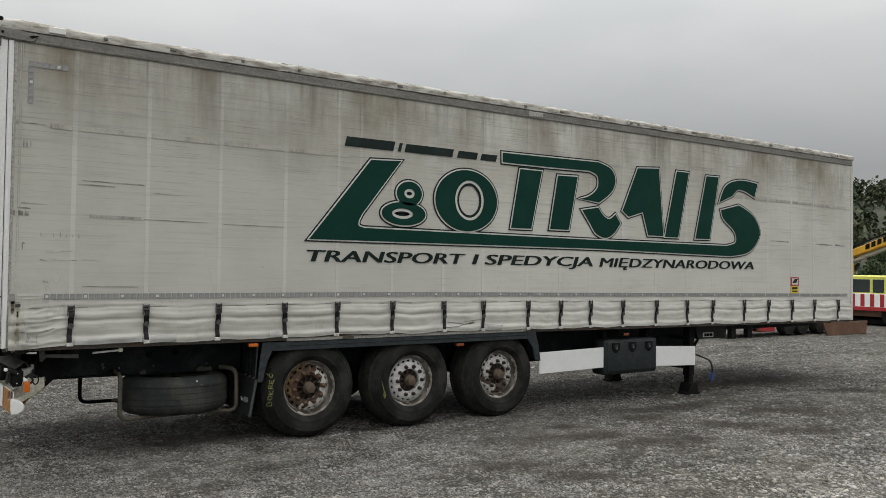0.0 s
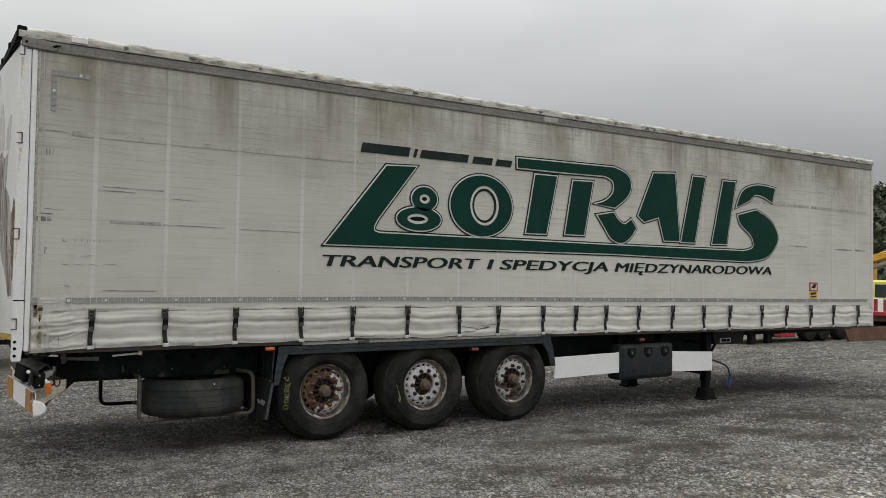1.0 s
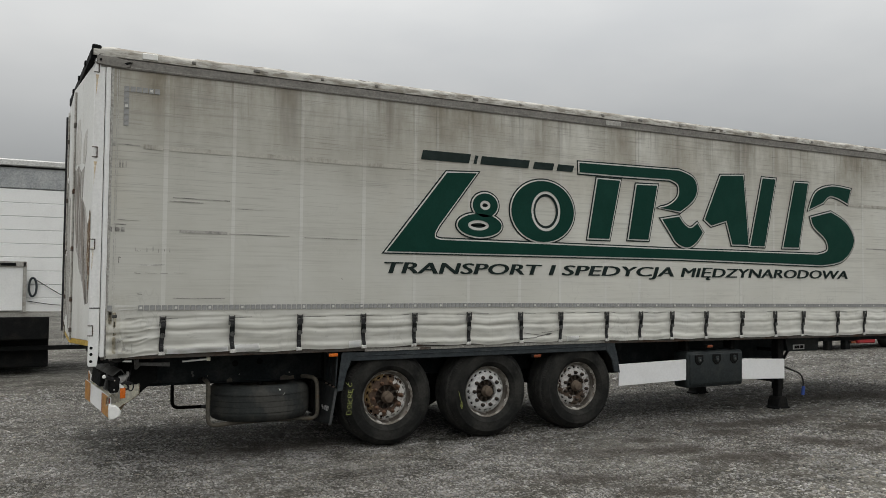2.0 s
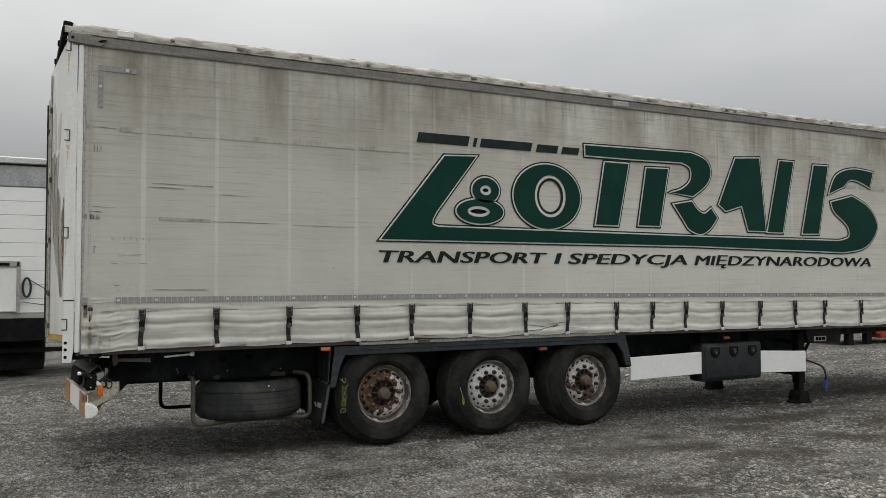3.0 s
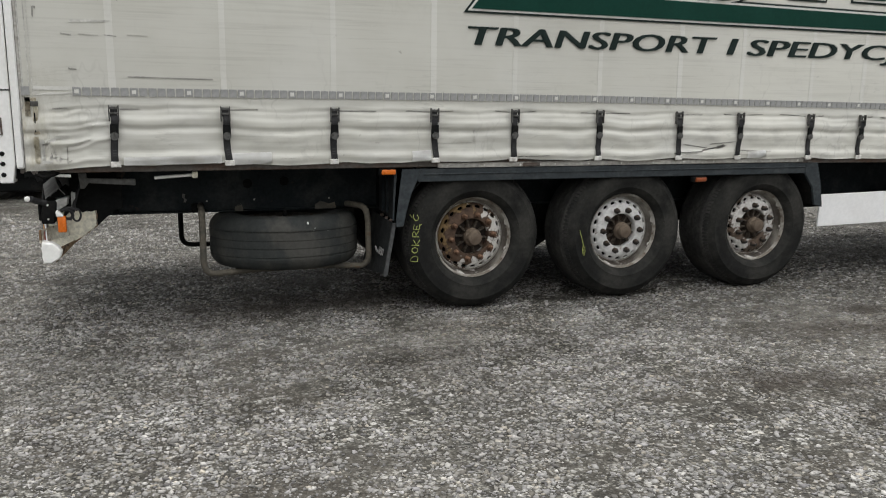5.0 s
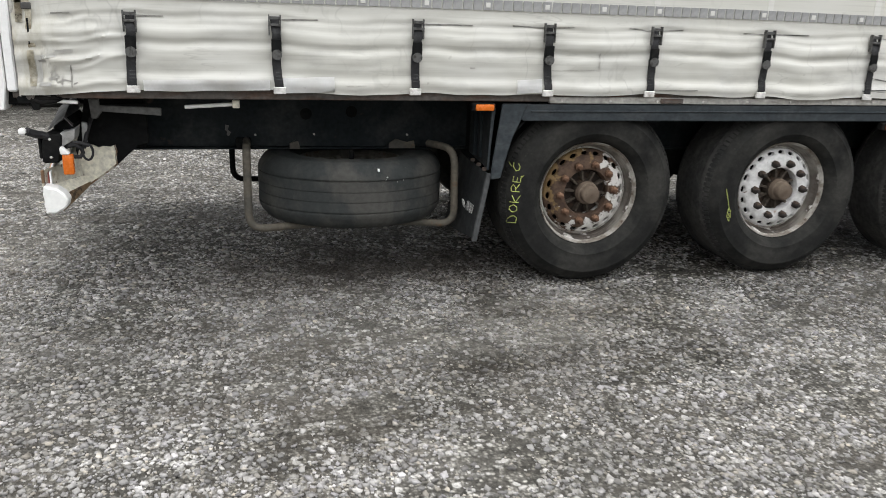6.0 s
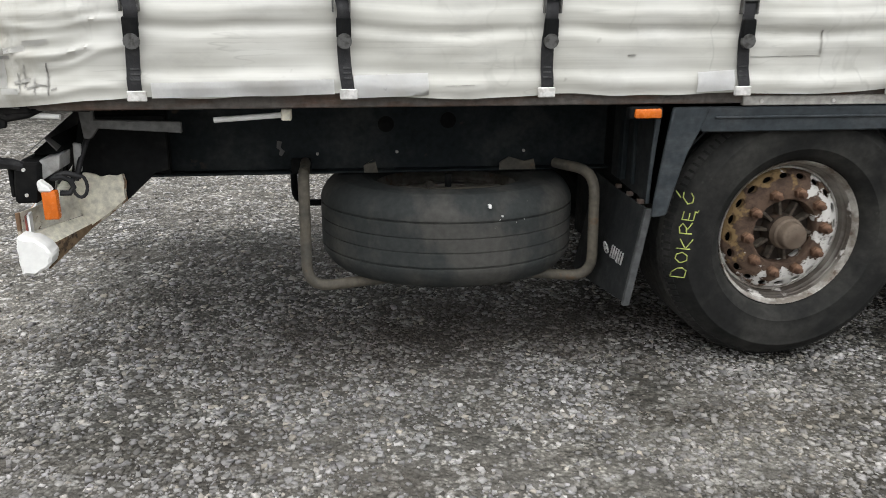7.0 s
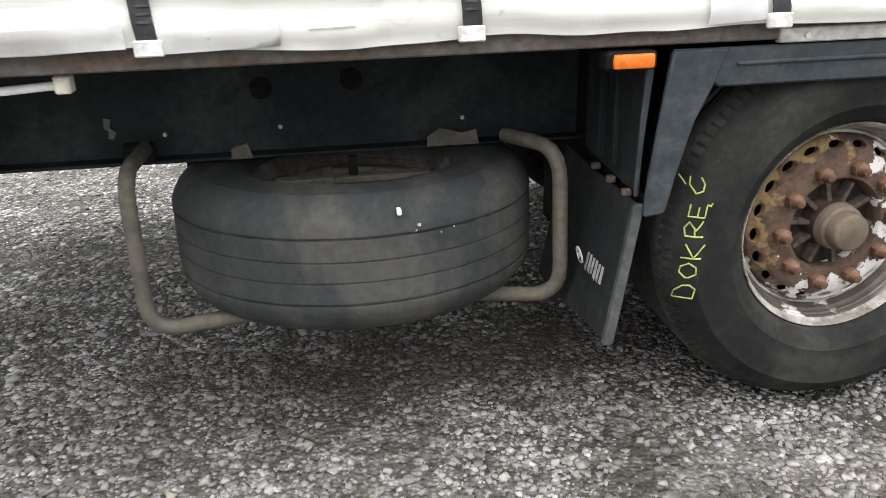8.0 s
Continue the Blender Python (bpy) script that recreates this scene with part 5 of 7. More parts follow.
part("roof_patch", box(0.42, 0.56, -0.034, -0.02, 3.915, 3.972, 0.004), M_WHITECAP, trailer, "pale repair patch")
part("front_wall", box(LENGTH - 0.06, LENGTH, 0.02, WIDTH - 0.02, 1.0, 3.92, 0.01), M_WHITE, trailer, "white front bulkhead")
part("front_post", box(LENGTH - 0.05, LENGTH + 0.02, -0.012, 0.06, 0.99, 3.93, 0.006), M_BAND, trailer)
part("far_curtain", box(0.15, LENGTH, WIDTH - 0.02, WIDTH, 1.05, 3.92, 0.004), M_PVC, trailer)
part("load_floor", prism([(0.02, 1.10), (4.0, 1.10), (LENGTH - 0.06, 1.02), (LENGTH - 0.06, 1.06), (4.0, 1.14), (0.02, 1.14)], "y", 0.03, WIDTH - 0.03), M_UNDER, trailer, "dark timber load floor", smooth=False)

# side rail under the curtain
for y0, y1 in ((0.012, 0.055), (WIDTH - 0.05, WIDTH - 0.012)):
    part("side_rail", prism([(0.12, 1.040), (4.0, 1.040), (LENGTH - 0.02, 0.962), (LENGTH - 0.02, 1.04), (4.0, 1.12), (0.12, 1.12)], "y", y0, y1, 0.004), M_RAIL, trailer, "rusty grey steel side rail")

# rear post and corner
rear_post = part("rear_post", prism([(0.012, 0.985), (0.085, 0.985), (0.10, 1.10), (0.10, 3.875), (0.012, 3.875)], "y", -0.006, 0.12, 0.005), M_WHITE, trailer, "white painted rear corner post")
part("post_edge", box(0.106, 0.150, -0.012, 0.06, 1.07, 3.87, 0.008), M_WHITE, trailer, "white curtain pole edge")
part("curtain_pole", rod((0.160, 0.004, 1.05), (0.160, 0.004, 3.87), 0.010), M_ALU, trailer, "grey curtain roller pole")
for z in (1.035, 1.10, 1.16):
    part("post_hole", rod((0.035, -0.0085, z), (0.035, 0.0, z), 0.014, 14), M_UNDER, rear_post, "dark bolt hole")
for z in (3.79, 2.99, 2.126, 1.32):
    bm = box(0.0, 0.046, -0.012, -0.002, z + 0.042, z + 0.051, 0.002)
    box(0.0, 0.046, -0.012, -0.002, z - 0.051, z - 0.042, 0.002, bm)
    box(0.038, 0.048, -0.014, -0.002, z - 0.051, z + 0.051, 0.002, bm)
    part("hinge", bm, M_RAIL, rear_post, "rust-edged door hinge loop")
for z in (3.72, 2.90, 2.10):
    part("rust_streak", prism([(0.020, z - 0.22), (0.022, z - 0.08), (0.016, z), (0.044, z), (0.036, z - 0.05), (0.030, z - 0.13)], "y", -0.0085, -0.004), M_RUSTSTAIN, rear_post, "yellow-brown rust run", smooth=False)
part("post_slit", box(0.010, 0.102, -0.0085, -0.004, 1.526, 1.535, 0), M_UNDER, rear_post, "dark slit across the post", smooth=False)
rail_end = part("rail_end_cap", prism([(0.02, 3.822), (0.12, 3.812), (0.27, 3.806), (0.318, 3.822), (0.312, 3.850), (0.342, 3.866), (0.335, 3.888), (0.29, 3.882), (0.20, 3.900), (0.02, 3.908)], "y", -0.025, 0.03, 0.006), M_ROOFRAIL, trailer, "dented grey rail end")
part("rail_screw", rod((0.055, -0.030, 3.862), (0.055, -0.02, 3.862), 0.012, 10), M_UNDER, rail_end, "dark screw head")
part("rail_tear", prism([(0.285, 3.838), (0.312, 3.850), (0.338, 3.868), (0.300, 3.868), (0.26, 3.852)], "y", -0.028, -0.022), M_UNDER, rail_end, "dark bent tear", smooth=False)
part("roof_corner", prism([(-0.03, 3.89), (-0.02, 4.008), (0.06, 4.0), (0.06, 3.89)], "y", -0.018, 0.10, 0.01), M_UNDER, trailer, "black rubber roof corner")

# rear doors, hung out of square: the near leaf sags and stands proud at its free edge
def door_x(y):
    return 0.012 - 0.118 * (y - 0.125) if y < 1.26 else -0.122 - 0.010 * (y - 1.26)


def hung(bm, proud=0.0):
    for v in bm.verts:
        v.co.x += door_x(v.co.y) - proud
        v.co.z -= 0.045 * min(v.co.y - 0.125, 1.13)
    return bm


def print_patch(outline, proud, m_, owner, text):
    part("door_print", hung(prism(outline, "x", -0.002, 0.0), proud), m_, owner, text, smooth=False)


for k, (y0, y1) in enumerate(((0.125, 1.252), (1.268, 2.40))):
    door = part("rear_door", hung(box(0.0, 0.04, y0, y1, 1.218, 3.86, 0.005)), M_DOOR, trailer, "white rear door with a faded brown streaked print")
    part("rear_sill", hung(box(0.004, 0.05, y0, y1, 1.165, 1.216, 0.003)), M_YELLOW_SILL, trailer, "yellow rear sill band")
    for z in (1.32, 2.126, 2.99, 3.79):
        if k == 0:
            continue
        part("door_hinge", hung(box(-0.010, 0.01, y1 - 0.19, y1 - 0.01, z - 0.03, z + 0.03, 0.003)), M_WHITE, door)
    for y, z0, z1 in (((1.10, 1.20, 3.80),) if k == 0 else ((2.30, 1.12, 3.80),)):
        part("lock_bar", hung(rod((-0.010, y, z0), (-0.010, y, z1), 0.010)), M_ALU, door, "galvanised lock bar")
        for z in (1.30, 1.62, 2.15, 2.75, 3.45):
            if z < z1:
                part("bar_keeper", hung(box(-0.022, -0.002, y - 0.03, y + 0.03, z - 0.025, z + 0.025, 0.004)), M_RAIL, door, "dull steel bar keeper")
    if k == 0:
        # streaked print: a wide drooping shape with two paler plumes over it and a burnt near edge
        print_patch([(1.16, 3.02), (1.02, 2.95), (0.86, 2.99), (0.72, 2.90), (0.53, 2.93), (0.61, 2.62), (0.42, 2.50), (0.33, 2.36), (0.16, 2.30), (0.135, 1.92), (0.22, 1.80), (0.17, 1.60), (0.19, 1.57), (0.33, 1.56), (0.44, 1.70), (0.58, 1.84), (0.72, 1.92), (0.80, 2.06), (0.92, 2.12), (0.98, 2.30), (1.06, 2.38), (1.03, 2.56), (1.10, 2.74)], 0.001, M_STREAK, door, "faded brown streaked print")
        print_patch([(0.75, 2.99), (1.06, 3.02), (1.05, 3.30), (0.95, 3.46), (0.86, 3.48), (0.77, 3.28)], 0.001, M_PLUME, door, "pale grey-brown plume of the print")
        print_patch([(0.52, 2.95), (0.65, 2.98), (0.63, 3.16), (0.52, 3.26), (0.43, 3.28), (0.43, 3.06)], 0.001, M_PLUME, door, "pale grey-brown plume of the print")
        print_patch([(0.135, 2.42), (0.17, 2.46), (0.22, 2.36), (0.28, 2.26), (0.26, 2.10), (0.30, 1.98), (0.22, 1.90), (0.20, 1.72), (0.16, 1.70), (0.14, 1.86)], 0.004, M_RUSTEDGE, door, "burnt brown stain at the door edge")
        print_patch([(0.30, 1.64), (0.36, 1.60), (0.66, 2.28), (0.63, 2.62), (0.55, 2.44), (0.45, 2.06)], 0.004, M_DARKSTREAK, door, "dark streak in the print")
        print_patch([(0.76, 2.84), (0.83, 2.90), (0.90, 2.48), (0.86, 2.14), (0.80, 2.20), (0.82, 2.50)], 0.004, M_DARKSTREAK, door, "dark streak in the print")
    else:
        print_patch([(1.30, 1.35), (1.55, 1.28), (1.80, 1.45), (2.1, 1.40), (2.36, 1.75), (2.30, 2.2), (2.34, 2.7), (2.05, 3.0), (1.85, 2.6), (1.6, 2.75), (1.45, 2.2), (1.34, 1.9)], 0.001, M_STREAK, door, "faded brown streaked print")
part("rear_post", box(-0.07, 0.10, 2.41, WIDTH, 0.985, 3.875, 0.006), M_WHITE, trailer, "white painted rear corner post")
part("door_seal", box(-0.172, -0.15, 2.41, 2.44, 1.16, 3.72, 0.004), M_BLACK, trailer, "black door edge seal")
part("rear_header", prism([(-0.03, 0.0), (0.08, 0.0), (0.08, WIDTH), (-0.14, WIDTH)], "z", 3.87, 3.96, 0.008), M_UNDER, trailer, "dark rear roof header")
for y in (0.5, 1.2, 1.9):
    part("header_lamp", box(-0.045 - 0.044 * y, -0.02 - 0.044 * y, y - 0.04, y + 0.04, 3.91, 3.955, 0.008), M_UNDER, trailer)

# ---- chassis ----
for y in (0.62, 1.90):
    beam = part("chassis_beam", prism([(0.32, 0.80), (0.42, 0.712), (2.6, 0.700), (6.5, 0.66), (9.9, 0.66), (10.4, 0.86), (13.3, 0.86), (13.3, 1.02), (4.0, 1.10), (0.32, 1.10)], "y", y, y + 0.012), M_STEEL_DARK, trailer, "dark blue-grey chassis beam web", smooth=False)
    part("beam_flange", prism([(0.42, 0.700), (2.6, 0.692), (6.5, 0.648), (9.9, 0.642), (9.9, 0.660), (6.5, 0.660), (2.6, 0.700), (0.42, 0.712)], "y", y - 0.06, y + 0.07, 0.003), M_STEEL_DARK, trailer)
    if y < 1:
        for x, z in ((1.50, 0.893), (1.765, 0.906)):
            part("beam_hole", rod((x, y - 0.004, z), (x, y + 0.002, z), 0.034, 20), M_UNDER, beam, "dark round hole")
        for x, z in ((1.21, 0.772), (1.545, 0.775), (2.10, 0.77)):
            part("bolt", rod((x, y - 0.010, z), (x, y, z), 0.0065, 6), M_ALU, beam)
        part("weld_scar", prism([(1.045, 0.83), (1.065, 0.825), (1.058, 0.80), (1.075, 0.785), (1.062, 0.765), (1.05, 0.77), (1.055, 0.79), (1.042, 0.80)], "y", y - 0.005, y - 0.001), M_DULL, beam, "pale grinding scar", smooth=False)
        for x0, x1 in ((1.40, 1.46), (1.98, 2.14)):
            part("bracket_plate", prism([(x0, 0.70), (x1, 0.70), (x1 - 0.01, 0.745), (x1 - 0.05, 0.735), (x0 + 0.04, 0.755), (x0, 0.73)], "y", y - 0.068, y - 0.060), M_TUBE, beam, "dusty bent bracket")
for k in range(22):
    x = 0.42 + 0.6 * k
    part("cross_member", box(x, x + 0.06, 0.06, WIDTH - 0.06, 1.03 + drop(x), 1.10 + drop(x), 0.004), M_UNDER, trailer)
part("rear_cross_beam", box(0.06, 0.16, 0.05, WIDTH - 0.05, 1.005, 1.10, 0.006), M_UNDER, trailer, "dark rear cross beam")
part("tail_bracket", prism([(0.32, 0.80), (0.62, 0.70), (0.62, 1.05), (0.32, 1.05)], "y", 0.56, 0.60, 0.004), M_UNDER, trailer)

# small rods, handles and a hanging bent strip under the rail
part("pull_bar", rod((0.87, 0.10, 0.992), (1.105, 0.09, 1.008), 0.010), M_WHITECAP, trailer, "thin white pull bar")
part("pull_bar_bracket", box(1.10, 1.135, 0.07, 0.11, 0.99, 1.03, 0.004), M_CREAM, trailer)
part("pull_bar", rod((0.22, 0.03, 1.030), (0.392, 0.03, 1.019), 0.009), M_WHITECAP, trailer, "thin white pull bar")
part("bent_strip", prism([(0.42, 1.045), (0.47, 1.045), (0.47, 0.995), (0.755, 0.985), (0.755, 0.945), (0.48, 0.965), (0.455, 0.93), (0.43, 0.93)], "y", 0.12, 0.14, 0.003), M_DULL, trailer, "bent grey sheet bracket")
bm = sweep([(0.20, -0.004, 1.04), (0.24, 0.0, 1.02), (0.30, 0.01, 1.03), (0.34, 0.03, 1.05)], 0.012)
box(0.14, 0.22, -0.004, 0.03, 1.015, 1.05, 0.006, bm)
box(0.155, 0.205, -0.010, 0.03, 1.045, 1.085, 0.008, bm)
prism([(0.17, 1.075), (0.30, 1.060), (0.32, 1.040), (0.24, 1.030), (0.235, 0.990), (0.205, 0.985), (0.19, 1.03)], "y", -0.006, 0.010, 0.004, bm)
ratchet = part("tension_ratchet", bm, M_UNDER, trailer, "dark curtain tension ratchet")
part("ratchet_spool", rod((0.20, -0.014, 1.052), (0.20, 0.02, 1.052), 0.018, 14), M_RAIL, ratchet, "rusty ratchet spool")
part("ratchet_lever", prism([(0.185, 1.078), (0.285, 1.058), (0.288, 1.050), (0.19, 1.066)], "y", -0.016, -0.010, 0.002), M_DULL, ratchet, "bent grey lever")

# ---- wheels ----
TYRE = [(0.292, 0.058), (0.300, 0.040), (0.306, 0.022), (0.316, 0.006), (0.330, -0.008), (0.352, -0.020), (0.354, -0.0222), (0.357, -0.0226), (0.359, -0.0218), (0.387, -0.028), (0.425, -0.030), (0.455, -0.024), (0.457, -0.0248), (0.461, -0.0238), (0.463, -0.0215), (0.486, -0.004), (0.502, 0.012), (0.515, 0.028), (0.525, 0.044), (0.531, 0.058), (0.535, 0.072)]


def tyre_side(r):
    """How far out the tyre's side wall stands at radius r."""
    for (r0, y0), (r1, y1) in zip(TYRE, TYRE[1:]):
        if r0 <= r <= r1:
            return y0 + (y1 - y0) * (r - r0) / (r1 - r0)
    return 0.0


def tyre_mesh(width=0.415, bulge=1.0):
    side = [(r, y * bulge if y < 0 else y) for r, y in TYRE]
    prof = list(side)
    for g, w in ((0.085, 1.0), (0.09 + (width - 0.18) / 3, 0.55), (width - 0.09 - (width - 0.18) / 3, 0.55), (width - 0.085, 1.0)):
        prof += [(0.535, g - 0.0045 * w), (0.535 - 0.008 * w, g - 0.003 * w), (0.535 - 0.008 * w, g + 0.003 * w), (0.535, g + 0.0045 * w)]
    prof += [(r, width - yy) for r, yy in side[::-1]]
    bm = lathe(prof, 88)
    for f in bm.faces:
        c = f.calc_center_median()
        f.material_index = int(0.05 < c.y < width - 0.05 and math.hypot(c.x, c.z) > 0.515)
    return bm


def shoulder_mesh():
    """Ring of short tread bars round the tyre's outer shoulder."""
    bm = bmesh.new()
    count = 110
    for k in range(count):
        a0, a1 = 2 * math.pi * (k + 0.12) / count, 2 * math.pi * (k + 0.80) / count
        quad = []
        for lift in (0.0, 0.0035):
            for r, y in ((0.506, 0.0185), (0.5285, 0.0535)):
                for a in (a0, a1):
                    rr, yy = r + 0.7 * lift, y - 0.7 * lift
                    quad.append(bm.verts.new((rr * math.cos(a), yy, rr * math.sin(a))))
        for f in ((4, 5, 7, 6), (0, 4, 6, 2), (1, 3, 7, 5), (0, 1, 5, 4), (2, 6, 7, 3)):
            bm.faces.new([quad[i] for i in f])
    bmesh.ops.recalc_face_normals(bm, faces=bm.faces[:])
    return bm


def rim_mesh():
    """Painted well and inside barrel."""
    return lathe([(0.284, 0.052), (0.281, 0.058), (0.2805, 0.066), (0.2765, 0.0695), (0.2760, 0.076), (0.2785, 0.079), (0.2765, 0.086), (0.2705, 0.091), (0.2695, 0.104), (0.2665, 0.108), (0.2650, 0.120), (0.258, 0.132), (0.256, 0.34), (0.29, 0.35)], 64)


def ring_mesh():
    """Pale weld ring where the disc meets the barrel."""
    return lathe([(0.2655, 0.118), (0.2625, 0.1105), (0.2575, 0.1085), (0.2545, 0.1125), (0.2535, 0.126)], 64)


def flange_mesh():
    """Outer lip of the rim and the stained ring behind it."""
    return lathe([(0.293, 0.056), (0.300, 0.040), (0.3005, 0.030), (0.298, 0.026), (0.294, 0.029), (0.291, 0.040), (0.287, 0.047), (0.284, 0.052)], 64)


DISC = ((0.256, 0.128), (0.252, 0.110), (0.246, 0.098), (0.238, 0.090), (0.228, 0.083), (0.216, 0.076), (0.206, 0.069), (0.196, 0.065), (0.150, 0.062), (0.138, 0.062), (0.134, 0.069), (0.134, 0.125))


def disc_depth(r):
    for (r0, y0), (r1, y1) in zip(DISC, DISC[1:]):
        if r1 <= r <= r0:
            return y0 + (y1 - y0) * (r - r0) / (r1 - r0)
    return DISC[0][1]


def disc_mesh():
    """Wheel disc with a ring of twenty rounded hand holes."""
    bm = lathe([q for q in DISC if q[0] >= 0.246], 80)
    lathe([(0.211, disc_depth(0.211))] + [q for q in DISC if q[0] < 0.211], 80, bm)
    holes, steps = 20, 24
    half = math.pi / holes
    for k in range(holes):
        mid = 2 * math.pi * k / holes
        rings = []
        for ring in range(4):
            row = []
            for j in range(steps):
                a = 2 * math.pi * j / steps
                c, q = math.cos(a), math.sin(a)
                if ring == 0:
                    big = max(abs(c), abs(q))
                    u, v = c / big, q / big
                    r, th = 0.2285 + 0.0175 * v, mid + half * u
                    y = disc_depth(r)
                else:
                    w = (1.0, 0.86, 0.84)[ring - 1]
                    r, th = 0.2285 + 0.0128 * w * q, mid + half * 0.70 * w * c
                    y = disc_depth(r) + (0.0, 0.003, 0.022)[ring - 1]
                row.append(bm.verts.new((r * math.cos(th), y, r * math.sin(th))))
            rings.append(row)
        for a_, b_ in zip(rings, rings[1:]):
            for j in range(steps):
                bm.faces.new((a_[j], a_[(j + 1) % steps], b_[(j + 1) % steps], b_[j]))
    bmesh.ops.remove_doubles(bm, verts=bm.verts[:], dist=0.0004)
    bmesh.ops.recalc_face_normals(bm, faces=bm.faces[:])
    return bm


def nut_mesh():
    bm = rod((0, 0.062, 0), (0, 0.038, 0), 0.0235, 6)
    rod((0, 0.040, 0), (0, 0.014, 0), 0.019, 12, 0.011, bm)
    return bm


def hub_mesh():
    bm = rod((0, 0.150, 0), (0, 0.118, 0), 0.133, 40)
    rod((0, 0.120, 0), (0, 0.040, 0), 0.076, 28, 0.062, bm)
    return bm


def rib_mesh():
    return box(0.05, 0.126, 0.080, 0.122, -0.0065, 0.0065, 0.002)


def cap_mesh():
    bm = lathe([(0.0005, -0.014), (0.046, -0.014), (0.0505, -0.011), (0.053, -0.004), (0.056, 0.026), (0.064, 0.032), (0.069, 0.060)], 36)
    return bm


SHARED = {}


def shared(key, build, *mats):
    """One mesh for alike parts."""
    if key not in SHARED:
        bm = build()
        me = bpy.data.meshes.new(key)
        bm.to_mesh(me)
        bm.free()
        me.polygons.foreach_set("use_smooth", [True] * len(me.polygons))
        me.set_sharp_from_angle(angle=radians(38))
        for mat in mats:
            me.materials.append(mat)
        SHARED[key] = me
    return SHARED[key]


def wheel(m, parent, disc_mat, nut_mat, label, turn=0.0):
    """tyre > rim, disc, hub, hub_cap, nuts; m puts the outer face at y = 0."""
    spin = m @ Matrix.Rotation(radians(turn), 4, "Y")
    tyre = attach(new("wheel", shared("tyre", tyre_mesh, M_RUBBER, M_TREAD)), parent, label)
    tyre.matrix_basis = spin
    def sub(name, me, mm=Matrix(), lab=""):
        ob = new(name, me)
        ob.parent = tyre
        ob.matrix_basis = mm
        if lab:
            ob["label"] = lab
    sub("tread_shoulder", shared("shoulder", shoulder_mesh, M_SHOULDER), lab="worn grey tread shoulder bars")
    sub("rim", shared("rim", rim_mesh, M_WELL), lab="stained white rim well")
    sub("disc_ring", shared("disc_ring", ring_mesh, M_RING), lab="pale chipped ring round the wheel disc")
    sub("rim_flange", shared("rim_flange", flange_mesh, M_FLANGE), lab="brown worn rim lip")
    sub("wheel_disc", shared("disc_" + disc_mat.name, disc_mesh, disc_mat), lab=disc_mat.name.replace("_", " "))
    sub("hub", shared("hub", hub_mesh, M_HUB), lab="dark oily hub with ribs")
    sub("hub_cap", shared("hub_cap", cap_mesh, M_HUBCAP), lab="dull brown hub cap")
    sub("brake_drum", shared("drum", lambda: lathe([(0.002, 0.145), (0.235, 0.145), (0.235, 0.30), (0.002, 0.30)], 32), M_UNDER))
    for k in range(10):
        sub("hub_rib", shared("hub_rib", rib_mesh, M_RIB), Matrix.Rotation(radians(36 * k + 10), 4, "Y"))
        a = radians(36 * k)
        sub("wheel_nut", shared("nut_" + nut_mat.name, nut_mesh, nut_mat), Matrix.Translation((0.1675 * math.cos(a), 0, 0.1675 * math.sin(a))))
    return tyre


AXLES = (3.076, 4.360, 5.664)
HUB_Z = (0.505, 0.499, 0.494)
first = None
for i, x in enumerate(AXLES):
    z = HUB_Z[i]
    disc, nut = ((M_RIM_RUST, M_NUT_RUST), (M_RIM_WHITE, M_NUT_DARK), (M_RIM_MIX, M_NUT_DARK))[i]
    text = ("black tyre with chalk writing on a rusty rim", "black tyre on a chipped white rim with dark nuts", "black tyre on a half-rusted white rim")[i]
    w = wheel(Matrix.Translation((x, 0.064, z)), trailer, disc, nut, text, (-5, 0, -20)[i])
    first = first or w
    wheel(Matrix.Translation((x, WIDTH - 0.064, z)) @ Matrix.Rotation(math.pi, 4, "Z"), trailer, M_RIM_MIX, M_NUT_DARK, "black tyre on a half-rusted white rim", 40 * i)
    bm = rod((x, 0.40, z), (x, WIDTH - 0.40, z), 0.063, 20)
    part("axle", bm, M_UNDER, trailer, "dark tube axle")
    for y in (0.66, 1.94):
        bm = prism([(x - 0.52, z + 0.20), (x - 0.44, z + 0.20), (x - 0.05, z + 0.10), (x + 0.38, z + 0.06), (x + 0.38, z - 0.02), (x - 0.08, z - 0.09), (x - 0.52, z + 0.02)], "y", y - 0.035, y + 0.035, 0.004)
        part("trailing_arm", bm, M_UNDER, trailer)
        part("air_bag", lathe([(0.002, 0), (0.12, 0.0), (0.135, 0.05), (0.12, 0.09), (0.135, 0.13), (0.12, 0.18), (0.002, 0.18)], 20), M_UNDER, trailer).matrix_basis = Matrix.Translation((x + 0.36, y, z + 0.07)) @ Matrix.Rotation(math.pi / 2, 4, "X")


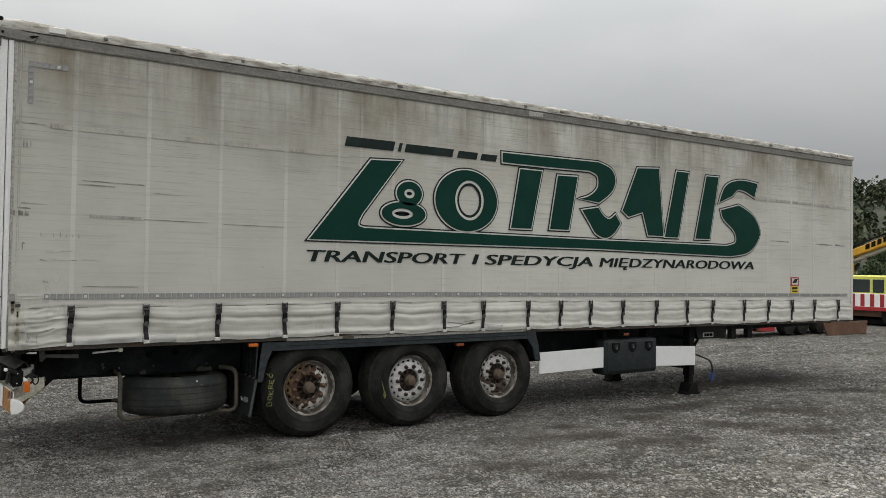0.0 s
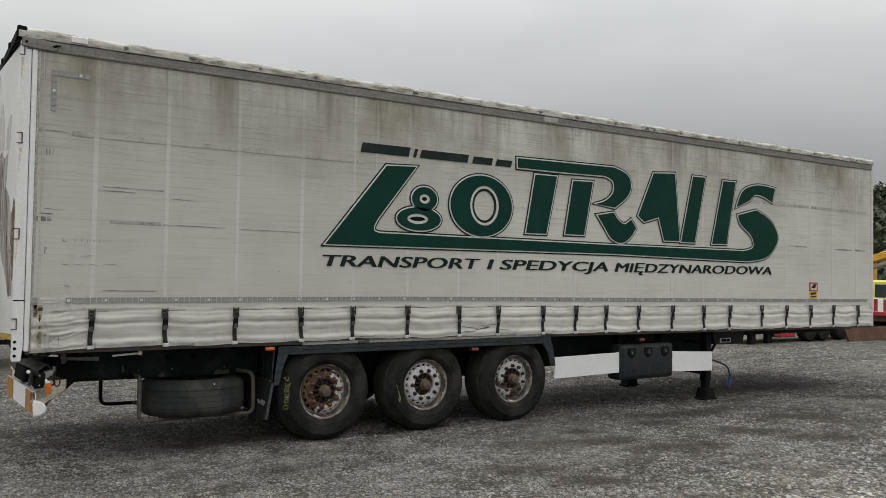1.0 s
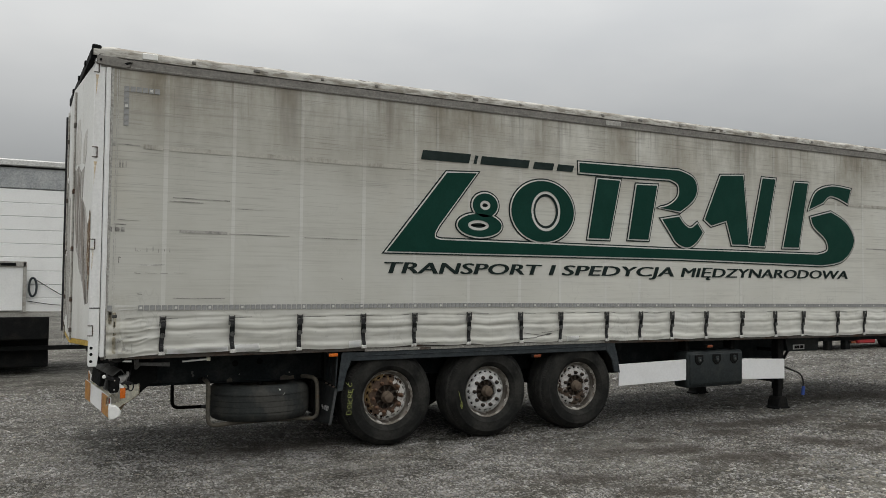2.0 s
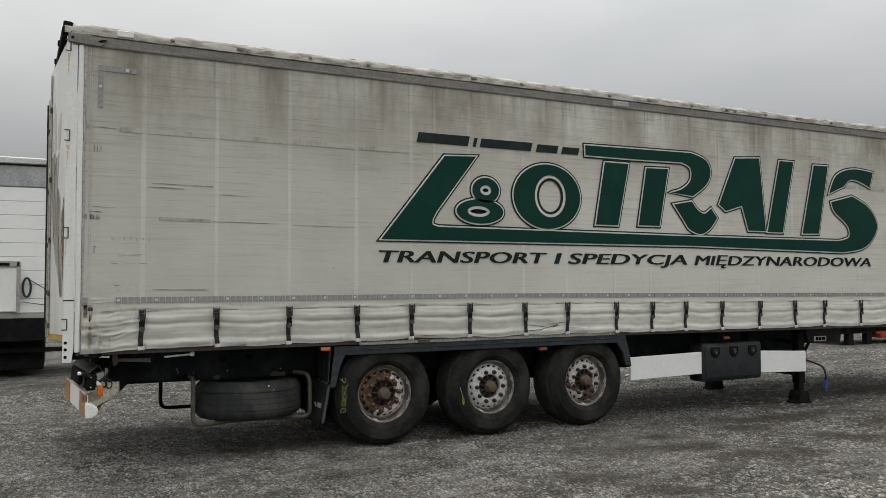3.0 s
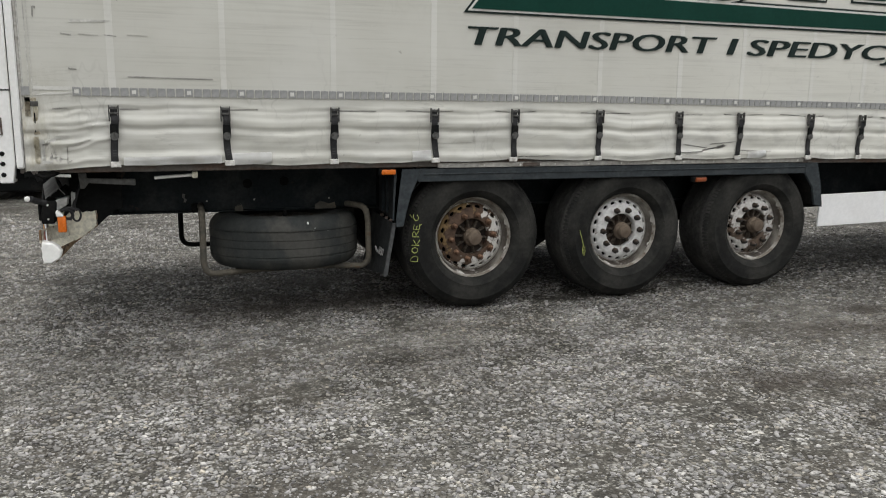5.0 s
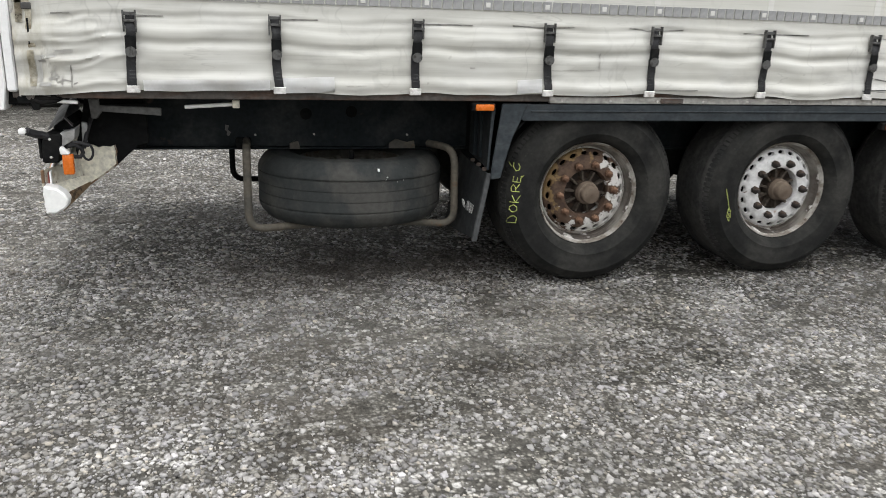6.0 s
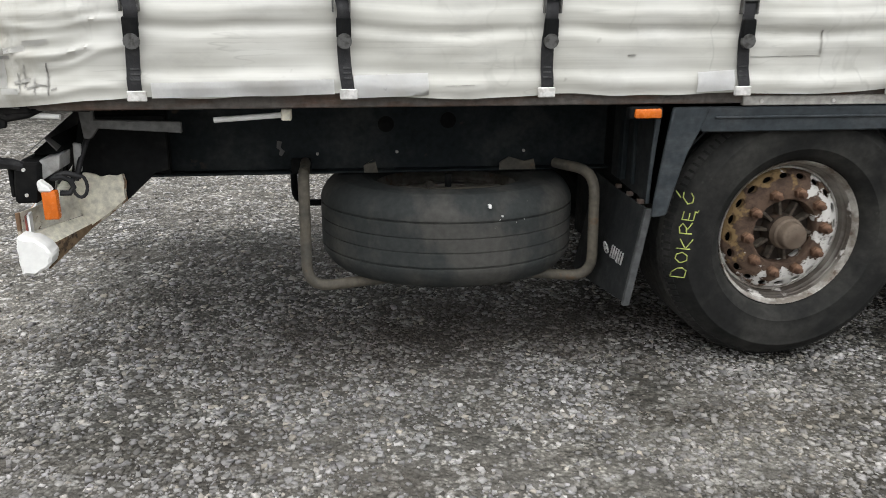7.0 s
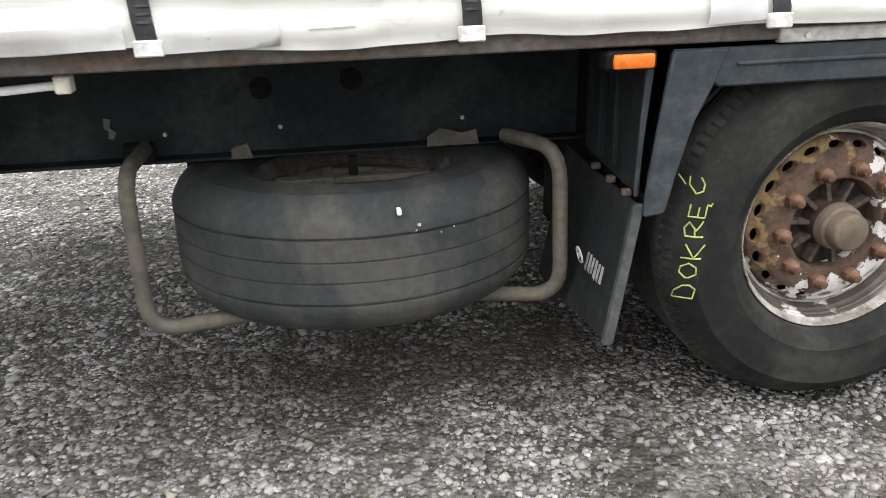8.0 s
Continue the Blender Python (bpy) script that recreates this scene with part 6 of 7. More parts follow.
def chalk(strokes, cx, cz, hub_x, hub_z, width=0.0048, name="chalk_writing", label="", mat=None):
    """Chalk strokes laid on the tyre's side; strokes are in metres round (cx, cz)."""
    bm = bmesh.new()
    for line in strokes:
        pts = []
        for (ax, az), (bx, bz) in zip(line, line[1:]):
            for k in range(4):
                t = k / 4
                pts.append((ax + (bx - ax) * t, az + (bz - az) * t))
        pts.append(line[-1])
        path = []
        for px, pz in pts:
            x, z = cx + px, cz + pz
            r = math.hypot(x - hub_x, z - hub_z)
            path.append((x, 0.064 + tyre_side(min(max(r, 0.293), 0.534)) - 0.0015, z))
        sweep(path, width / 2, 6, bm)
    ob = new(name, bpy.data.meshes.new(name))
    bm.to_mesh(ob.data)
    bm.free()
    ob.data.materials.append(mat or M_CHALK)
    ob.parent = first
    ob.matrix_parent_inverse = first.matrix_basis.inverted()
    if label:
        ob["label"] = label
    return ob


def upright(strokes, z, h=0.046, w=0.052, lean=0.0):
    """A letter drawn in a unit cell (along, across), turned to read upwards."""
    return [[(-(b - 0.5) * w + lean * a, z + a * h) for a, b in line] for line in strokes]


D = [[(0.1, 0.0), (0.0, 1.0), (0.45, 1.0), (0.9, 0.75), (1.0, 0.4), (0.75, 0.05), (0.1, 0.0)]]
O = [[(0.1, 0.4), (0.35, 0.05), (0.75, 0.05), (0.95, 0.45), (0.75, 0.9), (0.35, 0.95), (0.1, 0.6), (0.1, 0.4)]]
K = [[(0.1, 0.0), (0.05, 1.0)], [(0.95, 1.0), (0.12, 0.45), (1.0, 0.0)]]
R = [[(0.1, 0.0), (0.1, 1.0), (0.6, 1.05), (0.9, 0.8), (0.55, 0.5), (0.1, 0.5)], [(0.4, 0.5), (1.0, 0.0)]]
E_ = [[(0.9, 1.0), (0.1, 1.0), (0.1, 0.0), (0.95, 0.0), (0.9, -0.25), (1.1, -0.3)], [(0.1, 0.5), (0.75, 0.5)]]
C_ = [[(0.9, 0.75), (0.5, 0.9), (0.1, 0.6), (0.2, 0.15), (0.6, 0.0), (0.95, 0.15)], [(0.5, 1.1), (0.9, 1.35)]]
word = []
for i, (letter, step) in enumerate(((D, 0.0), (O, 0.054), (K, 0.106), (R, 0.158), (E_, 0.205), (C_, 0.258))):
    word += upright(letter, step * 1.15, (0.046, 0.049, 0.043, 0.047, 0.040, 0.050)[i], (0.041, 0.038, 0.044, 0.040, 0.036, 0.034)[i], (0.004, -0.005, 0.006, -0.003, 0.005, -0.006)[i])
word = [[(x + 0.045 * z + 0.0022 * noise.noise(Vector((z * 70, x * 60, 3.0))), z + 0.0025 * noise.noise(Vector((x * 80, z * 60, 8.0)))) for x, z in line] for line in word]
chalk(word, 2.604, 0.352, AXLES[0], HUB_Z[0], label="yellow-green chalk word DOKR\u0118\u0106")
chalk([[(0.0, 0.10), (0.02, 0.04), (0.045, -0.04)], [(0.035, -0.02), (0.03, -0.07), (0.045, -0.10)], [(0.05, -0.03), (0.055, -0.08)], [(0.04, -0.05), (0.05, -0.10)]], 3.935, 0.43, AXLES[1], HUB_Z[1], 0.0045, "chalk_mark", "yellow-green chalk mark")

# ---- fenders ----
def build_fender():
    bm = prism([(2.50, 1.028), (6.20, 1.028), (6.20, 0.935), (2.62, 0.935)], "y", 0.010, 0.031, 0.005)
    fender = part("fender", bm, M_FENDER, trailer, "slate-grey steel fender over three wheels")
    part("fender_top", prism([(2.66, 0.936), (6.06, 0.936), (6.06, 0.955), (2.66, 0.955)], "y", 0.046, 0.50, 0.003), M_UNDER, fender)
    part("fender_lip", prism([(2.66, 0.985), (6.06, 0.985), (6.06, 0.995), (2.66, 0.995)], "y", 0.002, 0.010, 0.003), M_FENDER, fender)
    for pts in ([(2.498, 1.027), (2.64, 1.027), (2.606, 0.936), (2.568, 0.855), (2.530, 0.72), (2.512, 0.635), (2.506, 0.622), (2.452, 0.616), (2.456, 0.68), (2.477, 0.857)],
                [(6.06, 1.025), (6.19, 1.025), (6.24, 0.87), (6.285, 0.64), (6.19, 0.66), (6.15, 0.82), (6.06, 0.936)]):
        part("fender_end", prism(pts, "y", 0.006, 0.028, 0.006), M_FENDER, fender, "slanted slate-grey fender end")
    for pts in ([(2.66, 0.95), (2.572, 0.86), (2.51, 0.64)], [(6.06, 0.95), (6.16, 0.82), (6.21, 0.66)]):
        prev, bm = None, bmesh.new()
        for x, z in pts:
            ring = [bm.verts.new((x, 0.03, z)), bm.verts.new((x, 0.48, z)), bm.verts.new((x - 0.012, 0.48, z)), bm.verts.new((x - 0.012, 0.03, z))]
            if prev:
                for k in range(4):
                    bm.faces.new((prev[k], prev[(k + 1) % 4], ring[(k + 1) % 4], ring[k]))
            prev = ring
        bmesh.ops.recalc_face_normals(bm, faces=bm.faces[:])
        part("splash_guard", bm, M_UNDER, fender)
    rail = part("fender_rail", box(2.76, 6.03, 0.004, 0.026, 1.032, 1.068, 0.003), M_ALU, trailer, "pale weathered aluminium strip with bolts")
    for k in range(12):
        x = 2.83 + 0.285 * k
        part("bolt", rod((x, -0.002, 1.048), (x, 0.006, 1.048), 0.007, 6), M_HOOK, rail)
    part("rail_joint", box(3.42, 3.56, -0.002, 0.03, 1.036, 1.062, 0.003), M_RAIL, rail, "dark joint in the strip")


build_fender()

def leaning_flap(y, z, out=0.0):
    """A place on the mudflap, which hangs at a slant."""
    t = max(0.0, (0.645 - z) / 0.36)
    return (2.447 - 0.074 * t - out, y, z)


bm = bmesh.new()
grid = []
for i in range(9):
    k = i / 8
    low, high = 0.285 - 0.055 * min(1.0, k * 1.2), 0.645 + 0.02 * k
    y0, y1 = 0.002 + 0.60 * k, 0.036 + 0.57 * k
    grid.append([bm.verts.new(leaning_flap(y0 + (y1 - y0) * j / 6 + 0.0, low + (high - low) * j / 6, 0.006 * math.sin(3.1 * k))) for j in range(7)])
for a, b in zip(grid, grid[1:]):
    for j in range(6):
        bm.faces.new((a[j], a[j + 1], b[j + 1], b[j]))
bmesh.ops.recalc_face_normals(bm, faces=bm.faces[:])
bmesh.ops.solidify(bm, geom=bm.faces[:], thickness=0.012)
flap = part("mudflap", bm, M_FLAP, trailer, "black rubber mudflap with a pale worn maker's mark")
bm = bmesh.new()
prev = None
for j in range(7):
    k = j / 6
    x, y, z = leaning_flap(0.0 + 0.034 * k, 0.272 + 0.373 * k)
    ring = [bm.verts.new((x + dx, y + dy, z)) for dx, dy in ((-0.014, -0.010), (0.014, -0.010), (0.014, 0.012), (-0.014, 0.012))]
    if prev:
        for q in range(4):
            bm.faces.new((prev[q], prev[(q + 1) % 4], ring[(q + 1) % 4], ring[q]))
    else:
        bm.faces.new(ring[::-1])
    prev = ring
bm.faces.new(prev)
bmesh.ops.recalc_face_normals(bm, faces=bm.faces[:])
bmesh.ops.bevel(bm, geom=bm.edges[:], offset=0.003, segments=1, affect="EDGES", profile=0.5)
part("flap_edge", bm, M_FLAPEDGE, flap, "grey worn flap edge")
bm = bmesh.new()
for k in range(6):
    y = 0.085 + 0.023 * k
    q = [leaning_flap(y + 0.004 * (k % 2), 0.405 - 0.004 * (k % 3), 0.022), leaning_flap(y + 0.019, 0.403, 0.022), leaning_flap(y + 0.019, 0.452 - 0.003 * (k % 2), 0.022), leaning_flap(y + 0.003, 0.454, 0.022)]
    bm.faces.new([bm.verts.new(v) for v in q])
bmesh.ops.solidify(bm, geom=bm.faces[:], thickness=0.0025)
part("flap_mark", bm, M_FLAPMARK, flap, "pale worn plain bars", smooth=False)
part("flap_mark", lathe([(0.018, 0), (0.026, 0), (0.026, 0.004), (0.018, 0.004)], 20), M_FLAPMARK, flap, "pale worn ring").matrix_basis = Matrix.Translation((2.3765, 0.262, 0.425)) @ Matrix.Rotation(radians(-12), 4, "Y") @ Matrix.Rotation(math.pi / 2, 4, "Z")
part("flap_mark", lathe([(0.002, 0), (0.007, 0), (0.007, 0.004), (0.002, 0.004)], 12), M_FLAPMARK, flap).matrix_basis = Matrix.Translation((2.3765, 0.262, 0.425)) @ Matrix.Rotation(radians(-12), 4, "Y") @ Matrix.Rotation(math.pi / 2, 4, "Z")
# plate over the flap, with a folded outer edge, a pressed rib and rusty clamps
plate_ = part("flap_plate", prism([(0.062, 0.66), (0.47, 0.69), (0.47, 1.0), (0.072, 1.0)], "x", 2.452, 2.460), M_FLAP, trailer, "black steel plate above the mudflap", smooth=False)
# Added panel keeps the shaded gap between spare wheel and mudflap black.
part("gap_shade_panel", box(2.470, 2.478, 0.30, 0.98, 0.30, 1.0, 0.002), M_UNDER, plate_, "black panel added to darken the gap beside the mudflap")
part("plate_fold", prism([(2.452, 1.0), (2.474, 1.0), (2.458, 0.80), (2.452, 0.66), (2.440, 0.66), (2.444, 0.80)], "y", 0.048, 0.060, 0.003), M_FENDER, plate_, "slate-grey folded edge")
part("plate_rib", prism([(0.200, 0.70), (0.222, 0.70), (0.232, 0.99), (0.210, 0.99)], "x", 2.438, 2.453, 0.003), M_STEEL_DARK, plate_, "pressed rib")
part("plate_rib", prism([(0.300, 0.70), (0.345, 0.70), (0.345, 0.99), (0.300, 0.99)], "x", 2.430, 2.453, 0.003), M_STEEL_DARK, plate_, "upright rib")
for y in (0.10, 0.215, 0.34):
    part("clamp", box(2.428, 2.452, y - 0.011, y + 0.011, 0.646 + 0.03 * y, 0.664 + 0.03 * y, 0.003), M_RAIL, plate_, "rusty clamp")


def side_marker(x, z, y=-0.002, lens=M_AMBER_SHADED):
    lamp = part("side_marker", box(x - 0.062, x + 0.062, y - 0.004, y + 0.05, z - 0.022, z + 0.022, 0.006), M_UNDER, trailer, "amber side marker lamp in a dark holder")
    part("lens", box(x - 0.048, x + 0.052, y - 0.018, y - 0.002, z - 0.017, z + 0.017, 0.006, seg=2), lens, lamp, "orange lens")


side_marker(2.392, 1.010, lens=M_AMBER)
side_marker(4.99, 0.905)
side_marker(7.86, 0.93, 0.02)
side_marker(10.9, 0.90, 0.02)

# ---- spare wheel in its cradle ----
spare = tagged(new("spare_wheel", shared("spare_tyre", lambda: tyre_mesh(0.345, 0.4), M_SPARE, M_SPARE)), "dust-grey spare truck tyre lying flat in a tube cradle", "wheel")
spare.matrix_basis = pose(1.752, 0.575, 0.676) @ Matrix.Rotation(radians(-92), 4, "X")
for nm, me in (("rim", shared("spare_rim", rim_mesh, M_SPARERIM)), ("rim_flange", shared("spare_flange", flange_mesh, M_SPARERIM)), ("wheel_disc", shared("spare_disc", disc_mesh, M_SPARERIM))):
    ob = new(nm, me)
    ob.parent = spare

cradle = part("spare_cradle", sweep(rounded([(1.160, 0.56, 0.748), (1.158, 0.275, 0.745), (1.156, 0.268, 0.302), (1.50, 0.315, 0.314), (2.06, 0.315, 0.312), (2.320, 0.262, 0.300), (2.312, 0.275, 0.742), (2.20, 0.47, 0.742)], 0.095), 0.022, 12), M_TUBE, trailer, "mud-dusted steel tube cradle")
part("cradle_hanger", box(1.10, 1.185, 0.545, 0.575, 0.70, 0.765, 0.006), M_UNDER, cradle, "black hanger lug")
part("cradle_back_tube", sweep(rounded([(1.045, 1.94, 0.74), (1.045, 1.94, 0.235), (2.30, 1.94, 0.225), (2.30, 1.94, 0.74)], 0.09), 0.021, 10), M_UNDER, cradle, "black bent tube")
for x in (1.40, 2.08):
    part("cradle_bar", sweep([(x, 0.315, 0.314), (x, 0.5, 0.322), (x, 1.15, 0.325), (x, 1.94, 0.23)], 0.018, 10), M_UNDER, cradle)
part("cradle_tie", rod((1.75, 0.50, 0.33), (1.75, 0.50, 0.70), 0.014), M_UNDER, cradle)
bm = box(1.52, 1.98, 0.47, 0.52, 0.625, 0.645, 0.004)
box(1.66, 1.69, 0.42, 0.55, 0.63, 0.66, 0.004, bm)
part("cradle_clamp", bm, M_TUBE, cradle, "rusty clamp plate")
fleck_rng = random.Random(12)
for k in range(16):
    x, z, half = fleck_rng.uniform(1.86, 2.16), fleck_rng.uniform(0.46, 0.63), fleck_rng.uniform(0.0018, 0.0036)
    y = 0.575 - math.sqrt(0.535 ** 2 - (x - 1.752) ** 2)
    part("paint_fleck", box(x - half, x + half * 1.4, y - 0.0015, y + 0.012, z - half, z + half, 0), M_FLAPMARK, spare, smooth=False).matrix_parent_inverse = spare.matrix_basis.inverted()
for x, z in ((1.84, 0.668),):
    part("paint_fleck", box(x - 0.006, x + 0.005, 0.044, 0.07, z - 0.008, z + 0.006, 0.002), M_WHITECAP, spare).matrix_parent_inverse = spare.matrix_basis.inverted()

# ---- rear bumper and lamps ----
def leaning(bm, shift=0.0):
    """The near half of the rear end has swung out of square; the far half stands straight."""
    for v in bm.verts:
        k = min(max(0.0, v.co.y - 0.1), 1.16)
        if v.co.y < 1.255:
            v.co.x += shift - 0.139 * k
            v.co.z += 0.035 * k
        else:
            v.co.x -= 0.03
    return bm


bar = part("rear_bumper", leaning(prism([(0.187, 0.555), (0.25, 0.565), (0.262, 0.60), (0.25, 0.655), (0.187, 0.655)], "y", 0.325, 1.24, 0.006), 0.046), M_CREAM, trailer, "cream steel underride bar with peeling rusty paint")
part("bumper_half", leaning(prism([(0.187, 0.555), (0.25, 0.565), (0.262, 0.60), (0.25, 0.655), (0.187, 0.655)], "y", 1.285, WIDTH - 0.325, 0.006)), M_CREAM, bar, "far half of the underride bar")
for y0, y1, stripes in ((0.09, 1.24, ((0.09, 0.125, M_REDSTRIPE), (0.125, 0.40, M_ORANGESTRIPE), (0.40, 0.44, M_REDSTRIPE), (1.0, 1.24, M_ORANGESTRIPE))), (1.28, 2.40, ((2.08, 2.36, M_ORANGESTRIPE),))):
    part("bumper_board", leaning(prism([(y0, 0.475), (y1, 0.475), (y1, 0.675), (y0, 0.675)], "x", 0.173, 0.181), 0.046), M_PANEL, bar, "grey-white reflective board", smooth=False)
    for a0, a1, m_ in stripes:
        part("bumper_stripe", leaning(prism([(a0, 0.479), (a1, 0.479), (a1, 0.671), (a0, 0.671)], "x", 0.165, 0.170), 0.046), m_, bar, "orange-red reflective stripe", smooth=False)
capo = bmesh.new()
ring = [(0.203, 0.624), (0.228, 0.612), (0.262, 0.609), (0.276, 0.594), (0.295, 0.582), (0.300, 0.566), (0.313, 0.551), (0.303, 0.534), (0.304, 0.520), (0.289, 0.504), (0.268, 0.494), (0.250, 0.480), (0.222, 0.484), (0.203, 0.479), (0.206, 0.505), (0.198, 0.522), (0.203, 0.550), (0.197, 0.572), (0.202, 0.60)]
prism(ring, "y", 0.01, 0.10, 0.008, capo)
part("bumper_cap", capo, M_WHITECAP, bar, "cracked white plastic bumper end cap")


def sheet(rows, t=0.005):
    """A bent plate: rows of points joined side by side, given a thickness."""
    bm = bmesh.new()
    vs = [[bm.verts.new(q) for q in row] for row in rows]
    for u, v in zip(vs, vs[1:]):
        for k in range(len(u) - 1):
            bm.faces.new((u[k], u[k + 1], v[k + 1], v[k]))
    bmesh.ops.recalc_face_normals(bm, faces=bm.faces[:])
    bmesh.ops.solidify(bm, geom=bm.faces[:], thickness=t)
    return bm


def between(p, q, n=5):
    return [tuple(p[i] + (q[i] - p[i]) * k / n for i in range(3)) for k in range(n + 1)]


# the bar's open end: back wall, sloping floor and a rusted lip, running in to the bracket
part("bumper_back", sheet([between((0.195, 0.10, 0.683), (0.320, 0.315, 0.703)), between((0.200, 0.10, 0.604), (0.332, 0.315, 0.612))]), M_CREAM_RUST, bar, "cream back wall with rust blisters")
part("bumper_floor", sheet([between((0.203, 0.101, 0.603), (0.335, 0.315, 0.611)), between((0.277, 0.10, 0.562), (0.359, 0.315, 0.576))]), M_CREAM, bar, "cream sloping floor of the bar")
part("bumper_lip", sheet([between((0.279, 0.10, 0.562), (0.362, 0.315, 0.577)), between((0.280, 0.10, 0.52), (0.362, 0.315, 0.568)), between((0.266, 0.10, 0.473), (0.358, 0.315, 0.557))]), M_RUSTCREAM, bar, "flaking rusty lower lip")
part("bumper_end_edge", prism([(0.180, 0.60), (0.192, 0.60), (0.196, 0.684), (0.180, 0.682)], "y", 0.092, 0.104, 0.002), M_RUSTEDGE, bar, "rusty end edge")
for mirror in (0, 1):
    y0, y1 = (0.318, 0.330) if not mirror else (WIDTH - 0.330, WIDTH - 0.318)
    plate = [(0.352, 0.562), (0.425, 0.612), (0.497, 0.668), (0.494, 0.70), (0.500, 0.735), (0.492, 0.767), (0.470, 0.758), (0.440, 0.762), (0.413, 0.755), (0.39, 0.768), (0.355, 0.775), (0.318, 0.74), (0.305, 0.69), (0.332, 0.612)]
    part("bumper_bracket", prism(plate, "y", y0, y1, 0.003), M_CREAM, bar, "cream bracket plate with ragged rusty edge")
    y2, y3 = (0.332, 0.350) if not mirror else (WIDTH - 0.350, WIDTH - 0.332)
    part("bumper_bracket", prism([(0.345, 0.552), (0.42, 0.603), (0.505, 0.668), (0.607, 0.762), (0.66, 0.775), (0.66, 0.98), (0.36, 0.98), (0.30, 0.74)], "y", y2, y3, 0.003), M_UNDER, bar, "black bracket plate")
part("rust_edge", sweep([(0.353, 0.316, 0.560), (0.425, 0.316, 0.610), (0.498, 0.316, 0.667), (0.495, 0.316, 0.70), (0.501, 0.316, 0.735), (0.494, 0.316, 0.767)], 0.0045, 6), M_RUSTEDGE, bar, "flaking rusty plate edge")

hood = part("lamp_hood", leaning(sheet([between((0.230, 0.10, 0.876), (0.230, 1.0, 0.850)), between((0.310, 0.10, 0.940), (0.310, 1.0, 0.914)), between((0.345, 0.10, 0.896), (0.345, 1.0, 0.870))], 0.003)), M_DULL, trailer, "bent dull grey sheet hood over the tail lamps")
# The hood's inner shade is a solid black block.
part("hood_shade_block", prism([(0.250, 0.882), (0.310, 0.930), (0.335, 0.893), (0.335, 0.875), (0.25, 0.87)], "y", 0.16, 0.49), M_UNDER, hood, "black block standing in for shade inside the hood", smooth=False)
part("lamp_side_plate", prism([(0.287, 0.796), (0.351, 0.834), (0.358, 0.884), (0.288, 0.867)], "y", 0.082, 0.20, 0.003), M_SILVER, trailer, "light grey lamp box side")
part("lamp_side_plate", prism([(0.362, 0.80), (0.385, 0.80), (0.392, 0.90), (0.366, 0.905)], "y", 0.20, 0.215, 0.003), M_SILVER, trailer, "grey upright strap")
tail = part("tail_lamp", prism([(0.205, 0.725), (0.282, 0.726), (0.292, 0.80), (0.297, 0.863), (0.219, 0.866), (0.208, 0.80)], "y", 0.050, 0.22, 0.008), M_UNDER, trailer, "black tail lamp housing")
# Tail lens in the same near-black as the housing.
part("tail_lens", box(0.192, 0.206, 0.06, 0.21, 0.745, 0.85, 0.004), M_UNDER, tail, "near-black tail lens")
for x, z in ((0.248, 0.842), (0.246, 0.755)):
    part("screw", rod((x, 0.044, z), (x, 0.052, z), 0.006, 8), M_HOOK, tail)
part("marker_arm", sweep([(0.245, 0.07, 0.845), (0.215, 0.05, 0.862), (0.19, 0.02, 0.872), (0.165, -0.01, 0.89)], 0.019, 10), M_BLACK, tail, "black rubber marker arm")
part("marker_lens", box(0.135, 0.165, -0.04, 0.0, 0.875, 0.905, 0.008), M_WHITECAP, tail, "small white end marker")
part("tail_lamp", leaning(prism([(0.210, 0.705), (0.287, 0.706), (0.302, 0.843), (0.224, 0.846)], "y", 0.56, 0.95, 0.008)), M_UNDER, trailer, "black tail lamp housing")
part("lamp_stay", prism([(0.22, 0.69), (0.25, 0.69), (0.30, 0.90), (0.27, 0.90)], "y", 0.30, 0.31, 0.002), M_SILVER, trailer, "light grey lamp stay")
part("lamp_stay", leaning(prism([(0.24, 0.69), (0.27, 0.69), (0.30, 0.86), (0.27, 0.86)], "y", 0.46, 0.52, 0.002)), M_HOOD, trailer, "dark lamp stay")
am = part("amber_marker", box(0.298, 0.346, 0.025, 0.06, 0.672, 0.771, 0.006, seg=2), M_AMBER, trailer, "bright orange rectangular side lamp")
part("lamp_cap", prism([(0.292, 0.769), (0.335, 0.769), (0.325, 0.79), (0.308, 0.80), (0.302, 0.812), (0.290, 0.806)], "y", 0.02, 0.058, 0.006), M_WHITECAP, am, "white lamp cap")
loop = [(0.399 + 0.024 * math.cos(a * math.pi / 8), 0.115, 0.768 + 0.040 * math.sin(a * math.pi / 8)) for a in range(-11, 4)]
part("cable_loop", sweep(loop, 0.006, 8), M_BLACK, trailer, "black cable loop")
for pts in ([(0.312, 0.10, 0.796), (0.335, 0.10, 0.814), (0.365, 0.105, 0.816), (0.392, 0.112, 0.806), (0.408, 0.115, 0.80)],
            [(0.318, 0.095, 0.80), (0.345, 0.10, 0.806), (0.37, 0.11, 0.79), (0.378, 0.115, 0.765), (0.365, 0.11, 0.745), (0.335, 0.10, 0.748)],
            [(0.375, 0.16, 0.78), (0.385, 0.20, 0.84), (0.40, 0.24, 0.90), (0.42, 0.29, 0.95)]):
    part("cable", sweep(pts, 0.010, 8), M_BLACK, trailer, "black lamp cable")

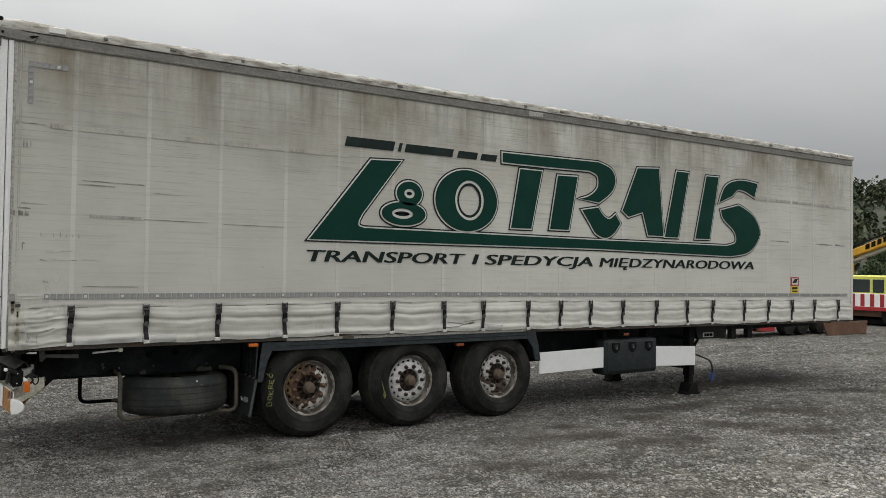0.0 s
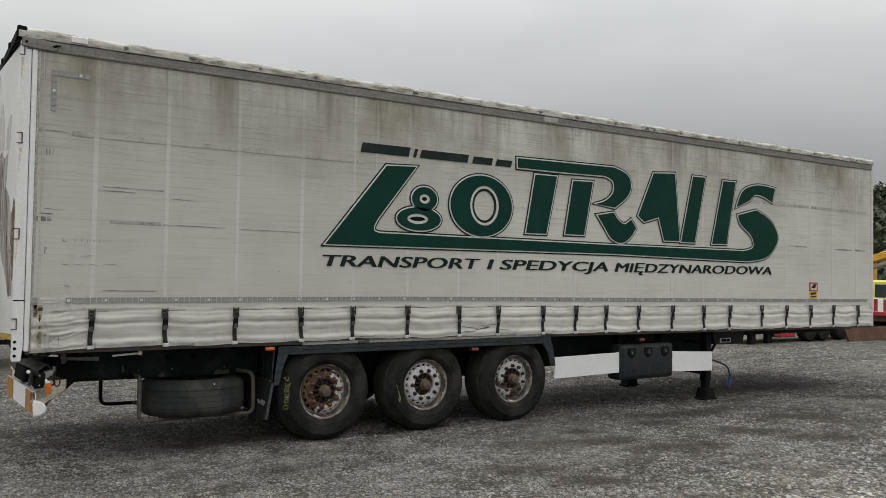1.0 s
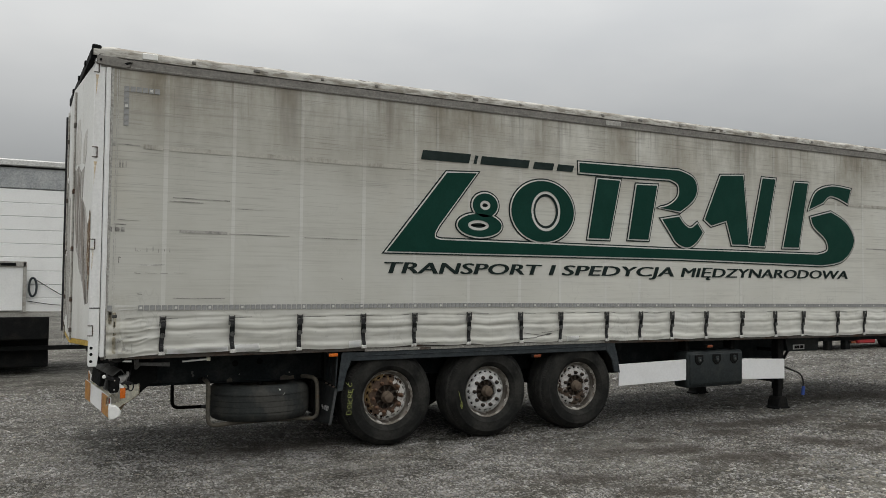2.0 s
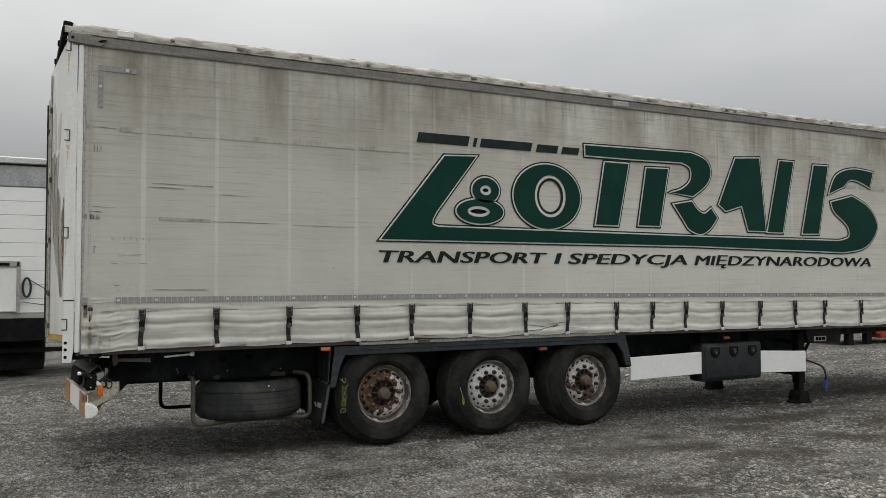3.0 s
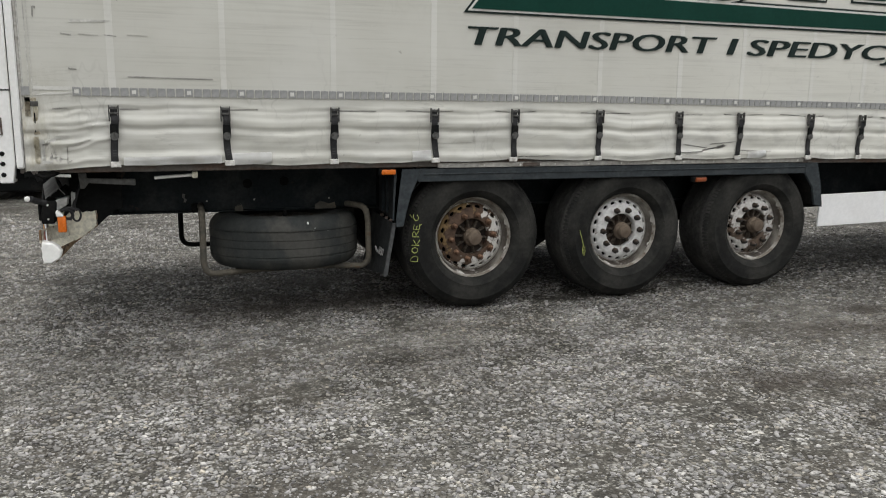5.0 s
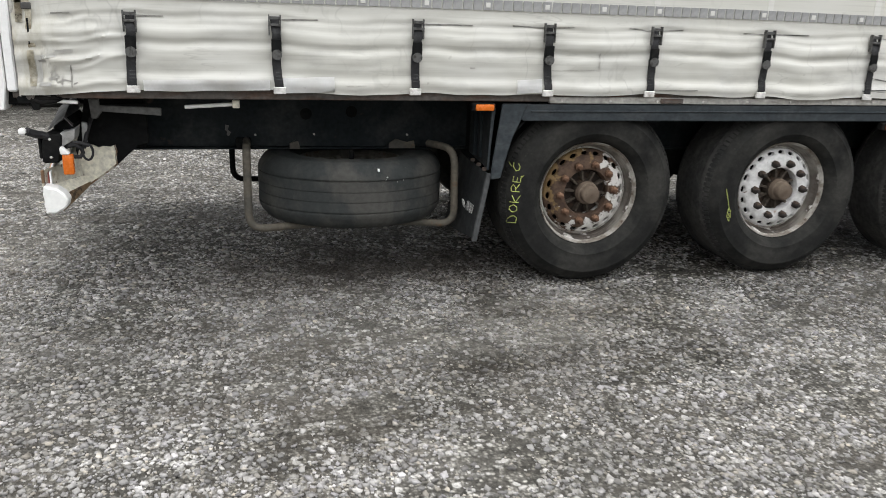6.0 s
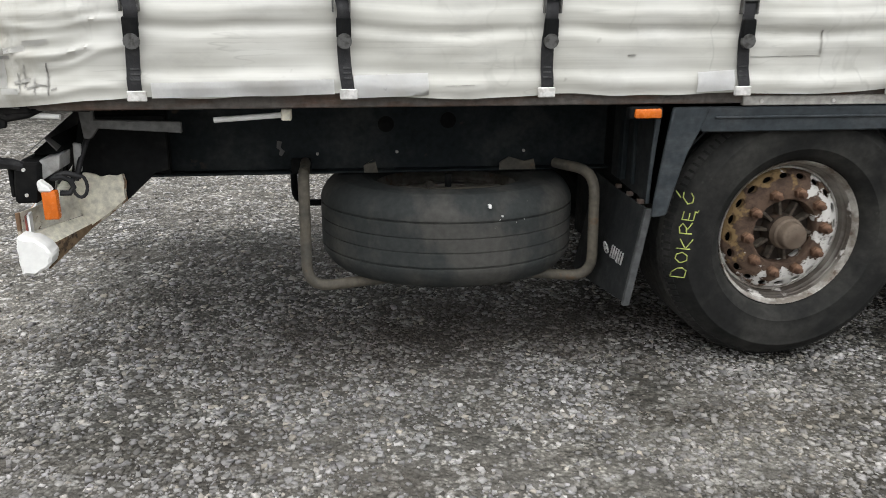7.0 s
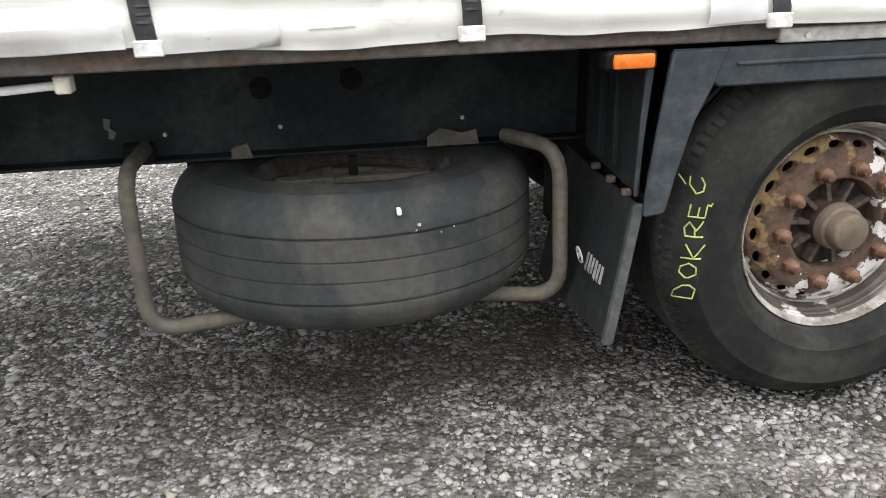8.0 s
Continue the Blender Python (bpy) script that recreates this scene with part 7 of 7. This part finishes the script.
# ---- side guard, toolbox, landing legs ----
part("side_guard", prism([(6.33, 0.455), (7.52, 0.475), (7.52, 0.757), (6.33, 0.737)], "y", 0.085, 0.105, 0.004), M_PANEL, trailer, "plain white side guard panel")
part("side_guard", prism([(8.54, 0.435), (9.44, 0.40), (9.44, 0.690), (8.54, 0.728)], "y", 0.085, 0.105, 0.004), M_PANEL, trailer, "plain white side guard panel")
part("guard_bracket", box(9.20, 9.24, 0.11, 0.40, 0.36, 0.40, 0.004), M_UNDER, trailer)
for x in (6.7, 7.3, 8.75, 9.3):
    part("guard_arm", box(x, x + 0.05, 0.106, 0.62, 0.60, 0.66, 0.004), M_UNDER, trailer)
tool = part("toolbox", box(7.49, 8.555, 0.055, 0.33, 0.362, 0.862, 0.045, seg=3), M_BOX, trailer, "dark grey plastic toolbox with three latches")
part("toolbox_lid", box(7.525, 8.52, 0.038, 0.075, 0.405, 0.825, 0.018, seg=3), M_BOX, tool, "dark grey lid")
for x in (7.685, 8.015, 8.35):
    part("latch", prism([(x - 0.078, 0.815), (x + 0.078, 0.815), (x + 0.078, 0.725), (x + 0.024, 0.672), (x - 0.024, 0.672), (x - 0.078, 0.725)], "y", 0.028, 0.044, 0.006), M_UNDER, tool, "black recessed latch")
    part("latch_knob", prism([(x - 0.030, 0.790), (x + 0.030, 0.790), (x + 0.034, 0.735), (x, 0.705), (x - 0.034, 0.735)], "y", 0.016, 0.030, 0.005), M_BOX, tool, "grey latch handle")
    part("latch_knob", rod((x, 0.008, 0.745), (x, 0.018, 0.745), 0.014, 14), M_DULL, tool)
part("toolbox_hanger", box(7.55, 7.62, 0.15, 0.30, 0.86, 1.06, 0.005), M_UNDER, trailer)
part("toolbox_hanger", box(8.42, 8.49, 0.15, 0.30, 0.86, 1.06, 0.005), M_UNDER, trailer)

for y in (0.26, 1.88):
    gz = ground_z(9.5, y)
    leg = part("landing_leg", box(9.435, 9.560, y - 0.062, y + 0.062, gz + 0.28, 1.04, 0.008), M_UNDER, trailer, "black telescopic landing leg with a wide foot")
    bm = box(9.445, 9.545, y - 0.05, y + 0.05, gz + 0.06, gz + 0.40, 0.006)
    part("inner_leg", bm, M_UNDER, leg)
    bm = prism([(9.345, gz - 0.01), (9.655, gz - 0.01), (9.66, gz + 0.018), (9.61, gz + 0.035), (9.60, gz + 0.10), (9.565, gz + 0.175), (9.435, gz + 0.175), (9.40, gz + 0.10), (9.39, gz + 0.035), (9.34, gz + 0.018)], "y", y - 0.10, y + 0.10, 0.008)
    part("foot", bm, M_UNDER, leg, "black landing foot")
part("leg_cross_shaft", rod((9.5, 0.30, 0.80), (9.5, 1.88, 0.80), 0.03), M_UNDER, trailer)
part("leg_brace", rod((9.5, 0.30, 0.45), (10.3, 0.62, 0.90), 0.022), M_UNDER, trailer)

front = part("coupling_panel", prism([(9.96, 0.75), (10.66, 0.735), (10.70, 0.95), (9.90, 0.97)], "y", 0.46, 0.60, 0.01), M_BOX, trailer, "dark coupling panel with a small plate")
part("plate", box(10.08, 10.34, 0.452, 0.462, 0.772, 0.846, 0.003), M_PANEL, front, "small white plate")
bm = bmesh.new()
for x0, x1 in ((10.11, 10.16), (10.17, 10.22), (10.235, 10.31)):
    box(x0, x1, 0.448, 0.453, 0.785, 0.833, 0, bm)
part("plate_bar", bm, M_UNDER, front, "dark plain bars", smooth=False)
# Plain solid slab added between the chassis beams.
part("underframe_slab", box(3.0, 12.4, 0.70, 1.85, 0.90, 1.04, 0.01), M_UNDER, trailer, "solid dark slab below the load floor")
part("air_tank", rod((6.5, 0.95, 0.62), (7.35, 0.95, 0.62), 0.12, 24), M_UNDER, trailer, "black air tank")
part("air_tank", rod((7.0, 1.55, 0.62), (8.2, 1.55, 0.62), 0.12, 24), M_UNDER, trailer, "black air tank")
hose = part("air_hose", sweep(rounded([(9.60, 0.30, 0.56), (9.80, 0.28, 0.50), (10.02, 0.26, 0.42), (10.08, 0.26, 0.27), (10.07, 0.26, 0.22)], 0.08), 0.013, 10), M_BLACK, trailer, "hanging black air hose")
part("hose_coupling", rod((10.07, 0.26, 0.23), (10.05, 0.26, 0.10), 0.026, 12), M_BLUE, hose, "blue coupling")

# ---- the other trailer behind ----
other = thing("parked_trailer", (-5.5, 9.2, 0.0), "white board-sided trailer with grey tarpaulin top, parked behind", "trailer")
OY = 8.0
for k in range(9):
    z = 1.13 + 0.245 * k
    part("board", box(-12.4, 0.9, OY, OY + 0.03, z, z + 0.239, 0.005), M_OTHER_WHITE, other)
part("board_backing", box(-12.4, 0.9, OY + 0.02, OY + 0.06, 1.1, 3.40, 0.004), M_OTHER_GREY, other)
part("tarpaulin_band", box(-12.4, 0.9, OY - 0.01, OY + 0.05, 3.345, 3.72, 0.008), M_OTHER_GREY, other, "grey creased tarpaulin band")
part("roof", prism([(-12.4, 3.74), (0.9, 3.74), (0.9, 3.86), (-12.4, 3.90)], "y", OY - 0.03, OY + 2.5, 0.02), M_OTHER_ROOF, other, "pale tarpaulin roof")
part("roof_trim", box(-12.4, 0.9, OY - 0.035, OY + 0.02, 3.715, 3.742, 0.006), M_UNDER, other, "thin dark roof trim")
part("end_wall", box(0.86, 0.92, OY, OY + 2.5, 1.1, 3.8, 0.006), M_OTHER_WHITE, other)
part("far_wall", box(-12.4, 0.9, OY + 2.45, OY + 2.5, 1.1, 3.8, 0.006), M_OTHER_WHITE, other)
part("sill", box(-12.4, 0.9, OY - 0.02, OY + 0.06, 1.03, 1.13, 0.006), M_ALU, other, "grey sill rail")
part("floor", box(-12.4, 0.9, OY + 0.06, OY + 2.5, 1.04, 1.12, 0.006), M_UNDER, other)
# Black blocks stand in for the deep shade under the parked trailer.
part("under_shade_block", box(-9.0, -0.25, OY + 0.25, OY + 2.2, 0.10, 1.03, 0.02), M_UNDER, other, "dark underframe with boxes, drawn low to stand for the shade")
part("under_shade_block", box(-9.0, -0.25, OY - 0.05, OY + 0.25, 0.62, 1.03, 0.02), M_UNDER, other, "black block standing in for shade below the boards")
part("low_bar", box(-8, 0.6, OY + 0.1, OY + 0.16, 0.42, 0.50, 0.006), M_UNDER, other)
for x in (-9.0, -7.7, -1.6, -3.0):
    part("wheel", tyre_mesh(), M_RUBBER, other, "black tyre").matrix_basis = Matrix.Translation((x, OY + 0.3, 0.50 + ground_z(x, OY)))
panel = part("hinged_panel", box(-3.2, -0.64, OY - 0.07, OY - 0.03, 1.15, 1.93, 0.006), M_OTHER_WHITE, other, "white folded side panel with steel frame")
for x in (-3.16, -0.66):
    part("panel_post", box(x - 0.03, x + 0.03, OY - 0.10, OY - 0.06, 1.12, 2.02, 0.006), M_ALU, panel)
part("panel_header", box(-3.2, -0.64, OY - 0.10, OY - 0.06, 1.93, 2.03, 0.006), M_ALU, panel)
part("latch_bar", box(-1.05, -0.8, OY - 0.12, OY - 0.09, 1.95, 2.0, 0.006), M_UNDER, panel)
coil = [(-0.53 + 0.062 * math.cos(a * math.pi / 12), OY - 0.06, 1.57 + 0.165 * math.sin(a * math.pi / 12)) for a in range(24)]
part("hanging_hose", sweep(coil, 0.019, 10, closed=True), M_FENDER, other, "dark hanging hose ring")
part("rope", sweep([(-0.48, OY - 0.03, 1.70), (-0.1, OY - 0.03, 1.45), (0.3, OY - 0.03, 1.25)], 0.006, 6), M_UNDER, other)
part("rope", sweep([(-0.62, OY - 0.03, 1.32), (-0.2, OY - 0.03, 1.25), (0.4, OY - 0.03, 1.22)], 0.006, 6), M_UNDER, other)

# ---- machines at the far end of the yard ----
blade = thing("rusty_blade", (23.8, 5.9, -0.09), "rust-brown steel blade standing on the ground", "blade")
part("plate", prism([(22.72, -0.09), (24.9, -0.09), (25.0, 0.32), (22.45, 0.36)], "y", 5.85, 5.90, 0.01), M_BLADE, blade)
for x in (23.2, 24.3):
    part("rib", prism([(5.90, -0.09), (6.2, -0.09), (5.90, 0.30)], "x", x, x + 0.05, 0.004), M_BLADE, blade)

truck = thing("recovery_truck", (31.0, 9.5, -0.1), "lime-yellow cab truck with a red and white striped side board", "truck")
TX = 29.0
part("cab", prism([(6.4, 1.02), (11.2, 1.02), (11.2, 1.62), (10.95, 1.78), (6.4, 1.78)], "x", TX, TX + 2.2, 0.05), M_LIME, truck, "lime-yellow crew cab")
for y0, y1 in ((9.0, 9.62), (7.93, 8.62), (7.40, 7.84), (6.62, 7.30), (9.85, 10.7)):
    part("window", box(TX - 0.012, TX + 0.02, y0, y1, 1.13, 1.64, 0.02), M_GLASS, truck, "dark side window")
part("roof_beacon", box(TX + 0.3, TX + 0.5, 9.3, 9.5, 1.77, 1.90, 0.03), M_AMBER, truck, "orange beacon")
side = part("side_board", box(TX - 0.22, TX - 0.1, 5.0, 11.6, 0.60, 1.10, 0.01), M_OTHER_WHITE, truck, "white side board")
for k in range(17):
    part("stripe", box(TX - 0.232, TX - 0.21, 5.135 + 0.36 * k, 5.285 + 0.36 * k, 0.62, 1.09, 0.004), M_RED, side, "red stripe")
part("stripe", box(TX - 0.236, TX - 0.21, 5.0, 11.6, 0.47, 0.61, 0.004), M_RED, side, "red lower stripe")
part("underframe", box(TX, TX + 2.0, 5.2, 11.5, 0.24, 0.58, 0.02), M_BLADE, truck, "brown underframe")
part("underframe", box(TX + 0.2, TX + 1.8, 5.2, 11.5, -0.05, 0.15, 0.02), M_UNDER, truck)
for y in (5.9, 7.1, 10.6):
    part("wheel", lathe([(0.002, -0.15), (0.38, -0.15), (0.42, -0.08), (0.42, 0.08), (0.38, 0.15), (0.002, 0.15)], 28), M_RUBBER, truck, "black tyre").matrix_basis = Matrix.Translation((TX + 0.1, y, 0.33)) @ Matrix.Rotation(math.pi / 2, 4, "Z")

crane = thing("excavator", (33.5, 8.6, -0.1), "yellow excavator with a raised boom", "excavator")
LIFT = 0.62
boom = part("boom", prism([(11.9, 1.90 + LIFT), (10.9, 2.25 + LIFT), (8.0, 3.35 + LIFT), (6.4, 4.3 + LIFT), (6.0, 4.1 + LIFT), (6.3, 3.6 + LIFT), (8.1, 2.85 + LIFT), (11.0, 1.9 + LIFT), (11.9, 1.55 + LIFT)], "x", 33.0, 33.45, 0.04), M_YELLOW, crane, "yellow steel boom")
part("boom_hose", sweep([(32.97, 10.9, 2.33 + LIFT), (32.97, 9.6, 2.85 + LIFT), (32.97, 8.2, 3.38 + LIFT), (32.97, 6.5, 4.3 + LIFT)], 0.035, 8), M_UNDER, boom, "black hydraulic hose")
for k, y in enumerate((10.1, 9.85, 9.6, 9.35)):
    part("boom_mark", prism([(y, 2.30 + LIFT + 0.10 * k), (y + 0.17, 2.24 + LIFT + 0.10 * k), (y + 0.17, 2.46 + LIFT + 0.10 * k), (y, 2.52 + LIFT + 0.10 * k)], "x", 32.985, 32.999), M_UNDER, boom, "black plain bar", smooth=False)
part("cylinder", rod((33.2, 11.7, 1.45 + LIFT), (33.2, 8.3, 2.75 + LIFT), 0.09), M_ALU, crane)
part("stick", prism([(6.5, 4.25 + LIFT), (6.1, 4.3 + LIFT), (4.6, 1.4), (5.0, 1.2)], "x", 33.1, 33.4, 0.03), M_YELLOW, crane)
part("bucket", prism([(4.4, 1.3), (5.1, 1.3), (5.2, 0.5), (4.5, -0.05), (4.0, 0.5)], "x", 32.8, 33.7, 0.04), M_BLADE, crane)
part("upper_body", box(32.0, 34.6, 11.6, 14.4, 0.9, 2.6, 0.1), M_YELLOW, crane)
part("operator_cab", box(32.1, 33.2, 12.6, 13.9, 2.6, 3.6, 0.08), M_GLASS, crane)
for x in (31.9, 34.1):
    part("track", box(x, x + 0.55, 11.0, 14.8, -0.1, 0.9, 0.2, seg=3), M_UNDER, crane, "black crawler track")

loader = thing("red_implement", (21.5, 7.0, -0.1), "red implement box on a dark low wheeled frame", "implement")
part("box", box(20.13, 20.85, 6.38, 6.9, 0.07, 0.65, 0.03), M_RED, loader, "red steel box")
part("chassis", box(18.6, 24.6, 6.6, 7.6, 0.20, 0.62, 0.03), M_UNDER, loader, "dark low frame")
part("crossbar", box(18.5, 20.9, 6.42, 6.56, 0.22, 0.36, 0.01), M_UNDER, loader)
for x in (18.98, 19.72):
    part("leg", box(x - 0.10, x + 0.10, 6.44, 6.60, ground_z(x, 6.5) - 0.01, 0.40, 0.01), M_UNDER, loader, "dark support leg")
for x in (21.55, 22.25, 23.2, 24.0):
    part("wheel", lathe([(0.002, -0.14), (0.30, -0.14), (0.34, -0.08), (0.34, 0.08), (0.30, 0.14), (0.002, 0.14)], 28), M_RUBBER, loader, "black tyre").matrix_basis = Matrix.Translation((x, 6.5, 0.34 + ground_z(x, 6.5)))


# ---- trees and hill ----
def leaf_cloud(rng, blobs, count, size, mat, name, parent=None, label=""):
    """Many small leaf clumps spread over uneven blobs."""
    verts, faces = [], []
    for i in range(count):
        cx, cy, cz, r = blobs[rng.randrange(len(blobs))]
        d = Vector((rng.gauss(0, 1), rng.gauss(0, 1), rng.gauss(0, 1))).normalized()
        p = Vector((cx, cy, cz)) + d * r * (0.55 + 0.5 * rng.random())
        a = Vector((rng.gauss(0, 1), rng.gauss(0, 1), rng.gauss(0, 1))).normalized()
        b = a.orthogonal().normalized()
        c = a.cross(b)
        s = size * (0.5 + rng.random())
        k = len(verts)
        verts += [p + b * s, p + c * s * 0.6, p - b * s, p - c * s * 0.6]
        faces.append((k, k + 1, k + 2, k + 3))
    me = bpy.data.meshes.new(name)
    me.from_pydata([tuple(v) for v in verts], [], faces)
    me.materials.append(mat)
    return attach(new(name, me), parent, label)


def tree(x, y, h, seed):
    rng = random.Random(seed)
    base = ground_z(x, y)
    t = thing("tree", (x, y, base), "dull green leafy tree behind the machines", "tree", "trees at the yard edge")
    bm = rod((x, y, base - 0.2), (x + 0.2, y, base + h * 0.45), 0.16, 10, 0.10)
    part("trunk", bm, M_BARK, t)
    blobs = []
    for k in range(9):
        a, e = rng.uniform(0, 6.28), rng.uniform(0.2, 1.0)
        q = (x + 0.2 + math.cos(a) * h * 0.26 * (1.2 - e), y + math.sin(a) * h * 0.26 * (1.2 - e), base + h * (0.3 + 0.6 * e))
        part("limb", rod((x + 0.15, y, base + h * (0.22 + 0.2 * e)), q, 0.06, 6, 0.02), M_BARK, t)
        blobs.append((*q, h * rng.uniform(0.11, 0.2)))
    leaf_cloud(rng, blobs, 5600, 0.11 * h / 5, M_LEAF, "crown", t)


for i, (x, y, h) in enumerate(((41, 14.5, 2.7), (44, 11.5, 3.0), (47, 17.0, 3.4), (50, 8.5, 2.9), (43, 18.5, 2.5))):
    tree(x, y, h, 20 + i)


def build_hill():
    """A wooded slope far behind the yard."""
    bm = bmesh.new()
    rows = []
    for i in range(61):
        u = i / 60
        row = []
        for j in range(25):
            v = j / 24
            x, y = 95 + 130 * v + 10 * noise.noise(Vector((u * 5, 0, 0))), -60 + 260 * u
            ridge = 28 + 7 * noise.noise(Vector((u * 4.0, 2.0, 0))) - 8 * u
            row.append(bm.verts.new((x, y, -1.5 + ridge * math.sin(v * math.pi * 0.55) + 1.2 * noise.noise(Vector((x * 0.07, y * 0.07, 0))))))
        rows.append(row)
    for a, b in zip(rows, rows[1:]):
        for j in range(24):
            bm.faces.new((a[j], a[j + 1], b[j + 1], b[j]))
    tagged(part("hill", bm, M_HILL), "brown-green hillside beyond the yard", "hill", kind="structure")
    rng = random.Random(9)
    blobs = []
    for k in range(1000):
        i, j = rng.randrange(16, 61), rng.randrange(1, 22)
        row = rng.random()
        u, v = i / 60, j / 24
        if noise.noise(Vector((u * 9, v * 5, 3.0))) < -0.28:
            continue
        x, y = 95 + 130 * v, -60 + 260 * u + rng.uniform(-3, 3)
        ridge = 28 + 7 * noise.noise(Vector((u * 4.0, 2.0, 0))) - 8 * u
        z = -1.5 + ridge * math.sin(v * math.pi * 0.55)
        r = rng.uniform(1.2, 2.6)
        blobs += [(x, y, z + r * 0.8, r), (x + rng.uniform(-1, 1), y, z + r * 1.9, r * 0.7)]
    tagged(leaf_cloud(rng, blobs, 70000, 0.46, M_LEAF_DARK, "woods"), "dark wooded cover on the distant hill", "woods", kind="stuff")


build_hill()
